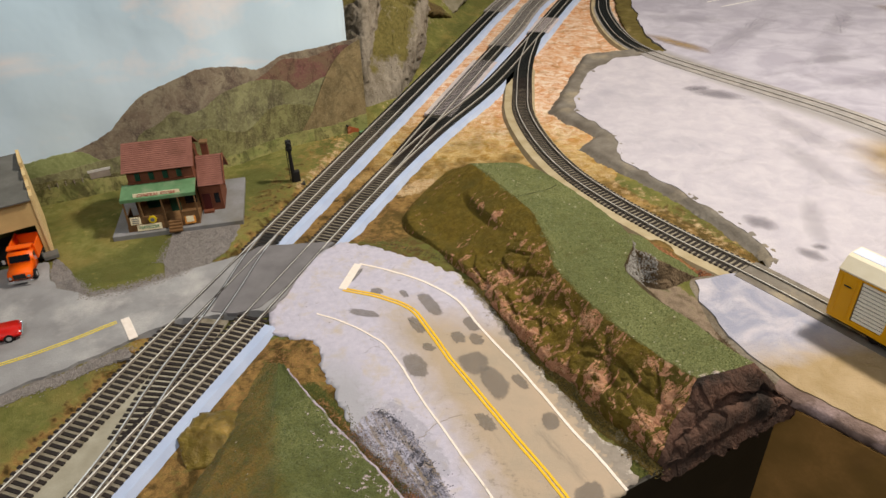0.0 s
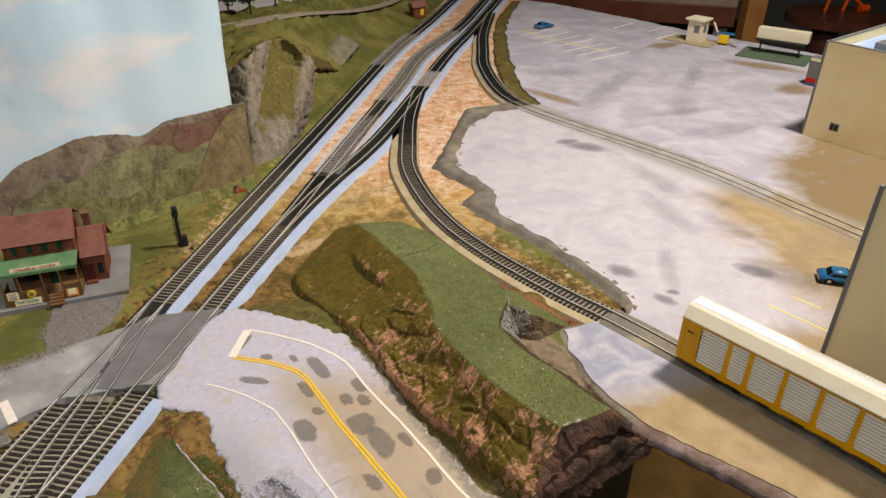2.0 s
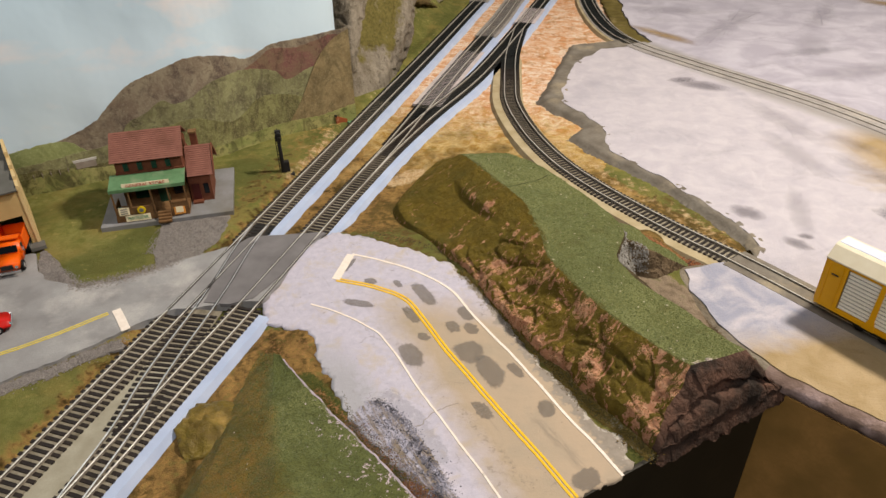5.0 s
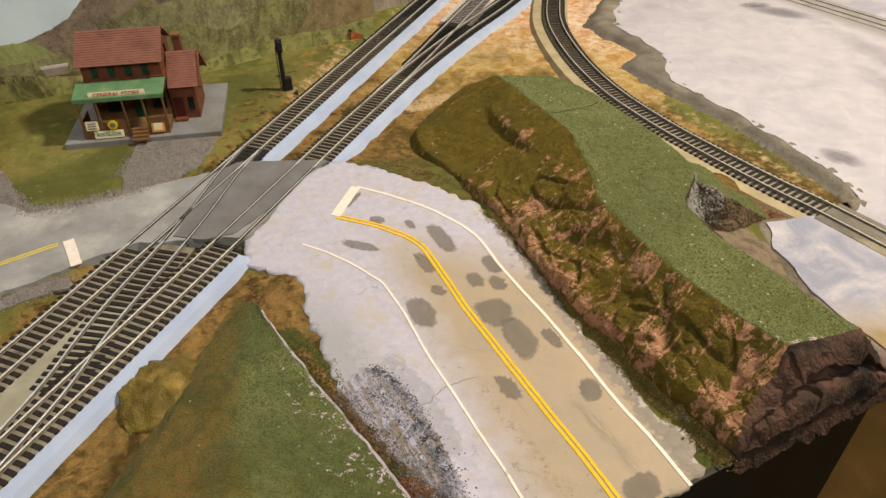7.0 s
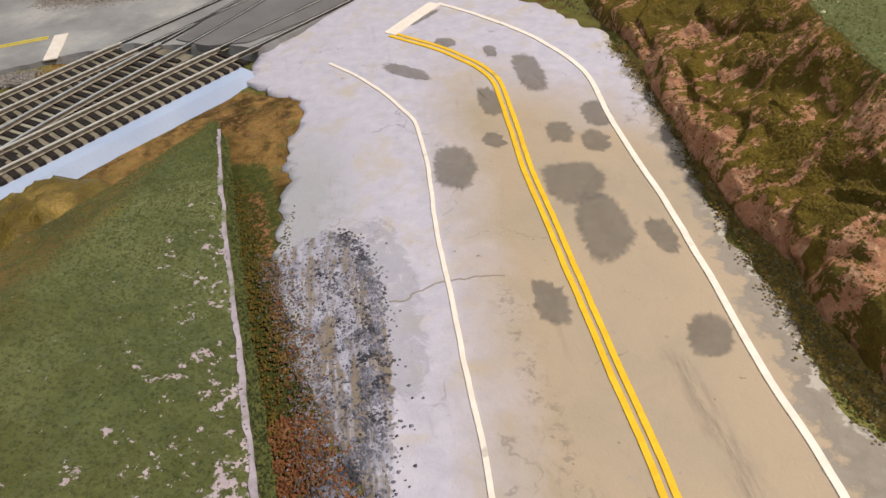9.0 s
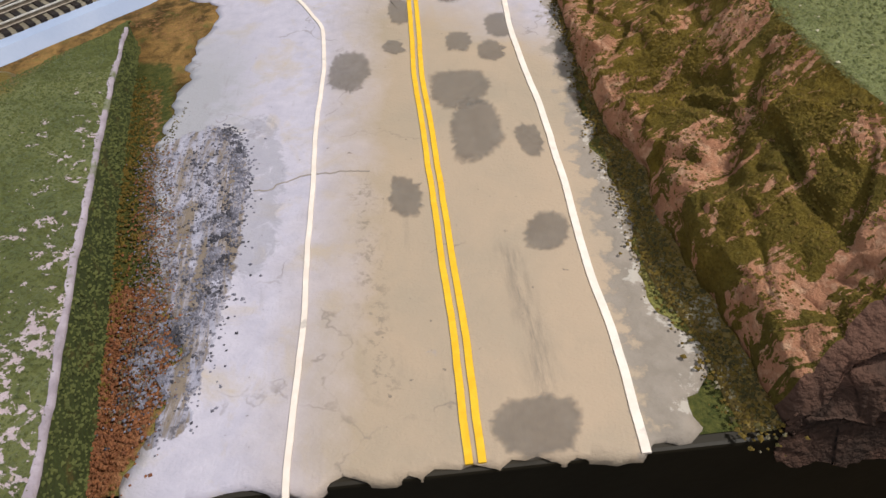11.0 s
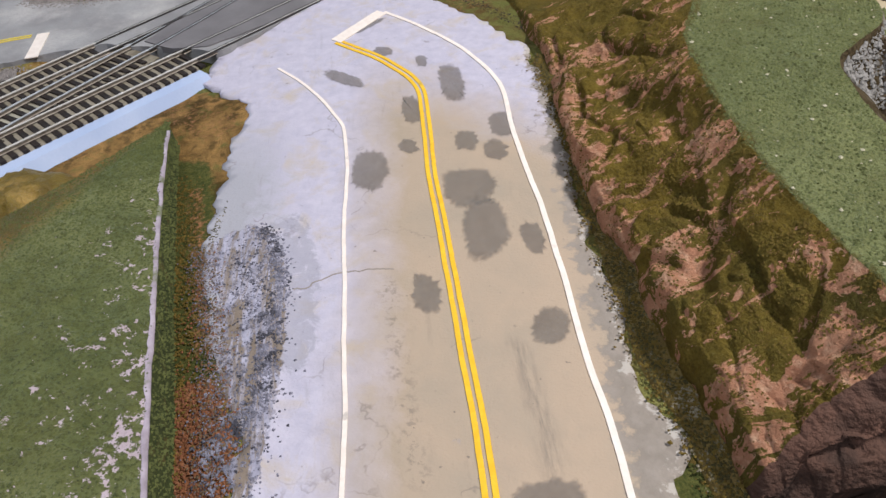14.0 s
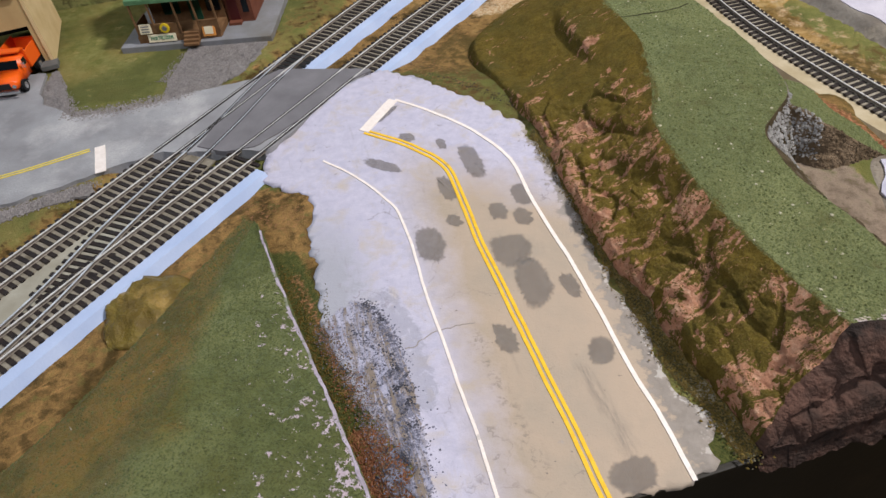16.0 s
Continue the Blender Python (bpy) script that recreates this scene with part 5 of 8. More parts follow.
cut = [[Vector((p[0], p[1], p[2] * a + b)) + out * (reach(p) * f + c) for p in end] for a, b, f, c in ((1.0, 0.0, 0.0, 0.0), (0.88, 0.0, 0.30, 0.002), (0.62, 0.0, 0.55, 0.002), (0.46, 0.0, 0.42, -0.002), (0.40, -0.001, 0.45, -0.002), (0.36, -0.002, 0.95, 0.002), (0.12, -0.004, 1.10, 0.003), (0.04, -0.008, 1.05, 0.003), (0.0, -0.020, 1.0, 0.0065))]
cut = [[a * (1 - t) + b * t for a, b in zip(p, q)] for p, q in zip(cut[:-1], cut[1:]) for t in np.linspace(0, 1, 7, endpoint=False)] + [cut[-1]]
part("rock_face", loft(cut, lambda u, v: 0.004 * float(step01(v, 0.0, 0.15)), 60, 1.0, lambda u, v: 0.005 * float(step01(v, 0.0, 0.15))), M_ROCK, hill, "broken brown rock face with shade darkened into its colour", True)
hits = BVHTree.FromPolygons([v.co for v in top.data.vertices], [p.vertices[:] for p in top.data.polygons])
bm = bmesh.new()
pairs = []
seam = smooth_line([(0.112, 0.778), (0.124, 0.783), (0.138, 0.790), (0.152, 0.800), (0.163, 0.812)], 0.0015)
for k, ((x, y), (nx, ny)) in enumerate(zip(seam, normals2(seam))):
    row = []
    for w in (-1, 1):
        q = (x + nx * w * 0.0005 + 0.0006 * noise.noise(Vector((k * 0.35, w * 0.3, 0))), y + ny * w * 0.0005 + 0.0012 * noise.noise(Vector((k * 0.22, 5, 0))))
        hit = hits.ray_cast(Vector((*q, 0.2)), Vector((0, 0, -1)))[0]
        row.append(bm.verts.new((*q, (hit.z if hit else 0.034) + 0.0004)))
    pairs.append(row)
for a, b in zip(pairs[:-1], pairs[1:]):
    bm.faces.new((a[0], a[1], b[1], b[0]))
part("seam", bm, mottled("dark_seam", "3A3820", "2A2816", 300, 900, 0.95, 0.3), hill, "dark open seam across the foam")
scatter("turf_flock", on_mesh(top, 12000, 3, lift=0.0001), 0.0004, 0.0009, M_FLOCK, hill, 0.8, 3)
scatter("pale_fleck", on_mesh(top, 110, 13, lift=0.0004), 0.0005, 0.0013, mottled("pale_fleck", "C8C0A4", "B0A88C", 300, 900, 0.95, 0.2), hill, 0.6, 13)
scatter("turf_tuft", on_mesh(top, 2600, 14, lift=0.0001), 0.0004, 0.0010, mottled("dark_tuft", "5A5E34", "484C27", 300, 900, 0.95, 0.3), hill, 0.7, 14)
scatter("spur_flock", on_mesh(spur_top, 2600, 16, lift=0.0001), 0.0004, 0.0010, M_FLOCK, hill, 0.8, 16)
scatter("pale_rubble", on_mesh(east, 16000, 17, lambda x, y, z: 0.652 < y < 0.702 and x < 0.229 and 0.002 < z < 0.0315), 0.0006, 0.0018, M_PALE_ROCK, hill, 0.9, 17)
scatter("pale_rubble", on_mesh(spur_rock, 2600, 19, lambda x, y, z: x < 0.240 and z > 0.002), 0.0006, 0.0016, M_PALE_ROCK, hill, 0.9, 19)
scatter("spur_rubble", on_mesh(spur_rock, 900, 20), 0.0005, 0.0016, M_SPUR, hill, 0.9, 20)
scatter("dark_rubble", on_mesh(east, 5200, 18, lambda x, y, z: y < 0.655 and z < 0.022), 0.0004, 0.0013, M_STONE_DARK, hill, 0.9, 18)
moss_field = lambda x, y, z: noise.fractal(Vector((x * 60, y * 60, z * 60)), 0.8, 2.0, 4) > -0.05
scatter("moss_flock", on_mesh(slope, 20000, 4, moss_field, 0.0001), 0.0003, 0.0008, M_MOSS, hill, 0.8, 4)

# bank by the road: west foot, west crest, board edge, edge foot
BANK = [
    [(-0.105, 0.590, -0.010), (-0.098, 0.585, -0.006), (-0.090, 0.580, -0.002), (-0.083, 0.572, 0.002), (-0.0815, 0.5725, -0.010)],
    [(-0.112, 0.545, -0.010), (-0.100, 0.540, -0.002), (-0.080, 0.535, 0.007), (-0.055, 0.535, 0.004), (-0.0535, 0.536, -0.011)],
    [(-0.120, 0.500, -0.010), (-0.106, 0.494, 0.002), (-0.070, 0.488, 0.015), (-0.025, 0.497, 0.006), (-0.0235, 0.498, -0.012)],
    [(-0.128, 0.450, -0.010), (-0.112, 0.444, 0.006), (-0.058, 0.440, 0.023), (0.012, 0.452, 0.009), (0.0135, 0.453, -0.012)],
    [(-0.150, 0.390, -0.010), (-0.130, 0.385, 0.010), (-0.050, 0.384, 0.029), (0.044, 0.412, 0.010), (0.0455, 0.413, -0.012)],
    [(-0.200, 0.330, -0.010), (-0.170, 0.320, 0.014), (-0.060, 0.320, 0.034), (0.088, 0.357, 0.012), (0.0895, 0.358, -0.012)],
]
bank = thing("hill", "grassy foam bank with a white cut board edge", "model hill")
rows = roughen(cross_rows(BANK, 200, [10, 24, 70, 10]), 0.0013, 60, 5.0)
skin = [r[:105] for r in rows]
turf = part("turf_top", skin_mesh(skin), M_BANK, bank, "worn green ground foam", True)
set_mask(turf, grid_mask(skin, lambda u, v: float(0.10 + 0.30 * step01(u, 0.40, 0.78) * step01(v, 0.03, 0.26) + 0.15 * step01(u, 0.80, 1.0) * step01(v, 0.10, 0.35))))
# moss green darkened to paint the shade below the board edge
side = part("cut_edge", skin_mesh([r[104:] for r in rows]), mottled("shaded_mossy_cut", "454E26", "343A1A", 300, 900, 0.95, 0.8, 0.001, c="5A5028", c_at=(0.56, 0.66)), bank, "mossy cut side with the edge's shade in its colour", True)
rim_line = np.array([r[104] for r in rows])[4:]
bm = bmesh.new()
rim = []
for k, p in enumerate(rim_line):
    w = max(0.0002, 0.0008 + 0.0007 * noise.fractal(Vector((p[0] * 70, p[1] * 70, 0)), 0.5, 2.0, 5))
    q = Vector(p) + Vector((0.0002, 0.0002, 0.0003))
    rim.append([bm.verts.new(q + Vector((-0.9, -0.4, 0.15)) * w), bm.verts.new(q + Vector((0.0006, 0.0004, 0))), bm.verts.new(q + Vector((0.0004, 0.0003, -0.0016)))])
for a, b in zip(rim[:-1], rim[1:]):
    for i in range(2):
        bm.faces.new((a[i], b[i], b[i + 1], a[i + 1]))
part("board_edge", bm, mottled("pale_foam_board", "B8ACB6", "958A92", 160, 900, 0.9, 0.5, 0.0008, c="6E7450", c_at=(0.58, 0.64)), bank, "pale lavender cut foam board edge", True)
scatter("cut_flock", on_mesh(side, 3500, 15, lift=0.0001), 0.0004, 0.0010, M_FLOCK_BANK, bank, 0.8, 15)
scatter("turf_flock", on_mesh(turf, 12000, 5, lift=0.0001), 0.0003, 0.0008, M_FLOCK_BANK, bank, 0.8, 5)

# ---------------------------------------------------------------- loose stones
def stones(outline, count, low, high, material, label, z, seed):
    ob = scatter("gravel", inside(outline, count, z, seed), low, high, material, None, 0.8, seed, label)
    return tagged(ob, label, "gravel", kind="stuff")


def gravel_area(outline, count, label, seed):
    """Fine gravel lying on a bed of grit."""
    bed = part("pavement", sheet(rough_outline(outline, 0.003, 0.004, 90, seed), -0.0037, 0.002, 0.005, 0.0006, 200), M_STONE_BED)
    tagged(bed, "bed of fine grey grit", "gravel bed", kind="structure")
    return stones(outline, count, 0.0003, 0.0010, M_STONE, label, lambda x, y: -0.0034, seed)


near_z = lambda x, y: float(ground_height(np.array([x]), np.array([y]))[0]) + 0.0004
over_road = lambda x, y: road_z(x, y) + 0.0002
def near_line(points, half, count, z, seed):
    """Random places beside a line in plan, densest on it."""
    rnd = np.random.RandomState(seed)
    q = smooth_line(points, 0.001)
    i = rnd.randint(0, len(q), count)
    p = q[i] + np.clip(rnd.normal(0, half * 0.5, (count, 2)), -half * 1.3, half * 1.3)
    return np.column_stack([p, [z(x, y) for x, y in p]])


def stone_row(points, half, count, low, high, material, label, z, seed):
    ob = scatter("gravel", near_line(points, half, count, z, seed), low, high, material, None, 0.8, seed, label)
    return tagged(ob, label, "gravel", kind="stuff")


on_verge = lambda x, y: road_top(x, y) + 0.0001
STONE_RIM = [(-0.004, 0.533), (0.010, 0.522), (0.022, 0.506), (0.030, 0.490), (0.038, 0.472), (0.045, 0.458), (0.043, 0.445), (0.040, 0.434)]
stone_row(STONE_RIM, 0.0045, 1500, 0.0003, 0.0010, M_STONE_BLUE, "dark blue-grey stones piled along the verge", on_verge, 41)
WEST_RIM = [(-0.020, 0.512), (-0.004, 0.494), (0.011, 0.478), (0.026, 0.458), (0.038, 0.441), (0.049, 0.424)]
over_both = lambda x, y: max(road_top(x, y), near_z(x, y)) + 0.0001
stone_row(WEST_RIM, 0.007, 1300, 0.0002, 0.0007, mottled("brown_grit", "7E6A50", "5C4C38", 500, 1500, 0.9, 0.3, 0.0005), "brown grit spilling from the bank onto the verge", over_both, 61)
stone_row(WEST_RIM, 0.007, 1500, 0.0002, 0.0006, M_STONE_BLUE, "lavender grit along the verge edge", over_both, 62)
stone_row(WEST_RIM, 0.007, 350, 0.0002, 0.0006, M_STONE_RED, "rust grit along the verge edge", over_both, 63)
stone_row(VERGE_LINE, 0.013, 1700, 0.0003, 0.0008, M_STONE_BLUE, "lavender-grey grit strewn over the verge", on_verge, 31)
stone_row([(-0.030, 0.575), (-0.024, 0.556), (-0.024, 0.536), (-0.020, 0.520)], 0.006, 600, 0.0003, 0.0009, M_STONE_DARK, "dark grit in the bay of the road edge", near_z, 42)
stone_row(RUST_LINE, 0.012, 2200, 0.0003, 0.0009, M_STONE_RED, "rust brown gravel at the foot of the bank", near_z, 32)
stone_row([(-0.010, 0.497), (0.010, 0.472), (0.026, 0.450)], 0.009, 220, 0.0003, 0.0008, M_STONE_RED, "scattered rust crumbs beside the verge", near_z, 50)
stone_row(BANK_LINE, 0.012, 3200, 0.0003, 0.0009, M_MOSS, "dark moss crumbs at the foot of the bank", near_z, 33)
FOOT_LINE = [(0.070, 0.690), (0.098, 0.641), (0.116, 0.604), (0.129, 0.579), (0.142, 0.556), (0.153, 0.534), (0.163, 0.516), (0.177, 0.501), (0.187, 0.485), (0.193, 0.476)]
hill_foot = part("verge", ribbon(smooth_line(FOOT_LINE, 0.003), [(-0.008, 0.0016), (-0.002, 0.0009), (0.0035, 0.0002), (0.006, -0.003), (-0.010, -0.003)], road_z), mottled("moss_strip", "8E7A44", "725E34", 200, 900, 0.95, 0.8, 0.0015, c="8A7A50", c_at=(0.56, 0.66)), smooth=True)
tagged(hill_foot, "dark moss strip between road and hill", "verge", kind="structure")
stone_row(FOOT_LINE, 0.0060, 3600, 0.0003, 0.0009, M_STONE_DARK, "dark mossy rubble at the hill foot", lambda x, y: road_z(x, y) + 0.0010, 34)
stone_row(FOOT_LINE, 0.0075, 4200, 0.0003, 0.0009, M_MOSS, "olive moss crumbs at the hill foot", lambda x, y: road_z(x, y) + 0.0010, 44)
EDGE_LINE = [(x - 0.0045, y - 0.0015) for x, y in FOOT_LINE]
stone_row(EDGE_LINE, 0.0045, 900, 0.0002, 0.0006, M_MOSS, "loose moss crumbs spilt on the road edge", lambda x, y: road_z(x, y) + 0.0003, 54)
stone_row(EDGE_LINE, 0.0040, 500, 0.0002, 0.0005, M_STONE_DARK, "dark grit spilt on the road edge", lambda x, y: road_z(x, y) + 0.0003, 55)
stones([(-0.045, 0.765), (0.015, 0.748), (0.060, 0.722), (0.052, 0.716), (0.018, 0.738), (-0.020, 0.756)], 500, 0.0003, 0.0008, mottled("dark_grit", "4A4238", "342C24", 500, 1500, 0.9, 0.3, 0.0005), "dark grit north of the road", over_road, 35)
stone_row([(0.246, 0.664), (0.262, 0.636), (0.284, 0.604), (0.300, 0.575), (0.308, 0.556)], 0.014, 4200, 0.0005, 0.0016, M_SPUR, "dark rubble between the hill and the yard", lambda x, y: -0.0062, 46)
stone_row([(0.262, 0.684), (0.276, 0.690), (0.288, 0.696)], 0.009, 260, 0.0008, 0.0026, M_ROCK, "brown broken rocks below the curving track", lambda x, y: -0.0070, 47)
stone_row([(0.276, 0.704), (0.296, 0.699)], 0.007, 260, 0.0006, 0.0018, M_STONE_RED, "rusty rock crumbs below the curving track", lambda x, y: -0.0065, 48)
DRIVE = [(-0.250, 0.793), (-0.181, 0.810), (-0.180, 0.760), (-0.198, 0.715), (-0.226, 0.700), (-0.240, 0.735)]
gravel_area(DRIVE, 4500, "grey gravel drive in front of the store", 36)
gravel_area([(-0.356, 0.745), (-0.330, 0.722), (-0.285, 0.665), (-0.300, 0.655), (-0.330, 0.685), (-0.350, 0.715)], 2600, "grey gravel beside the garage", 37)
gravel_area([(-0.36, 0.52), (-0.304, 0.549), (-0.262, 0.577), (-0.225, 0.606), (-0.220, 0.594), (-0.262, 0.562), (-0.304, 0.535), (-0.36, 0.505)], 3600, "grey gravel along the grey road", 38)
stone_row([(-0.318, 0.700), (-0.300, 0.684), (-0.287, 0.679), (-0.262, 0.686), (-0.240, 0.697), (-0.209, 0.718)], 0.008, 2600, 0.0003, 0.0011, M_STONE, "grey gravel strewn along the road edge", lambda x, y: -0.0012, 51)
stone_row([(-0.36, 0.512), (-0.304, 0.543), (-0.262, 0.570), (-0.224, 0.601)], 0.009, 2600, 0.0003, 0.0011, M_STONE, "grey gravel strewn below the road edge", lambda x, y: -0.0034, 52)
stone_row([(-0.244, 0.735), (-0.240, 0.790)], 0.008, 700, 0.0003, 0.0010, M_STONE, "grey gravel strewn beside the drive", lambda x, y: -0.0036, 53)
CLUMP = [(-0.150, 0.506), (-0.144, 0.526), (-0.116, 0.536), (-0.104, 0.517), (-0.106, 0.492), (-0.132, 0.479)]
clump = part("earth_mound", sheet(rough_outline(CLUMP, 0.003, 0.002, 90, 2.0, True), lambda x, y: -0.010 + 0.010 * max(0.0, 1 - ((x + 0.126) ** 2 + (y - 0.508) ** 2) / 0.0009), 0.004, 0.002, 0.0030, 120), mottled("ochre_plaster", "7C6A2A", "5A4818", 60, 700, 0.4, 0.8, 0.0015, c="A88A4A", c_at=(0.6, 0.7)), smooth=True)
tagged(clump, "ochre plaster lump beside the track", "earth mound")

# ---------------------------------------------------------------- cliff
CLIFF = [
    [(-0.160, 1.200, -0.010), (-0.150, 1.205, 0.060), (-0.140, 1.215, 0.118), (-0.130, 1.300, 0.125)],
    [(-0.104, 1.160, -0.010), (-0.100, 1.175, 0.070), (-0.092, 1.205, 0.132), (-0.090, 1.300, 0.135)],
    [(-0.083, 1.136, -0.010), (-0.078, 1.160, 0.060), (-0.070, 1.215, 0.150), (-0.070, 1.310, 0.140)],
    [(-0.062, 1.152, -0.010), (-0.055, 1.185, 0.055), (-0.048, 1.245, 0.158), (-0.050, 1.330, 0.140)],
    [(-0.040, 1.185, -0.010), (-0.030, 1.205, 0.050), (-0.024, 1.250, 0.160), (-0.030, 1.340, 0.140)],
    [(-0.026, 1.225, -0.010), (-0.012, 1.230, 0.045), (-0.002, 1.262, 0.148), (-0.010, 1.350, 0.130)],
    [(-0.015, 1.290, -0.010), (0.004, 1.285, 0.050), (0.014, 1.300, 0.110), (0.005, 1.370, 0.110)],
    [(-0.020, 1.380, -0.010), (0.000, 1.370, 0.030), (0.004, 1.370, 0.060), (-0.010, 1.390, 0.080)],
]


def cliff_material():
    n = Nodes("cliff_rock", 0.95, 0.0, 0.12)
    across, along, worn = n.attr("mask")
    tall = n.node("ShaderNodeMapping", Vector=n.pos)
    tall.inputs["Scale"].default_value = (1.6, 1.6, 0.45)
    field, fine = n.noise(45, 7, 0.66, 0.5, tall.outputs[0]), n.noise(260, 5, 0.7)
    rock = n.mix(n.ramp(field, 0.35, 0.65), rgb("9A9080"), rgb("746A5A"))
    rock = n.mix(n.math("MULTIPLY", n.ramp(fine, 0.5, 0.7), 0.6), rock, rgb("AA9E90"))
    pits = n.noise(120, 4, 0.7, 0.4)
    rock = n.mix(n.math("MULTIPLY", n.ramp(pits, 0.60, 0.68), 0.75), rock, rgb("4A4034"))
    green = n.mix(n.ramp(fine, 0.4, 0.65), rgb("7A7040"), rgb("625A30"))
    green = n.mix(n.math("MULTIPLY", n.ramp(pits, 0.62, 0.68), 0.5), green, rgb("A09882"))
    col = n.mix(n.blend(worn, n.noise(40, 6, 0.65), 1.4, 0.42, 0.6), rock, green)
    return n.done(col, n.math("ADD", field, fine), 0.9, 0.003)


cliff = thing("cliff", "grey-brown plaster rock spur with moss on its ledges", "model cliff")
rows = cross_rows(CLIFF, 150, [24, 30, 20])
for i, r in enumerate(rows):
    for j, q in enumerate(r):
        s, h = i / 149, j / 74
        fold = abs(noise.noise(Vector((s * 7 + h * 0.9, h * 0.8, 3.0)))) * 2 - 0.5 + 0.4 * noise.noise(Vector((s * 18 - h * 2.0, h * 2.5, 1.0)))
        # a gully leans down the middle between a pale buttress and a broken ridge
        middle = 0.50 - 0.17 * (1 - h)
        gully = float(step01(s, middle - 0.10, middle - 0.045) * (1 - step01(s, middle + 0.05, middle + 0.30)) * step01(h, 0.08, 0.3) * (1 - step01(h, 0.86, 0.96)))
        hollow = float(step01(s, 0.46, 0.50) * (1 - step01(s, 0.58, 0.63)) * step01(h, 0.56, 0.60) * (1 - step01(h, 0.70, 0.74)))
        r[j] = np.array(q) + np.array([0.5, -0.85, 0.25 * (h > 0.6)]) * (fold * 0.010 * min(1.0, h * 6) - 0.020 * gully - 0.016 * hollow)


def cliff_moss(u, v):
    """Moss on the top and down the gully; bare rock on the buttress, the ridge and the foot."""
    middle = 0.50 - 0.17 * (1 - u)
    top = step01(u, 0.70, 0.78)
    gully = step01(v, middle - 0.05, middle - 0.02) * (1 - step01(v, middle + 0.10, middle + 0.28)) * step01(u, 0.12, 0.36)
    return float(0.10 + 0.66 * np.maximum(top, gully) + 0.22 * step01(v, 0.6, 0.8) * (1 - step01(v, 0.86, 0.92)))


face = part("rock_face", loft(rows, 0.005, 34, 2.0, 0.004), cliff_material(), cliff, smooth=True)
set_mask(face, grid_mask(rows, cliff_moss))


def ledge(points, rise, label, material):
    """A low rock ledge that stands out of the slope, undercut at its front."""
    line = smooth_line(points, 0.004)
    ob = thing("rock_ledge", label, "model rock")
    out = []
    for i, (x, y, z) in enumerate(line):
        w = math.sin(math.pi * (i + 0.5) / len(line)) ** 0.6
        out.append([np.array(p) for p in ((x - 0.050, y + 0.030, z + 0.030), (x - 0.028, y + 0.010, z + 0.018 + rise * w), (x + 0.004 * w, y - 0.010 * w, z + rise * w), (x + 0.002 * w, y - 0.011 * w, z + rise * 0.7 * w), (x - 0.010 * w, y + 0.004 * w, z + 0.001), (x - 0.006, y, z - 0.010))])
    fine = [[a + (b - a) * f for a, b in zip(r[:-1], r[1:]) for f in (0.0, 0.25, 0.5, 0.75)] + [r[-1]] for r in out]
    return part("stone", loft(fine, 0.004, 50, 5.0, 0.003), material, ob, smooth=True)


ledge([(-0.020, 1.500, 0.028), (0.002, 1.516, 0.024), (0.022, 1.556, 0.014), (0.048, 1.602, 0.001)], 0.016, "brown undercut ledge with turf on the slope", mottled("brown_ledge", "6E5C34", "55452A", 60, 400, 0.95, 0.7, 0.0015, c="7A7440", c_at=(0.5, 0.64)))
ledge([(0.050, 1.625, 0.002), (0.066, 1.665, 0.004), (0.082, 1.720, 0.006), (0.094, 1.780, 0.008)], 0.018, "pale grey pitted rock beside the first track", mottled("pale_ledge", "8E8674", "746C54", 60, 400, 0.95, 0.7, 0.0015, c="5C5638", c_at=(0.52, 0.66)))

# ---------------------------------------------------------------- table and room
def fascia(name, a, b, z0, z1, material, label, thick=0.018, lean=0.009):
    a, b = Vector((*a, 0)), Vector((*b, 0))
    d = (b - a)
    m = Matrix.Translation(a) @ Matrix.Rotation(math.atan2(d.y, d.x), 4, "Z")
    ob = part(name, box((d.length, thick, z0 - z1), (d.length / 2, lean, z1), 0.001, None, m), material)
    return tagged(ob, label, "table edge", kind="structure")


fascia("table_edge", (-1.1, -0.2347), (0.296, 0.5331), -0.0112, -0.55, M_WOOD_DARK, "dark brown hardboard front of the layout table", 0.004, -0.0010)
for a, b in zip(BACK_EDGE[1:-2], BACK_EDGE[2:-1]):
    fascia("table_edge", b, a, -0.012, -0.55, M_WOOD_DARK, "dark hardboard back of the layout table", 0.008, -0.006)
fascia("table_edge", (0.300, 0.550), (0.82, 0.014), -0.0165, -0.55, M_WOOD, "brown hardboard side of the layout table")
strip = [(0.300 + 0.52 * t, 0.550 - 0.536 * t) for t in np.linspace(0, 1, 160)]
bm = bmesh.new()
rim = []
for x, y in strip:
    w = noise.fractal(Vector((x * 90, y * 90, 2.0)), 0.8, 2.0, 4) * 0.0025
    rim.append([bm.verts.new((x + 0.012, y + 0.012, -0.0030)), bm.verts.new((x - 0.002 + w, y - 0.002 + w, -0.0035 + w * 0.3)), bm.verts.new((x - 0.003 + w, y - 0.003 + w, -0.010)), bm.verts.new((x + 0.001, y + 0.001, -0.0170))])
for a, b in zip(rim[:-1], rim[1:]):
    for i in range(3):
        bm.faces.new((a[i], b[i], b[i + 1], a[i + 1]))
tagged(part("trim", bm, M_EDGE, smooth=True), "rough pinkish plaster rim along the table side", "table edge", kind="structure")
tagged(fascia("trim", (0.2975, 0.5465), (0.8175, 0.0105), -0.050, -0.056, mottled("tan_wood_strip", "B08A54", "8A6638", 30, 400, 0.6, 0.2), "worn tan strip along the brown side", 0.003))
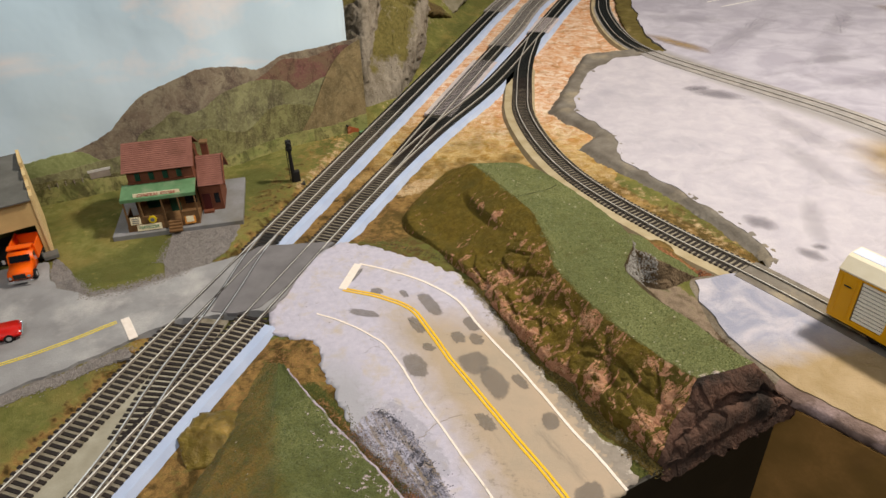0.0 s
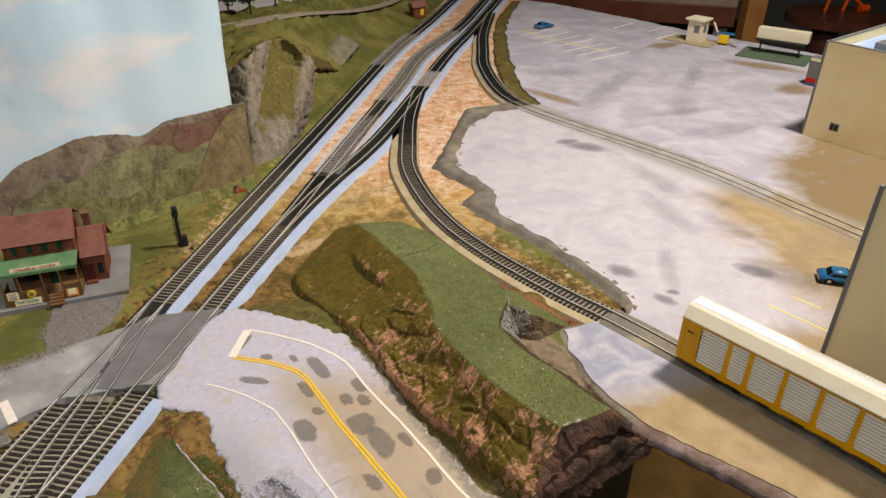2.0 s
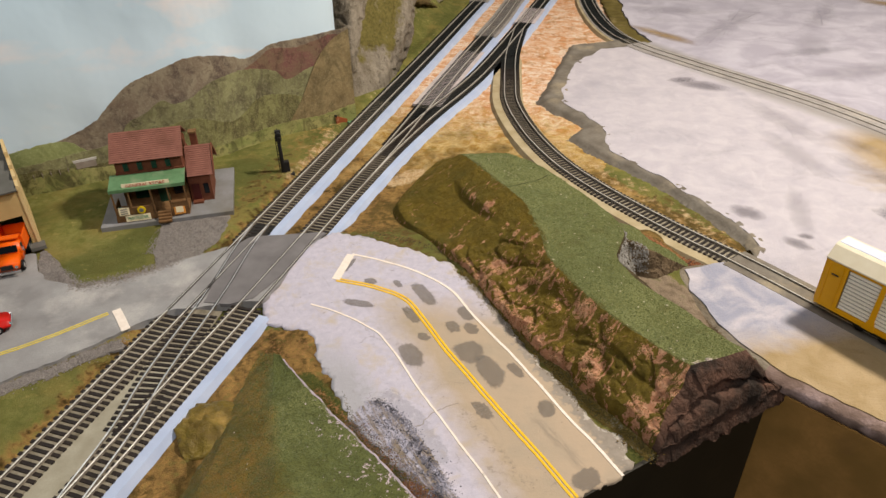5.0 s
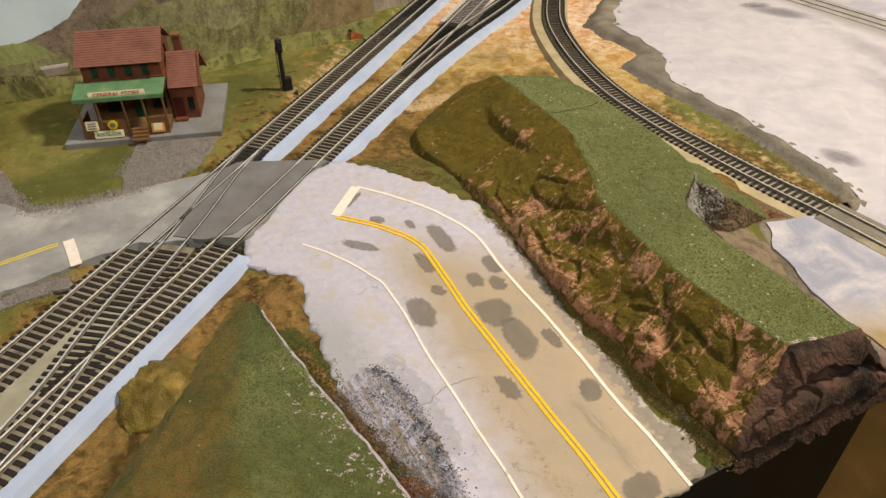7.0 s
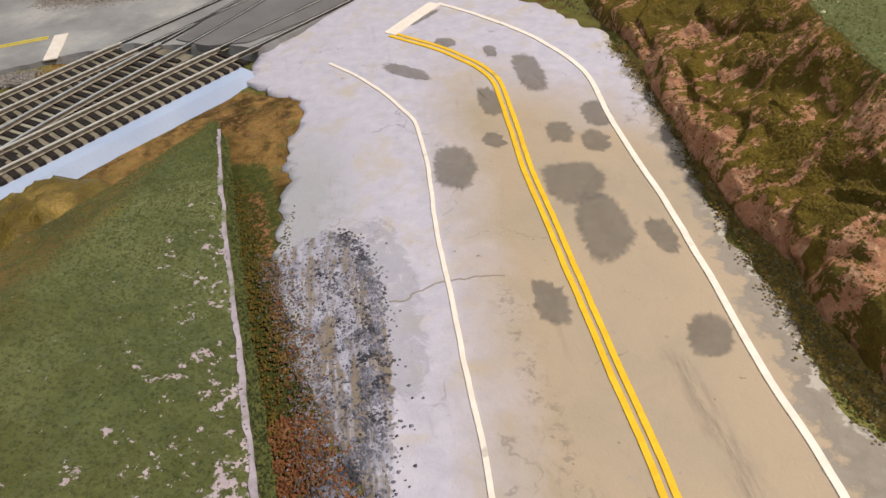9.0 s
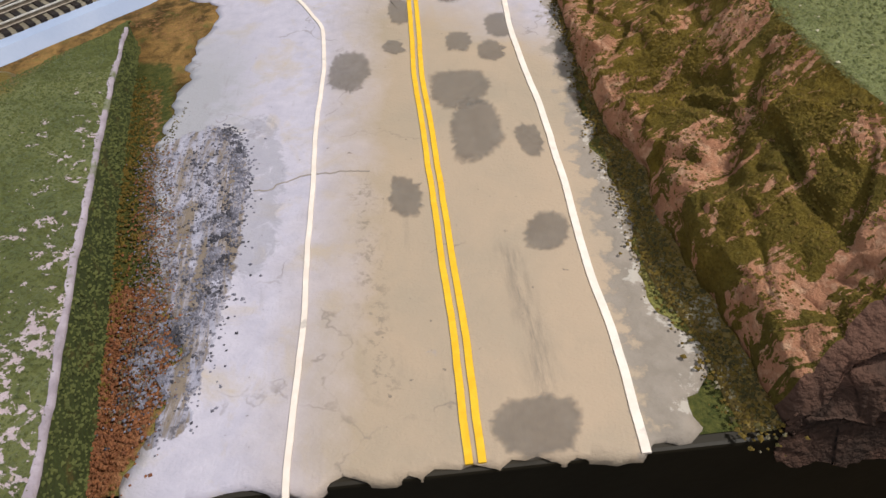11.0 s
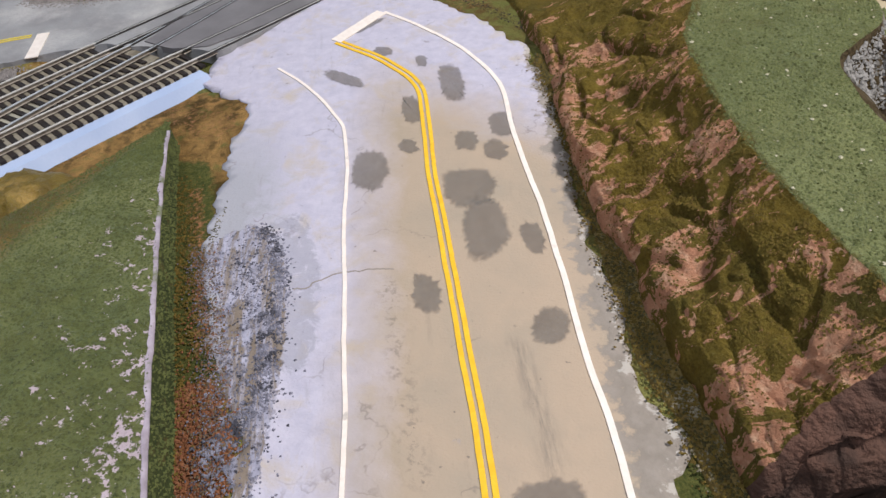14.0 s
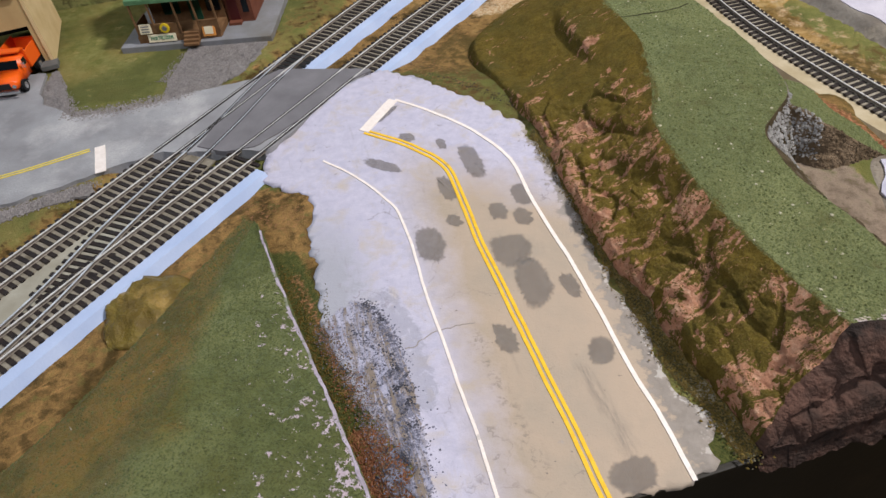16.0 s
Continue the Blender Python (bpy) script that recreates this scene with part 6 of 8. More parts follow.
floor = part("floor", box((7, 7, 0.05), (0.3, 1.0, -1.0)), M_ROOM)
tagged(floor, "dark concrete room floor", "floor", kind="structure")
for nm, size, at in (("wall_north", (7, 0.1, 2.7), (0.3, 4.2, -0.95)), ("wall_south", (7, 0.1, 2.7), (0.3, -2.4, -0.95)), ("wall_east", (0.1, 6.5, 2.7), (3.4, 0.9, -0.95)), ("wall_west", (0.1, 6.5, 2.7), (-2.4, 0.9, -0.95))):
    tagged(part(nm, box(size, at), M_ROOM), "plain dark room wall", "wall", kind="structure")
tagged(part("ceiling", box((7, 7, 0.1), (0.3, 0.9, 1.75)), M_ROOM), "plain room ceiling", "ceiling", kind="structure")


# ---------------------------------------------------------------- backdrop
BACK_LINE = [(-0.070, 1.068), (-0.105, 1.048), (-0.189, 0.995), (-0.247, 0.945), (-0.359, 0.897), (-0.432, 0.861), (-0.60, 0.775), (-1.0, 0.57)]


def sky_material():
    n = Nodes("painted_sky", 0.75, 0.0, 0.25)
    stretch = n.node("ShaderNodeMapping", Vector=n.pos)
    stretch.inputs["Scale"].default_value = (1, 1, 2.1)
    cloud = n.ramp(n.noise(7.5, 5, 0.55, 0.4, stretch.outputs[0]), 0.53, 0.68)
    col = n.mix(n.ramp(n.along(0, 0, 1), 0.02, 0.45), rgb("D6E4EC"), rgb("AACDE2"))
    col = n.mix(n.math("MULTIPLY", cloud, 0.8), col, rgb("E9E3E2"))
    return n.done(col, n.noise(16, 3), 0.15, 0.01)


def folded_sheet(points, z0, z1):
    """A hanging sheet with soft folds."""
    line = smooth_line(points, 0.012)
    nrm = normals2(line)
    bm = bmesh.new()
    grid = []
    for j, z in enumerate(np.linspace(z0, z1, 36)):
        row = []
        for (x, y), (nx, ny) in zip(line, nrm):
            w = noise.fractal(Vector((x * 9, y * 9, z * 6)), 1.0, 2.0, 3) * 0.006
            row.append(bm.verts.new((x + nx * w, y + ny * w, z)))
        grid.append(row)
    for a, b in zip(grid[:-1], grid[1:]):
        for i in range(len(a) - 1):
            bm.faces.new((a[i], a[i + 1], b[i + 1], b[i]))
    return bm


back = [(x - 0.004, y + 0.008) for x, y in BACK_LINE]
back[0] = (-0.086, 1.084)
sky = part("sky_sheet", folded_sheet(back, 0.0, 0.75), sky_material(), smooth=True)
sky.modifiers.new("thickness", "SOLIDIFY").thickness = 0.0008
tagged(sky, "pale blue painted sky sheet with soft clouds", "backdrop", kind="structure")


def painted(name, light, dark, fleck, scale=38, shade="3E3A26"):
    """Printed hillside: broad folds of light and dark with fine flecks of scrub."""
    n = Nodes(name, 0.85, 0.0, 0.15)
    lean = n.node("ShaderNodeMapping", Vector=n.pos)
    lean.inputs["Rotation"].default_value = (0, radians(35), 0)
    lean.inputs["Scale"].default_value = (1.0, 1.0, 0.5)
    fold = n.noise(scale * 0.7, 8, 0.68, 1.1, lean.outputs[0])
    big, fine = n.noise(scale, 6, 0.66, 0.6), n.noise(scale * 9, 5, 0.72)
    col = n.mix(n.ramp(big, 0.38, 0.60), rgb(light), rgb(dark))
    col = n.mix(n.math("MULTIPLY", n.ramp(fold, 0.47, 0.60), 0.80), col, rgb(shade))
    col = n.mix(n.math("MULTIPLY", n.ramp(fine, 0.48, 0.68), 0.45), col, rgb(fleck))
    col = n.mix(n.math("MULTIPLY", n.ramp(n.noise(scale * 2.6, 6, 0.66, 0.8), 0.53, 0.64), 0.6), col, rgb(shade))
    return n.done(col, fine, 0.2, 0.0004)


def ridge(name, profile, offset, material, parent, label=""):
    """One painted hill of the backdrop: a thin cut-out along the back line, with (way along, height) of its top."""
    line = smooth_line(BACK_LINE, 0.002)
    nrm = normals2(line)
    s = np.arange(len(line)) * np.linalg.norm(line[1] - line[0])
    prof = smooth_line(profile, 0.002)
    order = np.argsort(prof[:, 0])
    lo, hi = prof[:, 0].min(), prof[:, 0].max()
    keep = (s >= lo) & (s <= hi)
    bm = bmesh.new()
    rows = []
    for (x, y), (nx, ny), q in zip(line[keep], nrm[keep], s[keep]):
        h = max(0.001, np.interp(q, prof[order, 0], prof[order, 1]) + noise.fractal(Vector((q * 160, 0, offset * 900)), 0.8, 2.0, 4) * 0.0012)
        rows.append([bm.verts.new((x + nx * (offset + d), y + ny * (offset + d), z)) for d, z in ((0, -0.009), (0, h), (-0.0006, h), (-0.0006, -0.009))])
    for a, b in zip(rows[:-1], rows[1:]):
        for i in range(4):
            bm.faces.new((a[i], a[(i + 1) % 4], b[(i + 1) % 4], b[i]))
    bmesh.ops.recalc_face_normals(bm, faces=bm.faces)
    return part(name, bm, material, parent, label)


hills = thing("hill_backdrop", "low painted backdrop of green and maroon hills", "backdrop", kind="structure")
ridge("far_ridge", [(0.0, 0.121), (0.019, 0.120), (0.058, 0.118), (0.104, 0.117), (0.135, 0.106), (0.155, 0.112), (0.177, 0.119), (0.211, 0.124), (0.246, 0.115), (0.28, 0.104), (0.306, 0.084), (0.326, 0.067), (0.367, 0.052), (0.42, 0.046), (0.6, 0.04), (0.95, 0.04)], 0.0, painted("far_hills", "948872", "7C6C5C", "A69C86", 44, "5A4C44"), hills, "brown and maroon far ridge")
ridge("maroon_ridge", [(0.0, 0.105), (0.02, 0.116), (0.045, 0.112), (0.075, 0.108), (0.105, 0.112), (0.128, 0.100), (0.15, 0.09), (0.17, 0.07), (0.2, 0.04)], -0.0012, painted("maroon_hill", "7E5650", "7A6450", "948062", 44, "573E38"), hills, "maroon heather slope")
ridge("light_field", [(0.33, 0.02), (0.355, 0.047), (0.373, 0.052), (0.397, 0.051), (0.44, 0.048), (0.6, 0.045), (0.95, 0.045)], -0.0012, painted("light_field", "9CA26C", "8A905E", "B0B482", 30, "7A8050"), hills, "pale green distant field")
ridge("brown_slope", [(0.0, 0.119), (0.018, 0.113), (0.040, 0.096), (0.058, 0.070), (0.075, 0.040), (0.095, 0.012)], -0.0038, painted("brown_slope", "94825E", "7E6C4C", "AC9C78", 44, "64583E"), hills, "tawny brown hillside")
ridge("green_ridge", [(0.0, 0.10), (0.016, 0.108), (0.04, 0.085), (0.064, 0.077), (0.09, 0.070), (0.105, 0.084), (0.13, 0.092), (0.153, 0.094), (0.192, 0.090), (0.215, 0.078), (0.235, 0.074), (0.25, 0.080), (0.271, 0.068), (0.292, 0.060), (0.309, 0.040), (0.36, 0.034), (0.44, 0.03), (0.6, 0.03), (0.95, 0.03)], -0.0024, painted("green_hills", "908E66", "74704E", "AEA984", 42, "5A5240"), hills, "olive green near hills")
ridge("front_ridge", [(0.0, 0.06), (0.012, 0.09), (0.03, 0.055), (0.05, 0.035), (0.09, 0.05), (0.13, 0.055), (0.17, 0.035), (0.22, 0.052), (0.27, 0.042), (0.31, 0.02), (0.36, 0.018), (0.42, 0.024), (0.6, 0.02), (0.95, 0.02)], -0.0036, painted("front_hills", "8E8C5C", "747048", "B0A87C", 60, "564E36"), hills, "olive and straw coloured near slopes")
ridge("meadow", [(0.0, 0.018), (0.05, 0.012), (0.1, 0.014), (0.2, 0.010), (0.32, 0.012), (0.38, 0.016), (0.6, 0.012), (0.95, 0.012)], -0.0046, painted("meadow_strip", "8C9056", "A39C66", "7A7C46", 45), hills, "pale straw meadow strip")

M_PRINT_WALL = mottled("printed_shack_wall", "9A8E82", "84786C", 90, 600, 0.85, 0.1)
M_PRINT_ROOF = mottled("printed_shack_roof", "C9C4BE", "B4AEA8", 90, 600, 0.85, 0.1)
AT_SHACK = Matrix.Translation((-0.3655, 0.8890, 0.016)) @ Matrix.Rotation(radians(27), 4, "Z")
shack = part("printed_shack", box((0.022, 0.0010, 0.008), (0, 0, 0), 0, None, AT_SHACK), M_PRINT_WALL, hills, "tiny grey shack printed on the hills")
part("printed_roof", box((0.025, 0.0012, 0.0028), (0, 0, 0.008), 0, None, AT_SHACK), M_PRINT_ROOF, hills, "pale printed shack roof")
for k in range(5):
    part("printed_post", box((0.0007, 0.0010, 0.006), (-0.020 - 0.009 * k, 0.0, -0.002), 0, None, AT_SHACK), M_PRINT_WALL, hills)

# ---------------------------------------------------------------- small builders
def plain(name, code, rough=0.5, metal=0.0, second=None, scale=60):
    return mottled(name, code, second or code, scale, 900, rough, 0.08, metal=metal)


M_BLACK = plain("black_plastic", "1C1B1B", 0.5, second="262423")
M_RED_ROOF = mottled("brown_red_roof", "8A5C4E", "7C5044", 120, 900, 0.8, 0.2, c="6A4436", c_at=(0.55, 0.72))
M_RED_WALL = mottled("brick_red_wall", "74442F", "643825", 120, 900, 0.8, 0.3, c="8C6248", c_at=(0.6, 0.7))
M_TAN_WALL = mottled("tan_wood_wall", "80603E", "684A2C", 160, 900, 0.8, 0.3, c="4E3A24", c_at=(0.55, 0.7))
M_GREEN = mottled("green_awning", "668A62", "567852", 120, 900, 0.7, 0.2, c="8A9676", c_at=(0.52, 0.7))
M_GREEN_DARK = plain("dark_green_trim", "1E4A34", 0.5, second="173C2A")
M_SLAB = mottled("grey_slab", "8E8D90", "76746F", 30, 900, 0.8, 0.1, c="6E6658", c_at=(0.5, 0.66))
M_SIGN = plain("cream_sign", "E4D8B8", 0.6, second="D9CBA6")
M_SIGN_TEXT = plain("sign_red", "A03A28", 0.6)
M_SIGN_GREEN = plain("sign_green", "3E7A58", 0.6)
M_ORANGE = plain("orange_plastic", "F0640C", 0.35, second="E85A06")
M_RED = plain("red_plastic", "C81E18", 0.3, second="B81812")
M_BLUE = plain("blue_plastic", "2E6FA0", 0.3, second="265F8C")
M_GLASS = plain("dark_window", "12161A", 0.15)
M_CHROME = plain("bright_metal", "C9C9C9", 0.25, 0.9)
M_GREY = plain("grey_plastic", "7A7A78", 0.6, second="6C6C6A")
M_LIGHT_GREY = plain("pale_slats", "EFE9DC", 0.5, second="E4DED2")
M_CREAM_ROOF = plain("cream_roof", "E6DCC4", 0.6, second="DCD0B4")
M_TYRE = plain("tyre", "151515", 0.8)
M_PANE_GREEN = plain("green_pane", "0E3A2C", 0.3)


def lettering(text, size, material, parent, m, name="lettering", depth=0.0002):
    """Raised letters in the built-in font, centred at m."""
    cu = bpy.data.curves.new(name, "FONT")
    cu.body, cu.size, cu.extrude, cu.align_x, cu.align_y = text, size, depth, "CENTER", "CENTER"
    tmp = bpy.data.objects.new(name, cu)
    scene.collection.objects.link(tmp)
    me = bpy.data.meshes.new_from_object(tmp.evaluated_get(bpy.context.evaluated_depsgraph_get()))
    bpy.data.objects.remove(tmp)
    me.materials.append(material)
    ob = part_data(name, me, parent, m)
    return ob


def prism(outline, x0, x1, axis="x"):
    """A solid from an outline in (y, z), drawn out along x (or in (x, z) along y)."""
    bm = bmesh.new()
    put = (lambda t, a, b: (t, a, b)) if axis == "x" else (lambda t, a, b: (a, t, b))
    r0 = [bm.verts.new(put(x0, a, b)) for a, b in outline]
    r1 = [bm.verts.new(put(x1, a, b)) for a, b in outline]
    bm.faces.new(r0)
    bm.faces.new(r1[::-1])
    for i in range(len(outline)):
        j = (i + 1) % len(outline)
        bm.faces.new((r0[i], r1[i], r1[j], r0[j]))
    bmesh.ops.recalc_face_normals(bm, faces=bm.faces)
    return bm


def roof_slab(y0, z0, y1, z1, x0, x1, thick=0.0012):
    """A sloping roof plane from (y0, z0) to (y1, z1)."""
    d = Vector((0, y1 - y0, z1 - z0)).normalized()
    n = Vector((0, -d.z, d.y)) * thick
    return prism([(y0, z0), (y1, z1), (y1 + n.y, z1 + n.z), (y0 + n.y, z0 + n.z)], x0, x1)


def shingle_roof(y0, z0, y1, z1, x0, x1, side=1, rows=15):
    """A roof slope of lapped shingle courses, from the eave (y0, z0) up to the ridge (y1, z1)."""
    d = Vector((0, y1 - y0, z1 - z0)) / rows
    n = Vector((0, -d.z, d.y)).normalized() * 0.0005 * side
    out = []
    for k in range(rows):
        a = Vector((0, y0, z0)) + d * k
        out += [a + n * 2.0, a + d + n * 1.1]
    line = [Vector((0, y0, z0))] + out + [Vector((0, y1, z1))]
    return prism([(v.y, v.z) for v in line], x0, x1)


# ---------------------------------------------------------------- general store
FACE_FRONT = Matrix.Rotation(math.pi / 2, 4, "X")
store = thing("general_store", "two-storey red-brown country store with green porch roof and signs", "model building", Matrix.Translation((-0.309, 0.776, -0.0038)) @ Matrix.Rotation(radians(13.2), 4, "Z"))
part("base_slab", box((0.1355, 0.1065, 0.0065), (0.0678, 0.0533, -0.0015), 0.0006), M_SLAB, store, "grey base slab")
part("wall", box((0.066, 0.054, 0.042), (0.0575, 0.058, 0.005)), M_TAN_WALL, store, "tan lower storey wall")
part("wall", box((0.067, 0.056, 0.019), (0.0575, 0.058, 0.0455)), M_RED_WALL, store, "brick red upper storey wall")
part("wall", box((0.069, 0.058, 0.007), (0.0575, 0.058, 0.0440), 0.0004), M_RED_WALL, store)
part("gable", prism([(0.030, 0.0640), (0.086, 0.0640), (0.058, 0.0815)], 0.0245, 0.0905), M_RED_WALL, store)
part("roof", shingle_roof(0.0255, 0.0640, 0.0585, 0.0845, 0.0205, 0.0940), M_RED_ROOF, store, "brown-red shingle roof")
part("roof", shingle_roof(0.0905, 0.0640, 0.0575, 0.0845, 0.0205, 0.0940, -1), M_RED_ROOF, store)
for k in range(4):
    win = part("window", box((0.0052, 0.0012, 0.0085), (0.0345 + k * 0.0142, 0.0295, 0.0525), 0.0002), M_GREEN_DARK, store, "small dark green window")
    part("pane", box((0.0036, 0.0006, 0.0066), (0.0345 + k * 0.0142, 0.0287, 0.0535)), M_PANE_GREEN, win)
# porch
part("porch_floor", box((0.074, 0.026, 0.0062), (0.0535, 0.0185, 0.005), 0.0003), M_TAN_WALL, store)
part("porch_roof", roof_slab(0.0055, 0.0425, 0.0305, 0.0480, 0.0165, 0.0925, 0.0012), M_GREEN, store, "faded green porch roof")
part("porch_fascia", box((0.076, 0.0012, 0.0028), (0.0545, 0.0055, 0.0402)), M_GREEN, store)
for x in (0.0185, 0.0345, 0.0565, 0.0735, 0.0905):
    part("post", box((0.0016, 0.0016, 0.0315), (x, 0.0062, 0.0105), 0.0002), M_TAN_WALL, store, "wooden porch post")
part("railing", box((0.0375, 0.0012, 0.0110), (0.0365, 0.0062, 0.0105)), M_TAN_WALL, store, "brown boarded porch railing")
part("railing", box((0.0160, 0.0012, 0.0110), (0.0825, 0.0062, 0.0105)), M_TAN_WALL, store)
part("railing", box((0.0012, 0.024, 0.0110), (0.0178, 0.0185, 0.0105)), M_TAN_WALL, store)
part("door", box((0.0105, 0.0012, 0.0230), (0.0650, 0.0305, 0.0112), 0.0003), M_GREEN_DARK, store, "dark green door")
part("shop_window", box((0.0150, 0.0012, 0.0140), (0.0440, 0.0305, 0.0185), 0.0003), M_PANE_GREEN, store, "green-tinted shop window")
part("shop_window", box((0.0120, 0.0012, 0.0140), (0.0820, 0.0305, 0.0185), 0.0003), M_GLASS, store)
for k in range(4):
    part("step", box((0.0135, 0.0032, 0.0020 + 0.0022 * k), (0.0655, -0.0035 + 0.0030 * k, 0.0040), 0.0002), M_TAN_WALL, store, "wooden step")


def board(name, at, w, h, material, words="", colour=None, size=0.004, tilt=0.0, label=""):
    ob = part(name, box((w, 0.0008, h), (0, 0, -h / 2), 0.0001), material, store, label)
    ob.matrix_local = Matrix.Translation(at) @ Matrix.Rotation(tilt, 4, "Y") @ Matrix.Rotation(radians(-14), 4, "X")
    if words:
        lettering(words, size, colour, ob, Matrix.Translation((0, -0.0006, 0)) @ FACE_FRONT)
    return ob


board("sign", (0.0535, 0.0085, 0.0450), 0.0470, 0.0056, M_SIGN, "GENERAL STORE", M_SIGN_TEXT, 0.0052, label="long cream name board with red letters")
board("sign", (0.0385, 0.0048, 0.0092), 0.0250, 0.0066, M_SIGN, "FERTILIZER", M_SIGN_GREEN, 0.0042, label="cream board with green letters")
bd = board("sign", (0.0262, 0.0052, 0.0180), 0.0105, 0.0082, M_SIGN, label="small cream notice with grey bars")
for k in range(3):
    part("printed_bar", box((0.0070, 0.0003, 0.0010), (0, -0.0006, 0.0016 - 0.0022 * k)), M_GREY, bd)
bd = board("sign", (0.0812, 0.0052, 0.0125), 0.0112, 0.0100, plain("orange_notice", "D08A3E", 0.6), label="orange framed notice")
part("printed_bar", box((0.0075, 0.0003, 0.0064), (0, -0.0006, -0.0032)), M_SIGN, bd)

part("round_sign", rod((0.0436, 0.0054, 0.0178), (0.0436, 0.0042, 0.0178), 0.0042, None, 20), plain("yellow_sign", "E2C21E", 0.5), store, "round yellow sign")
part("round_sign", rod((0.0436, 0.0046, 0.0178), (0.0436, 0.0038, 0.0178), 0.0022, None, 16), M_GREY, store)
# wing
part("wall", box((0.0235, 0.046, 0.031), (0.1035, 0.055, 0.005)), M_RED_WALL, store)
part("gable", prism([(0.032, 0.0355), (0.078, 0.0355), (0.058, 0.0580)], 0.0925, 0.1150), M_RED_WALL, store)
part("roof", shingle_roof(0.0290, 0.0370, 0.0585, 0.0605, 0.0925, 0.1205), M_RED_ROOF, store, "steep maroon wing roof")
part("roof", shingle_roof(0.0860, 0.0335, 0.0575, 0.0600, 0.0925, 0.1205, -1), M_RED_ROOF, store)
part("barge_board", roof_slab(0.0290, 0.0360, 0.0585, 0.0595, 0.1205, 0.1217, 0.003), M_RED_WALL, store)
part("barge_board", roof_slab(0.0860, 0.0325, 0.0575, 0.0590, 0.1205, 0.1217, -0.003), M_RED_WALL, store)
part("door", box((0.0085, 0.0012, 0.0190), (0.0985, 0.0318, 0.0075), 0.0003), plain("maroon_door", "4A1A18", 0.5), store, "maroon door")
part("window", box((0.0055, 0.0012, 0.0120), (0.1095, 0.0318, 0.0140), 0.0003), M_GLASS, store)
part("step", box((0.0110, 0.0060, 0.0030), (0.0985, 0.0285, 0.0045), 0.0002), M_RED_WALL, store)
part("chimney", box((0.0072, 0.0072, 0.0240), (0.1035, 0.0640, 0.0500), 0.0003), M_RED_WALL, store, "brick chimney")
part("chimney_cap", box((0.0088, 0.0088, 0.0022), (0.1035, 0.0640, 0.0735), 0.0003), M_TAN_WALL, store)
part("barrel", rod((0.0195, 0.0130, 0.0110), (0.0195, 0.0130, 0.0185), 0.0028, None, 12), M_GREEN_DARK, store, "green barrel")

# ---------------------------------------------------------------- signal
signal = thing("railway_signal", "black two-lamp signal mast on a square base", "railway signal", Matrix.Translation((-0.139, 0.907, -0.009)) @ Matrix.Rotation(0.3, 4, "Z"))
part("base", box((0.021, 0.017, 0.004), (0, 0, 0), 0.0006), M_BLACK, signal)
part("relay_box", box((0.0080, 0.0075, 0.014), (0.002, 0.001, 0.004), 0.0005), M_BLACK, signal)
part("mast", rod((-0.002, 0, 0.003), (-0.002, 0, 0.056), 0.0026, None, 12, 0.0019), M_BLACK, signal)
part("head", box((0.0068, 0.0046, 0.0135), (-0.002, -0.0016, 0.046), 0.0010), M_BLACK, signal)
for z in (0.050, 0.056):
    lens = part("lamp_hood", rod((-0.002, -0.003, z), (-0.002, -0.0072, z - 0.0004), 0.0024, None, 12), M_BLACK, signal)
    part("lens", rod((-0.002, -0.0038, z), (-0.002, -0.0044, z), 0.0019, None, 12), M_RED if z > 0.053 else M_GREEN_DARK, signal)
for dx in (-0.0056, -0.0026):
    part("ladder_rail", rod((dx, 0.0045, 0.004), (dx, 0.0022, 0.050), 0.0005, None, 6), M_BLACK, signal)
for k in range(11):
    y = 0.0045 - 0.0023 * k / 11
    part("rung", rod((-0.0056, y, 0.007 + k * 0.0039), (-0.0026, y, 0.007 + k * 0.0039), 0.0004, None, 5), M_BLACK, signal)
part("finial", rod((-0.002, 0, 0.056), (-0.002, 0, 0.0610), 0.0009, None, 8, 0.0003), M_BLACK, signal)


# ---------------------------------------------------------------- road vehicles
def wheel(parent, x, y, r, w, name="wheel"):
    ob = part(name, rod((x, y - w / 2, r), (x, y + w / 2, r), r, None, 16), M_TYRE, parent)
    s = -1 if y < 0 else 1
    part("hub", rod((x, y + s * w / 2, r), (x, y + s * (w / 2 + 0.0003), r), r * 0.55, None, 12), M_CHROME, ob)
    return ob


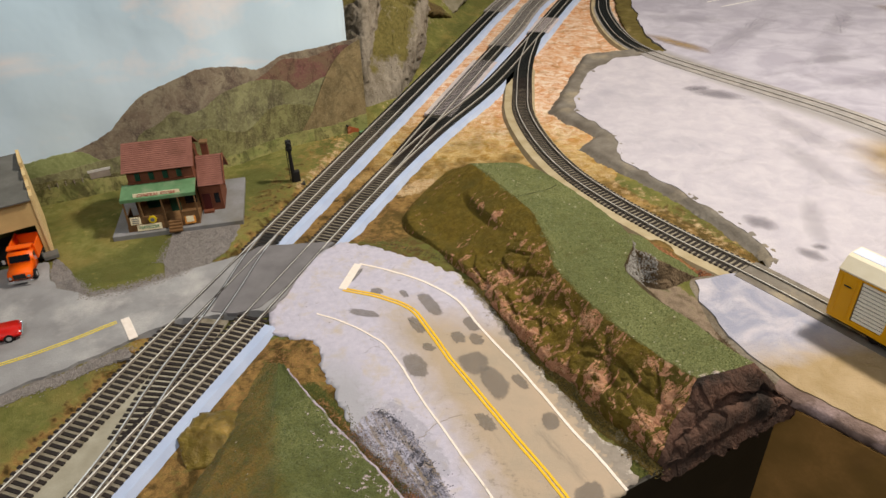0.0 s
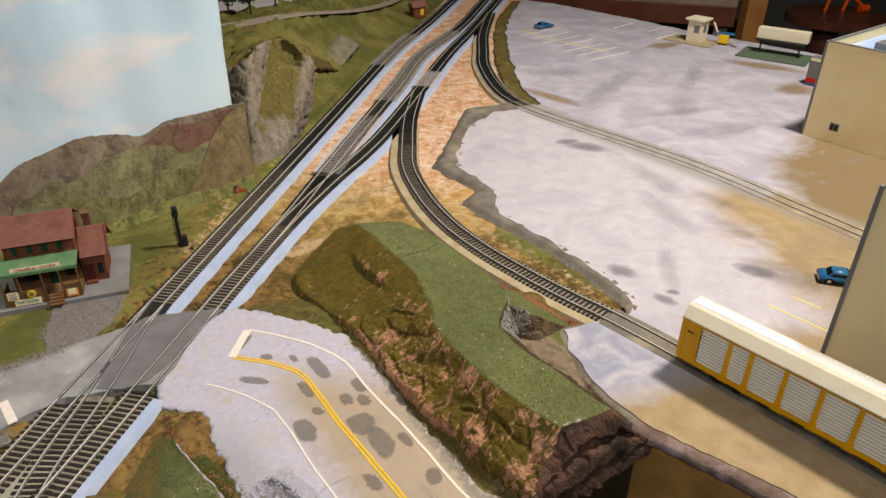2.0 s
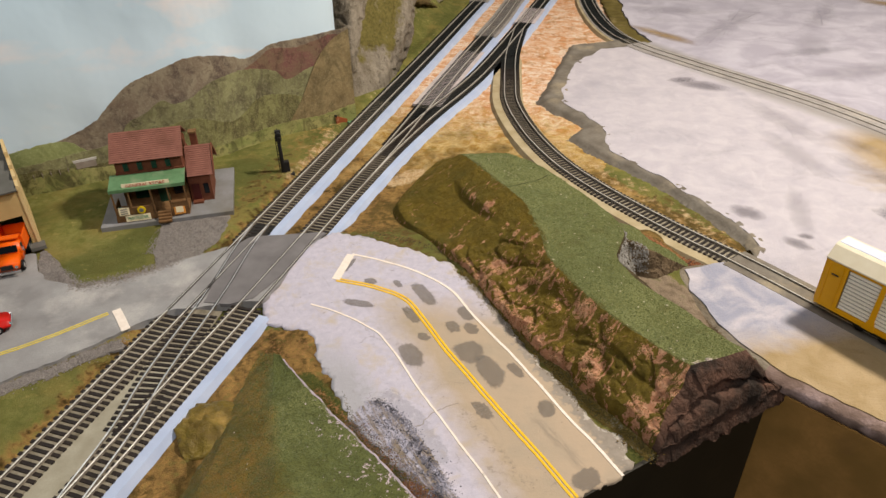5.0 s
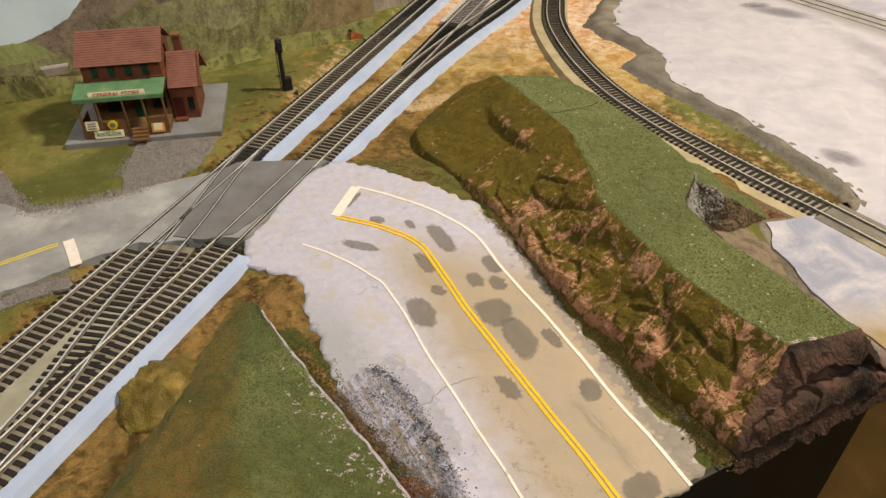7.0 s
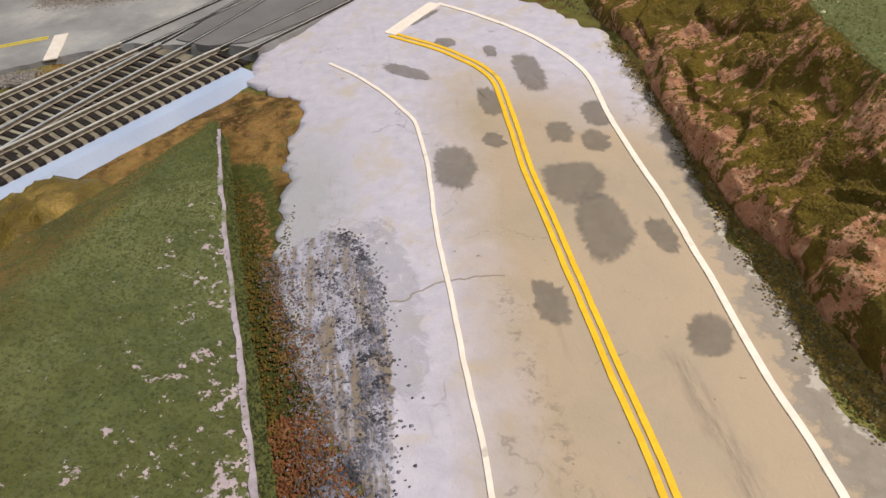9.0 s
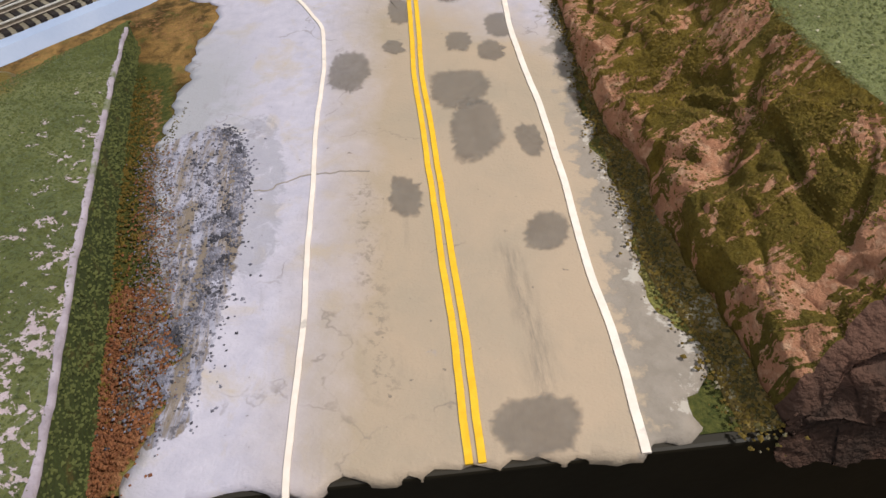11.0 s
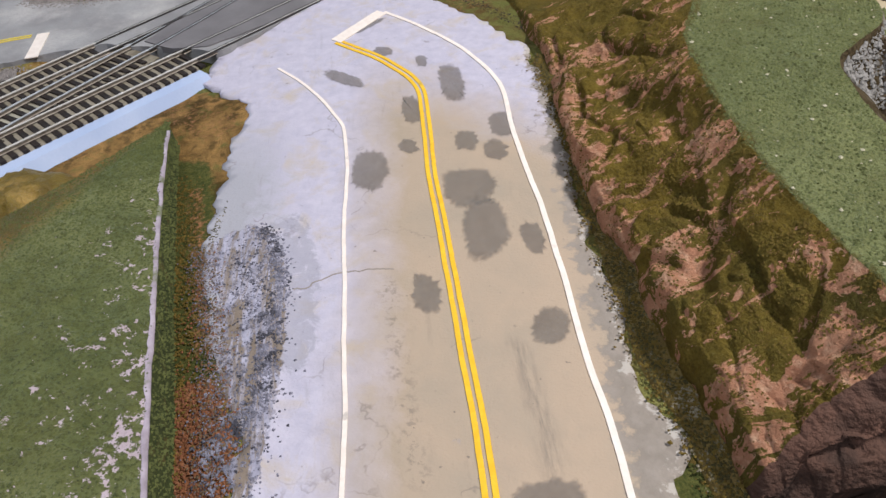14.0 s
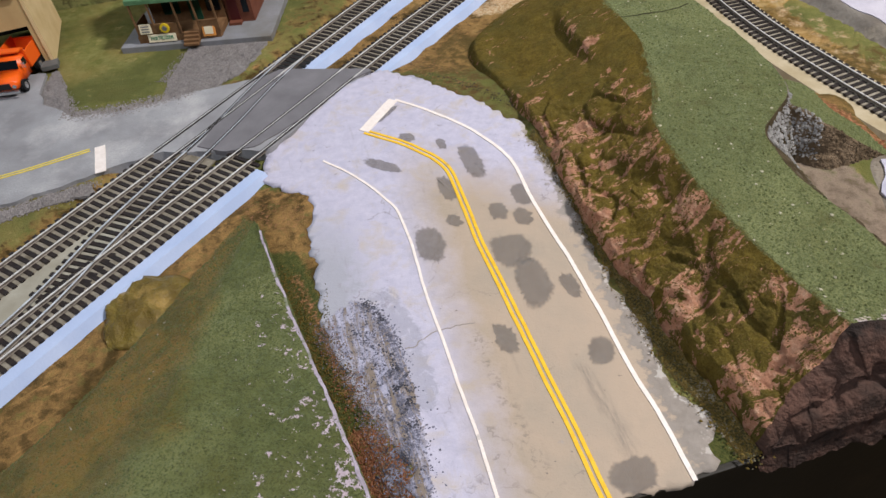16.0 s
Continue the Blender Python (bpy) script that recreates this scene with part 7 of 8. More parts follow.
def car(label, paint, m, length=0.052, width=0.021, group="cars on the layout"):
    ob = thing("car", label, "toy car", m, group)
    L, W = length, width
    low = [(-L / 2, 0.0035), (-L / 2 + 0.001, 0.0085), (-L * 0.3, 0.0098), (L * 0.16, 0.0095), (L / 2 - 0.003, 0.0082), (L / 2, 0.006), (L / 2, 0.0035)]
    bm = prism(low, -W / 2, W / 2, "y")
    bmesh.ops.bevel(bm, geom=list(bm.edges), offset=0.0009, segments=2, affect="EDGES")
    part("body", bm, paint, ob, smooth=True)
    cab = [(-L * 0.36, 0.0092), (-L * 0.25, 0.0143), (L * 0.03, 0.0148), (L * 0.17, 0.0092)]
    bm = prism(cab, -W * 0.41, W * 0.41, "y")
    bmesh.ops.bevel(bm, geom=list(bm.edges), offset=0.0007, segments=2, affect="EDGES")
    part("cabin", bm, paint, ob, smooth=True)
    glass = [(-L * 0.305, 0.0104), (-L * 0.235, 0.0134), (L * 0.015, 0.0138), (L * 0.11, 0.0104)]
    for s in (-1, 1):
        part("side_window", prism(glass, s * W * 0.408, s * (W * 0.408 + 0.0004), "y"), M_GLASS, ob)
    part("windscreen", prism([(L * 0.050, 0.0140), (L * 0.150, 0.0102), (L * 0.156, 0.0105), (L * 0.056, 0.0143)], -W * 0.36, W * 0.36, "y"), M_GLASS, ob)
    part("rear_window", prism([(-L * 0.262, 0.0138), (-L * 0.345, 0.0102), (-L * 0.351, 0.0105), (-L * 0.268, 0.0141)], -W * 0.36, W * 0.36, "y"), M_GLASS, ob)
    for x in (-L * 0.30, L * 0.30):
        for y in (-W / 2 + 0.0012, W / 2 - 0.0012):
            wheel(ob, x, y, 0.0040, 0.003)
    for x in (-L / 2 - 0.0002, L / 2 + 0.0002):
        part("bumper", box((0.0012, W * 0.92, 0.0014), (x, 0, 0.0040), 0.0003), M_CHROME, ob)
    for y in (-W * 0.36, W * 0.36):
        part("headlight", rod((L / 2 - 0.0008, y, 0.0066), (L / 2 + 0.0003, y, 0.0066), 0.0012, None, 10), M_CHROME, ob)
        part("tail_light", box((0.0006, 0.0025, 0.0012), (-L / 2 + 0.0001, y, 0.0062)), M_RED, ob)
    return ob


car("glossy red toy car parked on the grey road", M_RED, Matrix.Translation((-0.348, 0.612, -0.001)) @ Matrix.Rotation(radians(28), 4, "Z"))
car("small blue toy car parked on the plaster yard", M_BLUE, Matrix.Translation((0.578, 1.957, -0.002)) @ Matrix.Rotation(radians(22), 4, "Z"))
car("small blue toy car beside the cream shed", M_BLUE, Matrix.Translation((0.613, 0.735, -0.002)) @ Matrix.Rotation(radians(-25), 4, "Z"))

truck = thing("dump_truck", "bright orange toy dump truck backed into the garage door", "toy truck", Matrix.Translation((-0.372, 0.722, -0.001)) @ Matrix.Rotation(radians(-72), 4, "Z"))
part("chassis", box((0.062, 0.012, 0.004), (-0.004, 0, 0.004), 0.0005), M_BLACK, truck)
bm = prism([(0.012, 0.006), (0.012, 0.0155), (0.026, 0.0140), (0.0285, 0.0125), (0.0285, 0.006)], -0.0105, 0.0105, "y")
bmesh.ops.bevel(bm, geom=list(bm.edges), offset=0.0010, segments=2, affect="EDGES")
part("hood", bm, M_ORANGE, truck, smooth=True)
bm = prism([(-0.001, 0.006), (-0.001, 0.0235), (0.0085, 0.0240), (0.0125, 0.0150), (0.0125, 0.006)], -0.0115, 0.0115, "y")
bmesh.ops.bevel(bm, geom=list(bm.edges), offset=0.0010, segments=2, affect="EDGES")
part("cab", bm, M_ORANGE, truck, smooth=True)
part("windscreen", prism([(0.0092, 0.0225), (0.0120, 0.0165), (0.0128, 0.0168), (0.0100, 0.0229)], -0.0092, 0.0092, "y"), M_GLASS, truck)
for s in (-1, 1):
    part("side_window", box((0.006, 0.0005, 0.0055), (0.004, s * 0.0116, 0.0160), 0.0002), M_GLASS, truck)
    part("mirror", box((0.0008, 0.0030, 0.0045), (0.0115, s * 0.0140, 0.0165), 0.0003), M_CHROME, truck)
    part("headlight", rod((0.0280, s * 0.0082, 0.0095), (0.0290, s * 0.0082, 0.0095), 0.0016, None, 10), M_CHROME, truck)
    for x in (0.019, -0.016, -0.026):
        wheel(truck, x, s * 0.0105, 0.0050, 0.0036)
part("grille", box((0.0008, 0.0110, 0.0050), (0.0287, 0, 0.0075), 0.0002), M_BLACK, truck)
part("bumper", box((0.0022, 0.0220, 0.0026), (0.0300, 0, 0.0040), 0.0005), M_CHROME, truck)
for nm, size, at in (("tub_floor", (0.034, 0.024, 0.0015), (-0.0195, 0, 0.0095)), ("tub_side", (0.034, 0.0014, 0.014), (-0.0195, -0.0118, 0.010)), ("tub_side", (0.034, 0.0014, 0.014), (-0.0195, 0.0118, 0.010)), ("tub_front", (0.0014, 0.024, 0.017), (-0.0030, 0, 0.010)), ("tailgate", (0.0014, 0.024, 0.012), (-0.0360, 0, 0.010)), ("cab_shield", (0.0075, 0.022, 0.0014), (0.0005, 0, 0.0262))):
    part(nm, box(size, at, 0.0003), M_ORANGE, truck)
part("tub_lining", box((0.031, 0.0212, 0.0006), (-0.0195, 0, 0.0112)), M_RED, truck)

# ---------------------------------------------------------------- garage with the truck
garage = thing("garage", "tan garage with grey roof, stepped gable and open doorway", "model building", Matrix.Translation((-0.362, 0.750, -0.001)) @ Matrix.Rotation(radians(213.0), 4, "Z"))
M_GARAGE = mottled("tan_stucco", "C0A26E", "AF9160", 50, 700, 0.85, 0.2)
M_SHINGLE = mottled("grey_roof_felt", "6A6862", "585650", 50, 700, 0.9, 0.2)
# x runs away along the front, y towards the back (negative)
part("wall", box((0.0045, 0.002, 0.066), (0.00225, -0.001, 0)), M_GARAGE, garage, "tan front wall beside the doorway")
part("wall", box((0.074, 0.002, 0.030), (0.0415, -0.001, 0.036)), M_GARAGE, garage)
part("wall", box((0.030, 0.002, 0.036), (0.0635, -0.001, 0)), M_GARAGE, garage)
# black floor and back sheets stand in for the shade inside
part("doorway", box((0.040, 0.060, 0.0005), (0.0285, -0.033, 0.0006)), M_BLACK, garage)
part("indoor_shade_back", box((0.075, 0.002, 0.060), (0.040, -0.088, 0)), M_BLACK, garage)
gable = [(0.001, 0.0), (0.001, 0.068), (-0.014, 0.068), (-0.014, 0.072), (-0.032, 0.072), (-0.032, 0.077), (-0.052, 0.077), (-0.052, 0.083), (-0.090, 0.083), (-0.090, 0.0)]
part("stepped_gable", prism(gable, -0.003, 0.0), plain("cream_gable", "D8BE8C", 0.8, second="C8AC78"), garage, "cream stepped side wall")
part("roof", roof_slab(0.004, 0.064, -0.090, 0.078, 0.0, 0.080, -0.0015), M_SHINGLE, garage, "sloping grey felt roof")
part("roof_vent", rod((0.028, -0.055, 0.070), (0.028, -0.055, 0.088), 0.0055, None, 14), M_BLACK, garage, "black roof vent with green cap")
part("vent_cap", rod((0.028, -0.055, 0.088), (0.028, -0.055, 0.093), 0.0075, None, 14, 0.002), M_GREEN_DARK, garage)
part("step", box((0.014, 0.012, 0.004), (0.001, 0.006, 0), 0.0004), M_SHINGLE, garage)

# ---------------------------------------------------------------- autorack wagon
wagon = thing("autorack_wagon", "yellow autorack wagon with pale slatted sides and cream roof", "railway wagon", Matrix.Translation((0.365, 0.619, 0.0)) @ Matrix.Rotation(math.atan2(-0.828, 0.56), 4, "Z"))
# x along the wagon, y to its far side
LEN, WID, Z0, Z1 = 0.318, 0.034, 0.0115, 0.0555
part("floor", box((LEN, WID - 0.002, 0.003), (LEN / 2, WID / 2, Z0)), M_YCAR, wagon)
part("inside", box((LEN - 0.006, WID - 0.005, Z1 - Z0 - 0.004), (LEN / 2, WID / 2, Z0 + 0.003)), plain("inner_grey", "827B6E", 0.8), wagon, "grey inner side sheets")
for y in (0.0006, WID - 0.0006):
    part("side_sill", box((LEN, 0.0016, 0.0045), (LEN / 2, y, Z0 - 0.001), 0.0003), M_YCAR, wagon)
    part("top_rail", box((LEN, 0.0016, 0.0026), (LEN / 2, y, Z1 - 0.0026), 0.0003), M_YCAR, wagon)
    part("end_panel", box((0.0185, 0.0018, Z1 - Z0), (0.00925, y, Z0), 0.0003), M_YCAR, wagon, "plain yellow end panel")
    part("end_panel", box((0.0185, 0.0018, Z1 - Z0), (LEN - 0.00925, y, Z0), 0.0003), M_YCAR, wagon)
for x in (0.0035, 0.0150):
    part("panel_rib", box((0.0011, 0.0008, Z1 - Z0 - 0.006), (x, -0.0006, Z0 + 0.003), 0.0002), M_YCAR, wagon, "raised yellow rib")
part("panel_mark", box((0.0052, 0.0003, 0.0012), (0.0092, -0.00045, Z1 - 0.0125)), M_BLACK, wagon, "small dark bar of lettering")
POSTS = [0.0470, 0.0665] + [0.0965 + 0.0296 * k for k in range(5)] + [0.2515, 0.2710]
for x in POSTS:
    for y in (0.0, WID):
        part("post", prism([(x - 0.0050, Z0 - 0.001), (x + 0.0050, Z0 - 0.001), (x + 0.0022, Z0 + 0.009), (x + 0.0018, Z1 - 0.001), (x - 0.0018, Z1 - 0.001), (x - 0.0022, Z0 + 0.009)], y - 0.0008, y + 0.0008, "y"), M_YCAR, wagon, "flared yellow post")
slat_me = {}
edges = [0.0185] + POSTS + [LEN - 0.0185]
for x0, x1 in zip(edges[:-1], edges[1:]):
    w = round(x1 - x0 - 0.002, 4)
    if w not in slat_me:
        bm = box((w, 0.0011, 0.0024), (0, 0, 0), 0.0003)
        slat_me[w] = bpy.data.meshes.new("slat")
        bm.to_mesh(slat_me[w])
        bm.free()
        slat_me[w].materials.append(M_LIGHT_GREY)
    for k in range(11):
        part_data("slat", slat_me[w], wagon, Matrix.Translation(((x0 + x1) / 2, 0.0009, Z0 + 0.0042 + k * 0.0034)))
roof_line = [(-0.0012, Z1), (WID + 0.0012, Z1), (WID + 0.0012, Z1 + 0.0012), (WID - 0.007, Z1 + 0.0100), (WID - 0.010, Z1 + 0.0112), (0.010, Z1 + 0.0112), (0.007, Z1 + 0.0100), (-0.0012, Z1 + 0.0012)]
part("roof", prism(roof_line, -0.001, LEN + 0.001), M_CREAM_ROOF, wagon, "cream ribbed roof")
# pale blue strip on the cream roof paints the lamp's reflection
part("roof_sheen", box((LEN, WID - 0.022, 0.0006), (LEN / 2, WID / 2, Z1 + 0.0110), 0.0001), plain("roof_sheen_blue", "D2D8E6", 0.35, second="C6CCDC", scale=30), wagon, "glossy roof centre with the pale blue reflection in its colour")
rib = bmesh.new()
prof = [(y, z + (0.0005 if z > Z1 + 0.001 else 0)) for y, z in roof_line]
for k in range(70):
    b = prism(prof, 0.095 + k * 0.0031, 0.0966 + k * 0.0031)
    me = bpy.data.meshes.new("tmp")
    b.to_mesh(me)
    b.free()
    rib.from_mesh(me)
    bpy.data.meshes.remove(me)
tagged(part("roof_rib", rib, M_CREAM_ROOF, wagon), kind="stuff")
for y in (0.009, 0.025):
    part("end_door", box((0.0016, 0.0155, Z1 - Z0 - 0.002), (-0.0006, y, Z0 + 0.001), 0.0003), M_YCAR, wagon, "yellow end door leaf")
part("grab_iron", rod((0.008, -0.0014, 0.044), (0.013, -0.0014, 0.044), 0.0004, None, 6), M_BLACK, wagon)
for cx in (0.048, LEN - 0.048):
    bogie = part("bogie", box((0.030, 0.021, 0.004), (cx, WID / 2, 0.0058), 0.0006), M_BLACK, wagon, "black bogie")
    for dx in (-0.010, 0.010):
        for dy in (-0.0085, 0.0085):
            part("wheel", rod((cx + dx, WID / 2 + dy - 0.0012, 0.0054), (cx + dx, WID / 2 + dy + 0.0012, 0.0054), 0.0052, None, 18), M_BLACK, bogie)
    for dy in (-0.0115, 0.0115):
        part("side_frame", box((0.030, 0.0016, 0.0035), (cx, WID / 2 + dy, 0.0045), 0.0005), M_BLACK, bogie)
for k in range(6):
    part("underframe_box", box((0.012, 0.004, 0.0035), (0.085 + k * 0.03, 0.004, 0.0072), 0.0004), M_BLACK, wagon)


# ---------------------------------------------------------------- cream sheds
def shed(label, at, angle, height, length, depth, vents, group="cream sheds"):
    ob = thing("shed", label, "model building", Matrix.Translation(at) @ Matrix.Rotation(angle, 4, "Z"), group)
    part("wall", box((length, 0.003, height), (length / 2, 0.0015, 0)), M_CREAM, ob, "cream card front wall")
    part("wall", box((0.003, depth, height), (0.0015, depth / 2 + 0.003, 0)), M_CREAM, ob)
    part("wall", box((0.003, depth, height), (length - 0.0015, depth / 2 + 0.003, 0)), M_CREAM, ob)
    part("wall", box((length, 0.003, height), (length / 2, depth + 0.0045, 0)), M_CREAM, ob)
    part("corner_post", box((0.0035, 0.0045, height + 0.001), (-0.0015, 0.0005, 0), 0.0004), M_GREY, ob, "grey corner strip")
    part("corner_post", box((0.006, 0.0045, height + 0.001), (length, 0.0005, 0), 0.0004), M_GREY, ob)
    for x, y, w, d in ((length / 2, 0.0015, length, 0.0045), (length / 2, depth + 0.0045, length, 0.0045), (0.0015, depth / 2, 0.0045, depth), (length - 0.0015, depth / 2, 0.0045, depth)):
        part("parapet_cap", box((w, d, 0.0016), (x, y, height), 0.0003), M_GREY, ob, "grey parapet cap")
    # the roof's blue is reflected light put into its base colour
    part("roof", box((length - 0.004, depth, 0.002), (length / 2, depth / 2 + 0.0015, height - 0.018)), plain("roof_reflection_blue", "98B4E2", 0.3, second="B0C6EA", scale=20), ob, "glossy flat roof with bluish reflected light in its colour")
    part("roof_hatch", box((0.05, 0.03, 0.014), (length * 0.45, depth * 0.35, height - 0.016), 0.001), M_GREY, ob)
    for x, z in vents:
        v = part("vent", box((0.0145, 0.0012, 0.0125), (x, -0.0004, z), 0.0003), M_GREY, ob, "small dark louvred vent")
        for dx in (-0.0034, 0.0034):
            part("louvre", box((0.0050, 0.0008, 0.0095), (x + dx, -0.0012, z + 0.0015)), M_BLACK, v)
    return ob


shed("large cream card shed with grey corner strips", (0.826, 1.167, -0.002), math.atan2(-0.123, 0.072), 0.155, 0.152, 0.22, [(0.046, 0.020)])
shed("tall cream card shed close behind the wagon", (0.488, 0.5856, -0.002), math.atan2(-0.828, 0.56), 0.196, 0.36, 0.16, [(0.038, 0.014), (0.062, 0.012), (0.13, 0.012)])

# ---------------------------------------------------------------- far yard
booth = thing("booth", "small cream booth with overhanging flat roof", "model building", Matrix.Translation((0.905, 1.782, -0.002)) @ Matrix.Rotation(radians(-52), 4, "Z"))
part("pad", box((0.118, 0.070, 0.003), (0, 0, 0), 0.0006), M_BED_TAN, booth, "tan base pad")
part("wall", box((0.036, 0.034, 0.050), (0.010, 0.0, 0.003), 0.0006), M_CREAM_ROOF, booth, "cream walls")
part("roof", box((0.048, 0.046, 0.005), (0.010, 0.0, 0.053), 0.001), M_CREAM_ROOF, booth)
part("window", box((0.013, 0.001, 0.016), (0.016, -0.0173, 0.026)), M_GREY, booth)
part("window", box((0.001, 0.013, 0.016), (0.0283, 0.0, 0.026)), M_GREY, booth)

loader = thing("toy_machine", "small yellow and blue toy machine with a raised white arm", "toy machine", Matrix.Translation((0.966, 1.742, -0.002)) @ Matrix.Rotation(radians(-40), 4, "Z"))
part("body", box((0.022, 0.014, 0.020), (0, 0, 0.004), 0.002), plain("toy_yellow", "E0B81E", 0.4), loader)
part("deck", box((0.040, 0.014, 0.004), (0.002, 0.004, 0.024), 0.001), M_BLUE, loader)
part("arm", rod((-0.012, 0, 0.018), (-0.030, 0.0, 0.050), 0.0022, None, 8), M_SIGN, loader)
for dx in (-0.018, 0.020):
    part("outrigger", rod((dx * 0.4, 0, 0.006), (dx * 1.7, -0.010, 0.001), 0.0018, None, 8), M_GREY, loader)

M_PAD = mottled("green_felt_pad", "5E6E56", "52624C", 40, 500, 0.95, 0.3)
canopy = thing("station_canopy", "long cream canopy on thin posts over a green pad", "model building", Matrix.Translation((1.045, 1.632, -0.002)) @ Matrix.Rotation(radians(-43), 4, "Z"))
part("pad", box((0.150, 0.095, 0.003), (-0.005, -0.010, 0), 0.0006), M_PAD, canopy, "green felt pad")
part("fascia", box((0.110, 0.022, 0.024), (0, 0.012, 0.034), 0.001), M_CREAM_ROOF, canopy, "cream canopy box")
part("soffit", box((0.106, 0.036, 0.005), (0, 0.008, 0.0295), 0.0005), M_BLACK, canopy)
for x in (-0.042, 0.042):
    part("post", rod((x, -0.004, 0.002), (x, 0.0, 0.030), 0.0018, None, 8), M_BLACK, canopy)
machine = thing("vending_machine", "grey drinks machine with a red and blue lower panel", "vending machine", Matrix.Translation((1.000, 1.420, -0.002)) @ Matrix.Rotation(radians(-60), 4, "Z"))
part("cabinet", box((0.026, 0.022, 0.056), (0, 0, 0), 0.001), M_GREY, machine)
part("top_panel", box((0.024, 0.0006, 0.006), (0, -0.0112, 0.049)), M_SIGN, machine)
part("lower_panel", box((0.024, 0.0006, 0.010), (0, -0.0112, 0.006)), M_RED, machine)
part("lower_panel", box((0.024, 0.0006, 0.004), (0, -0.0112, 0.002)), M_BLUE, machine)


# ---------------------------------------------------------------- trees and far bits
def tree(label, at, height, seed):
    rnd = random.Random(seed)
    ob = thing("tree", label, "model tree", Matrix.Translation(at), "trees on the far slope")
    bm = rod((0, 0, -0.008), (0.001, 0, height * 0.55), height * 0.035, None, 8, height * 0.018)
    places = []
    for k in range(9):
        a, z = rnd.uniform(0, 6.28), height * rnd.uniform(0.22, 0.5)
        tip = (math.cos(a) * height * rnd.uniform(0.18, 0.32), math.sin(a) * height * rnd.uniform(0.18, 0.32), z + height * rnd.uniform(0.06, 0.38))
        rod((0, 0, z * 0.85), tip, height * 0.014, bm, 5, height * 0.005)
        for j in range(90):
            places.append([tip[i] + rnd.gauss(0, height * (0.075, 0.075, 0.06)[i]) for i in range(3)])
    part("trunk", bm, M_TIE, ob)
    scatter("crown", places, height * 0.025, height * 0.055, mottled("dark_foliage", "3E5A2E", "2A4020", 200, 900, 0.95, 0.3), ob, 0.8, seed)
    return ob


for k, (x, y, h) in enumerate(((-0.183, 1.735, 0.070), (-0.138, 1.747, 0.066), (-0.089, 1.800, 0.072), (-0.215, 1.71, 0.06))):
    tree("dark green bushy model tree", (x, y, float(ground_height(np.array([x]), np.array([y]))[0]) - 0.001), h, 20 + k)

far_road = part("far_road", ribbon(smooth_line([(-0.30, 1.55, 0), (-0.135, 1.643, 0), (-0.038, 1.738, 0), (0.085, 1.943, 0), (0.20, 2.20, 0), (0.25, 2.38, 0)], 0.02), [(-0.016, 0.0006), (0.016, 0.0006), (0.016, -0.004), (-0.016, -0.004)], lambda x, y: float(ground_height(np.array([x]), np.array([y]))[0]) + 0.003), mottled("dusty_track", "A89C8C", "948878", 40, 400, 0.9, 0.3))
tagged(far_road, "narrow grey-brown road along the far slope", "road", kind="structure")
hut = thing("hut", "tiny red hut with a yellow trim near the far track", "model building", Matrix.Translation((0.262, 2.14, 0.012)) @ Matrix.Rotation(0.5, 4, "Z"))
part("wall", box((0.040, 0.026, 0.030), (0, 0, -0.02), 0.001), M_RED_WALL, hut)
part("roof", prism([(-0.018, 0.010), (0.018, 0.010), (0, 0.024)], -0.024, 0.024), M_RED_ROOF, hut)
part("door", box((0.010, 0.001, 0.016), (0.006, -0.0135, -0.012)), M_YELLOW, hut)

scrap = thing("sheet_scrap", "rusty orange card scrap with a dark edge beside the track", "scrap sheet", Matrix.Translation((-0.0905, 1.066, -0.0085)) @ Matrix.Rotation(radians(-52), 4, "Z"))
part("card", prism([(-0.014, 0.0), (0.014, 0.0), (0.014, 0.0015), (-0.014, 0.015)], -0.016, 0.014), mottled("rust_card", "A0572E", "8A4826", 90, 600, 0.8, 0.3, c="C9A27E", c_at=(0.58, 0.7)), scrap)
part("edge_strip", box((0.032, 0.0022, 0.0022), (-0.001, -0.0140, 0.0142), 0.0003), M_BLACK, scrap, "black edge strip")
part("green_tab", box((0.006, 0.008, 0.003), (0.017, 0.006, 0.0), 0.0006), M_GREEN, scrap, "green card tab")

# ---------------------------------------------------------------- what stands in the room behind
white_table = thing("side_table", "side table under a white cloth behind the layout", "table", Matrix.Translation((-0.22, 2.26, 0)) @ Matrix.Rotation(radians(24), 4, "Z"))
part("cloth", box((0.62, 0.30, 0.10), (-0.06, 0.0, -0.10), 0.006), plain("white_cloth", "E6E4E0", 0.9, second="DAD8D4", scale=12), white_table, "white cloth cover")
for x in (-0.33, 0.21):
    for y in (-0.11, 0.11):
        part("leg", box((0.035, 0.035, 0.86), (x, y, -0.95), 0.002), mottled("table_leg_wood", "6A5648", "54443A", 6, 90, 0.6, 0.2) if x < 0 and y < 0 else bpy.data.materials["table_leg_wood"], white_table)
M_PLANK = mottled("brown_plank", "94806E", "7A6858", 6, 90, 0.6, 0.2)
M_TIMBER = mottled("pine_timber", "A8763E", "8F6030", 12, 160, 0.6, 0.2)
M_DARKWOOD = mottled("dark_table_wood", "6E4230", "522E22", 8, 120, 0.35, 0.1)
bench = thing("workbench", "brown plank workbench standing behind the layout", "workbench", Matrix.Translation((0.80, 2.42, 0)) @ Matrix.Rotation(radians(-24), 4, "Z"))
part("top", box((0.75, 0.30, 0.035), (0.12, 0.16, -0.02), 0.003), M_PLANK, bench)
part("rail", box((0.75, 0.02, 0.06), (0.12, 0.02, -0.08), 0.002), M_DARKWOOD, bench)
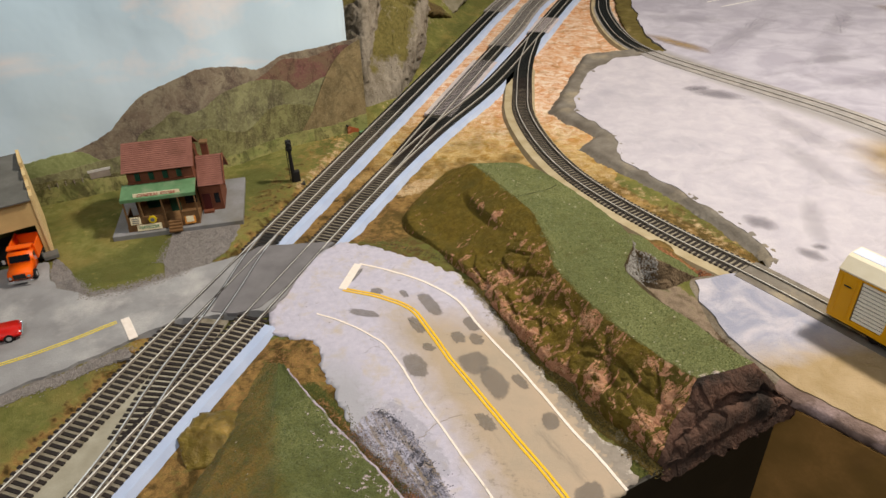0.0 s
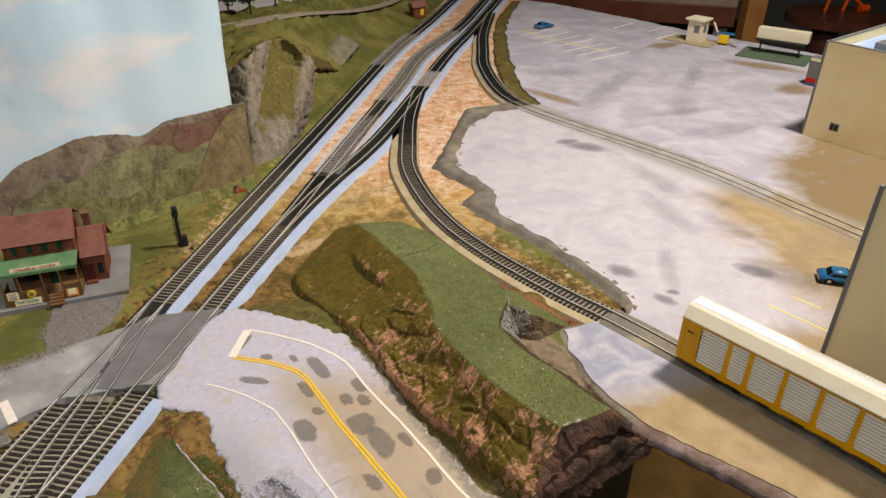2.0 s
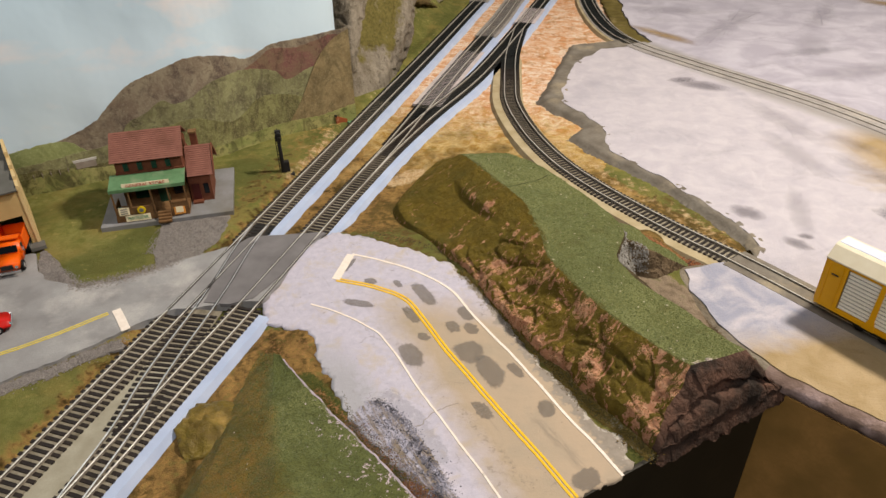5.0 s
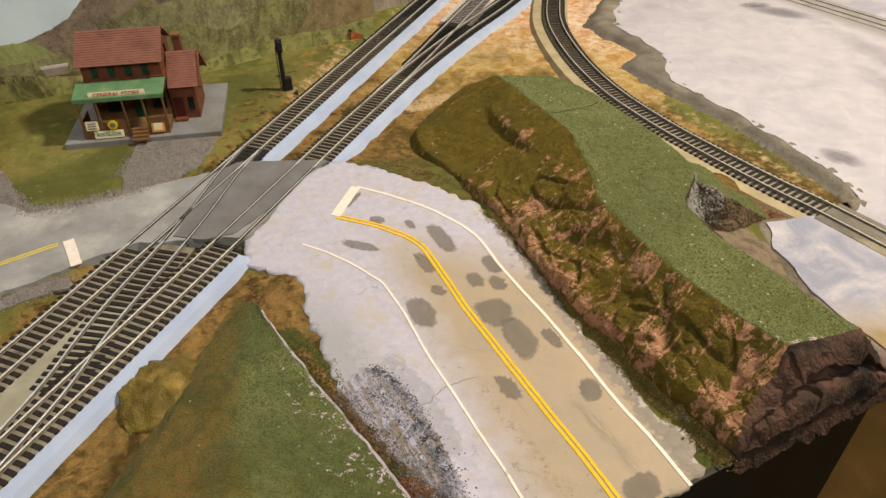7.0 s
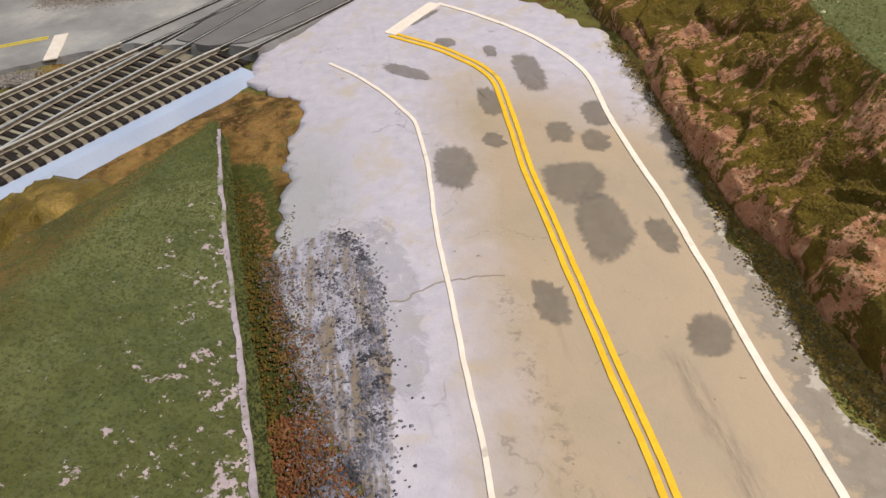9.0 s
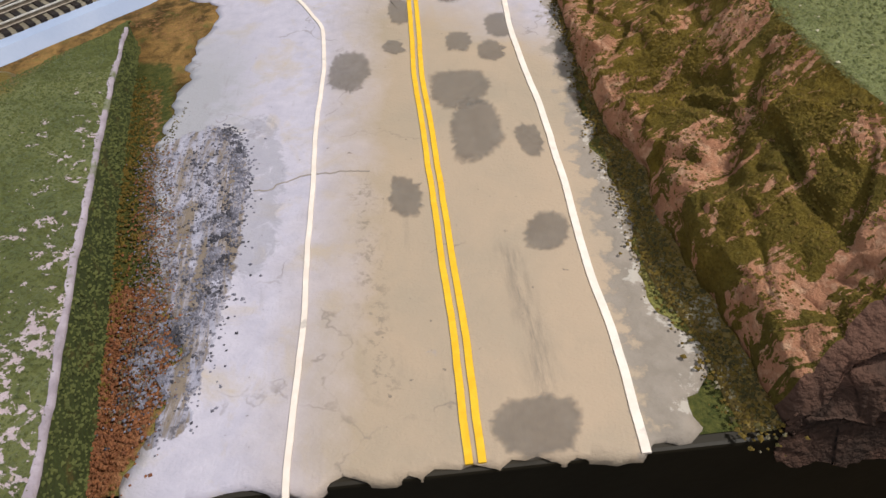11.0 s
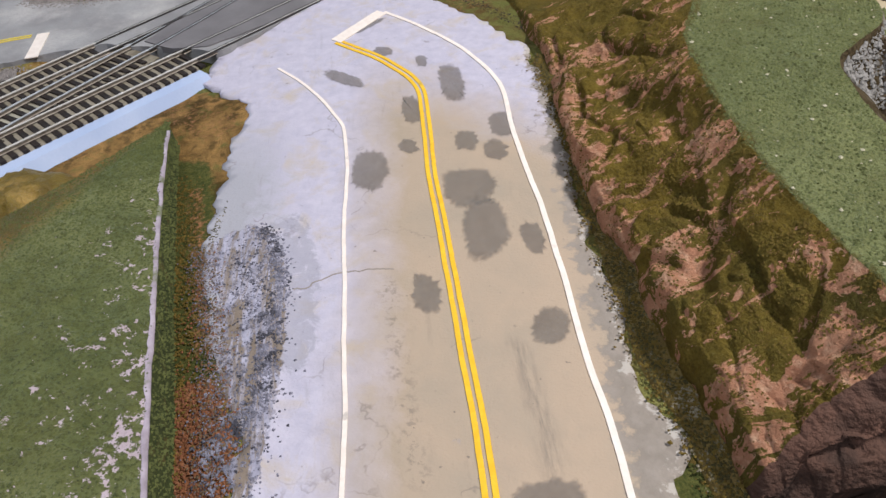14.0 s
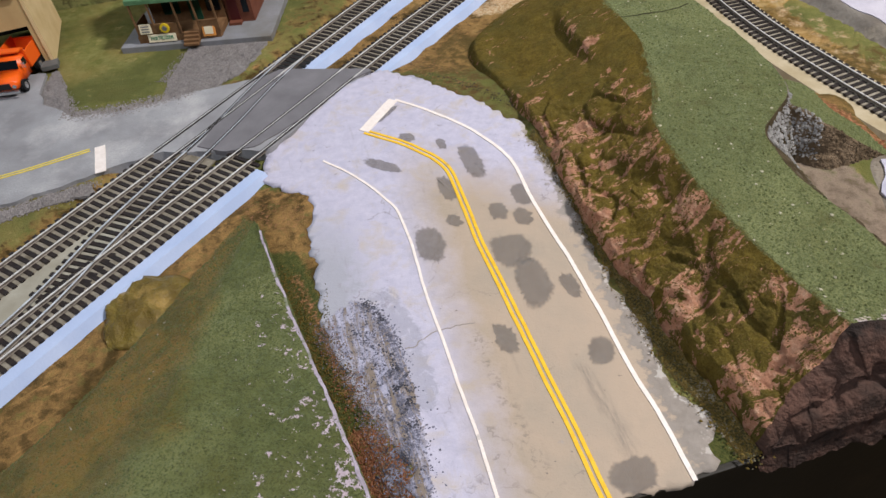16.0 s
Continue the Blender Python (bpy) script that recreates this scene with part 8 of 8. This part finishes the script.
for x in (-0.22, 0.12, 0.46):
    part("leg", box((0.04, 0.04, 0.90), (x, 0.05, -0.95), 0.002), M_PLANK, bench)
post = part("timber_post", box((0.062, 0.045, 2.6), (1.305, 2.22, -0.95), 0.003), M_TIMBER)
tagged(post, "upright pine timber post behind the layout", "post")
rt = thing("round_table", "dark wooden round pedestal table behind the layout", "table", Matrix.Translation((1.83, 2.56, -0.985)))
part("tabletop", rod((0, 0, 0.835), (0, 0, 0.865), 0.17, None, 40), M_DARKWOOD, rt)
part("pedestal", rod((-0.06, -0.05, 0.0), (-0.06, -0.05, 0.84), 0.055, None, 20, 0.045), M_DARKWOOD, rt)
part("foot", rod((0, 0, 0), (0, 0, 0.03), 0.14, None, 24), M_DARKWOOD, rt)
toy = thing("toy_stand", "orange plastic toy frame on the round table", "toy", Matrix.Translation((1.86, 2.60, -0.120)))
for a, b in (((-0.05, 0, 0), (-0.03, 0, 0.12)), ((0.02, 0, 0), (0.05, 0.0, 0.12)), ((-0.03, 0, 0.12), (0.05, 0, 0.12)), ((0.03, -0.01, 0.06), (0.09, -0.02, 0.012))):
    part("strut", rod(a, b, 0.006, None, 10), M_ORANGE, toy)
part("nozzle", rod((0.07, -0.02, 0.012), (0.105, -0.02, 0.012), 0.013, None, 12), M_ORANGE, toy)
bin_ = thing("storage_bin", "dark blue-grey plastic barrel on the room floor", "storage bin", Matrix.Translation((1.27, 2.55, -0.95)))
part("barrel", rod((0, 0, 0), (0, 0, 0.80), 0.15, None, 28, 0.16), plain("navy_plastic", "3A5464", 0.3, second="304654", scale=8), bin_)
part("lid", rod((0, 0, 0.80), (0, 0, 0.825), 0.168, None, 28), plain("dark_lid", "2E3236", 0.5), bin_)
cord = bmesh.new()
for a, b in (((1.36, 2.6, 0.15), (1.40, 2.58, -0.05)), ((1.40, 2.58, -0.05), (1.45, 2.56, -0.16)), ((1.45, 2.56, -0.16), (1.50, 2.55, -0.18))):
    rod(a, b, 0.006, cord, 8)
tagged(part("cable", cord, M_BLACK), "black cable hanging behind the table", "cable")
sack = thing("cloth_bundle", "pale cloth bundle beside the round table", "cloth", Matrix.Translation((1.78, 2.22, -0.32)))
bm = bmesh.new()
bmesh.ops.create_icosphere(bm, subdivisions=3, radius=0.06)
for v in bm.verts:
    v.co *= 1 + 0.25 * noise.noise(v.co * 30)
part("cloth", bm, M_SIGN, sack, smooth=True)
shelf = part("storage_box", box((0.22, 0.18, 0.60), (1.78, 2.24, -0.95), 0.004), M_PLANK)
tagged(shelf, "brown cardboard box under the cloth bundle", "box")
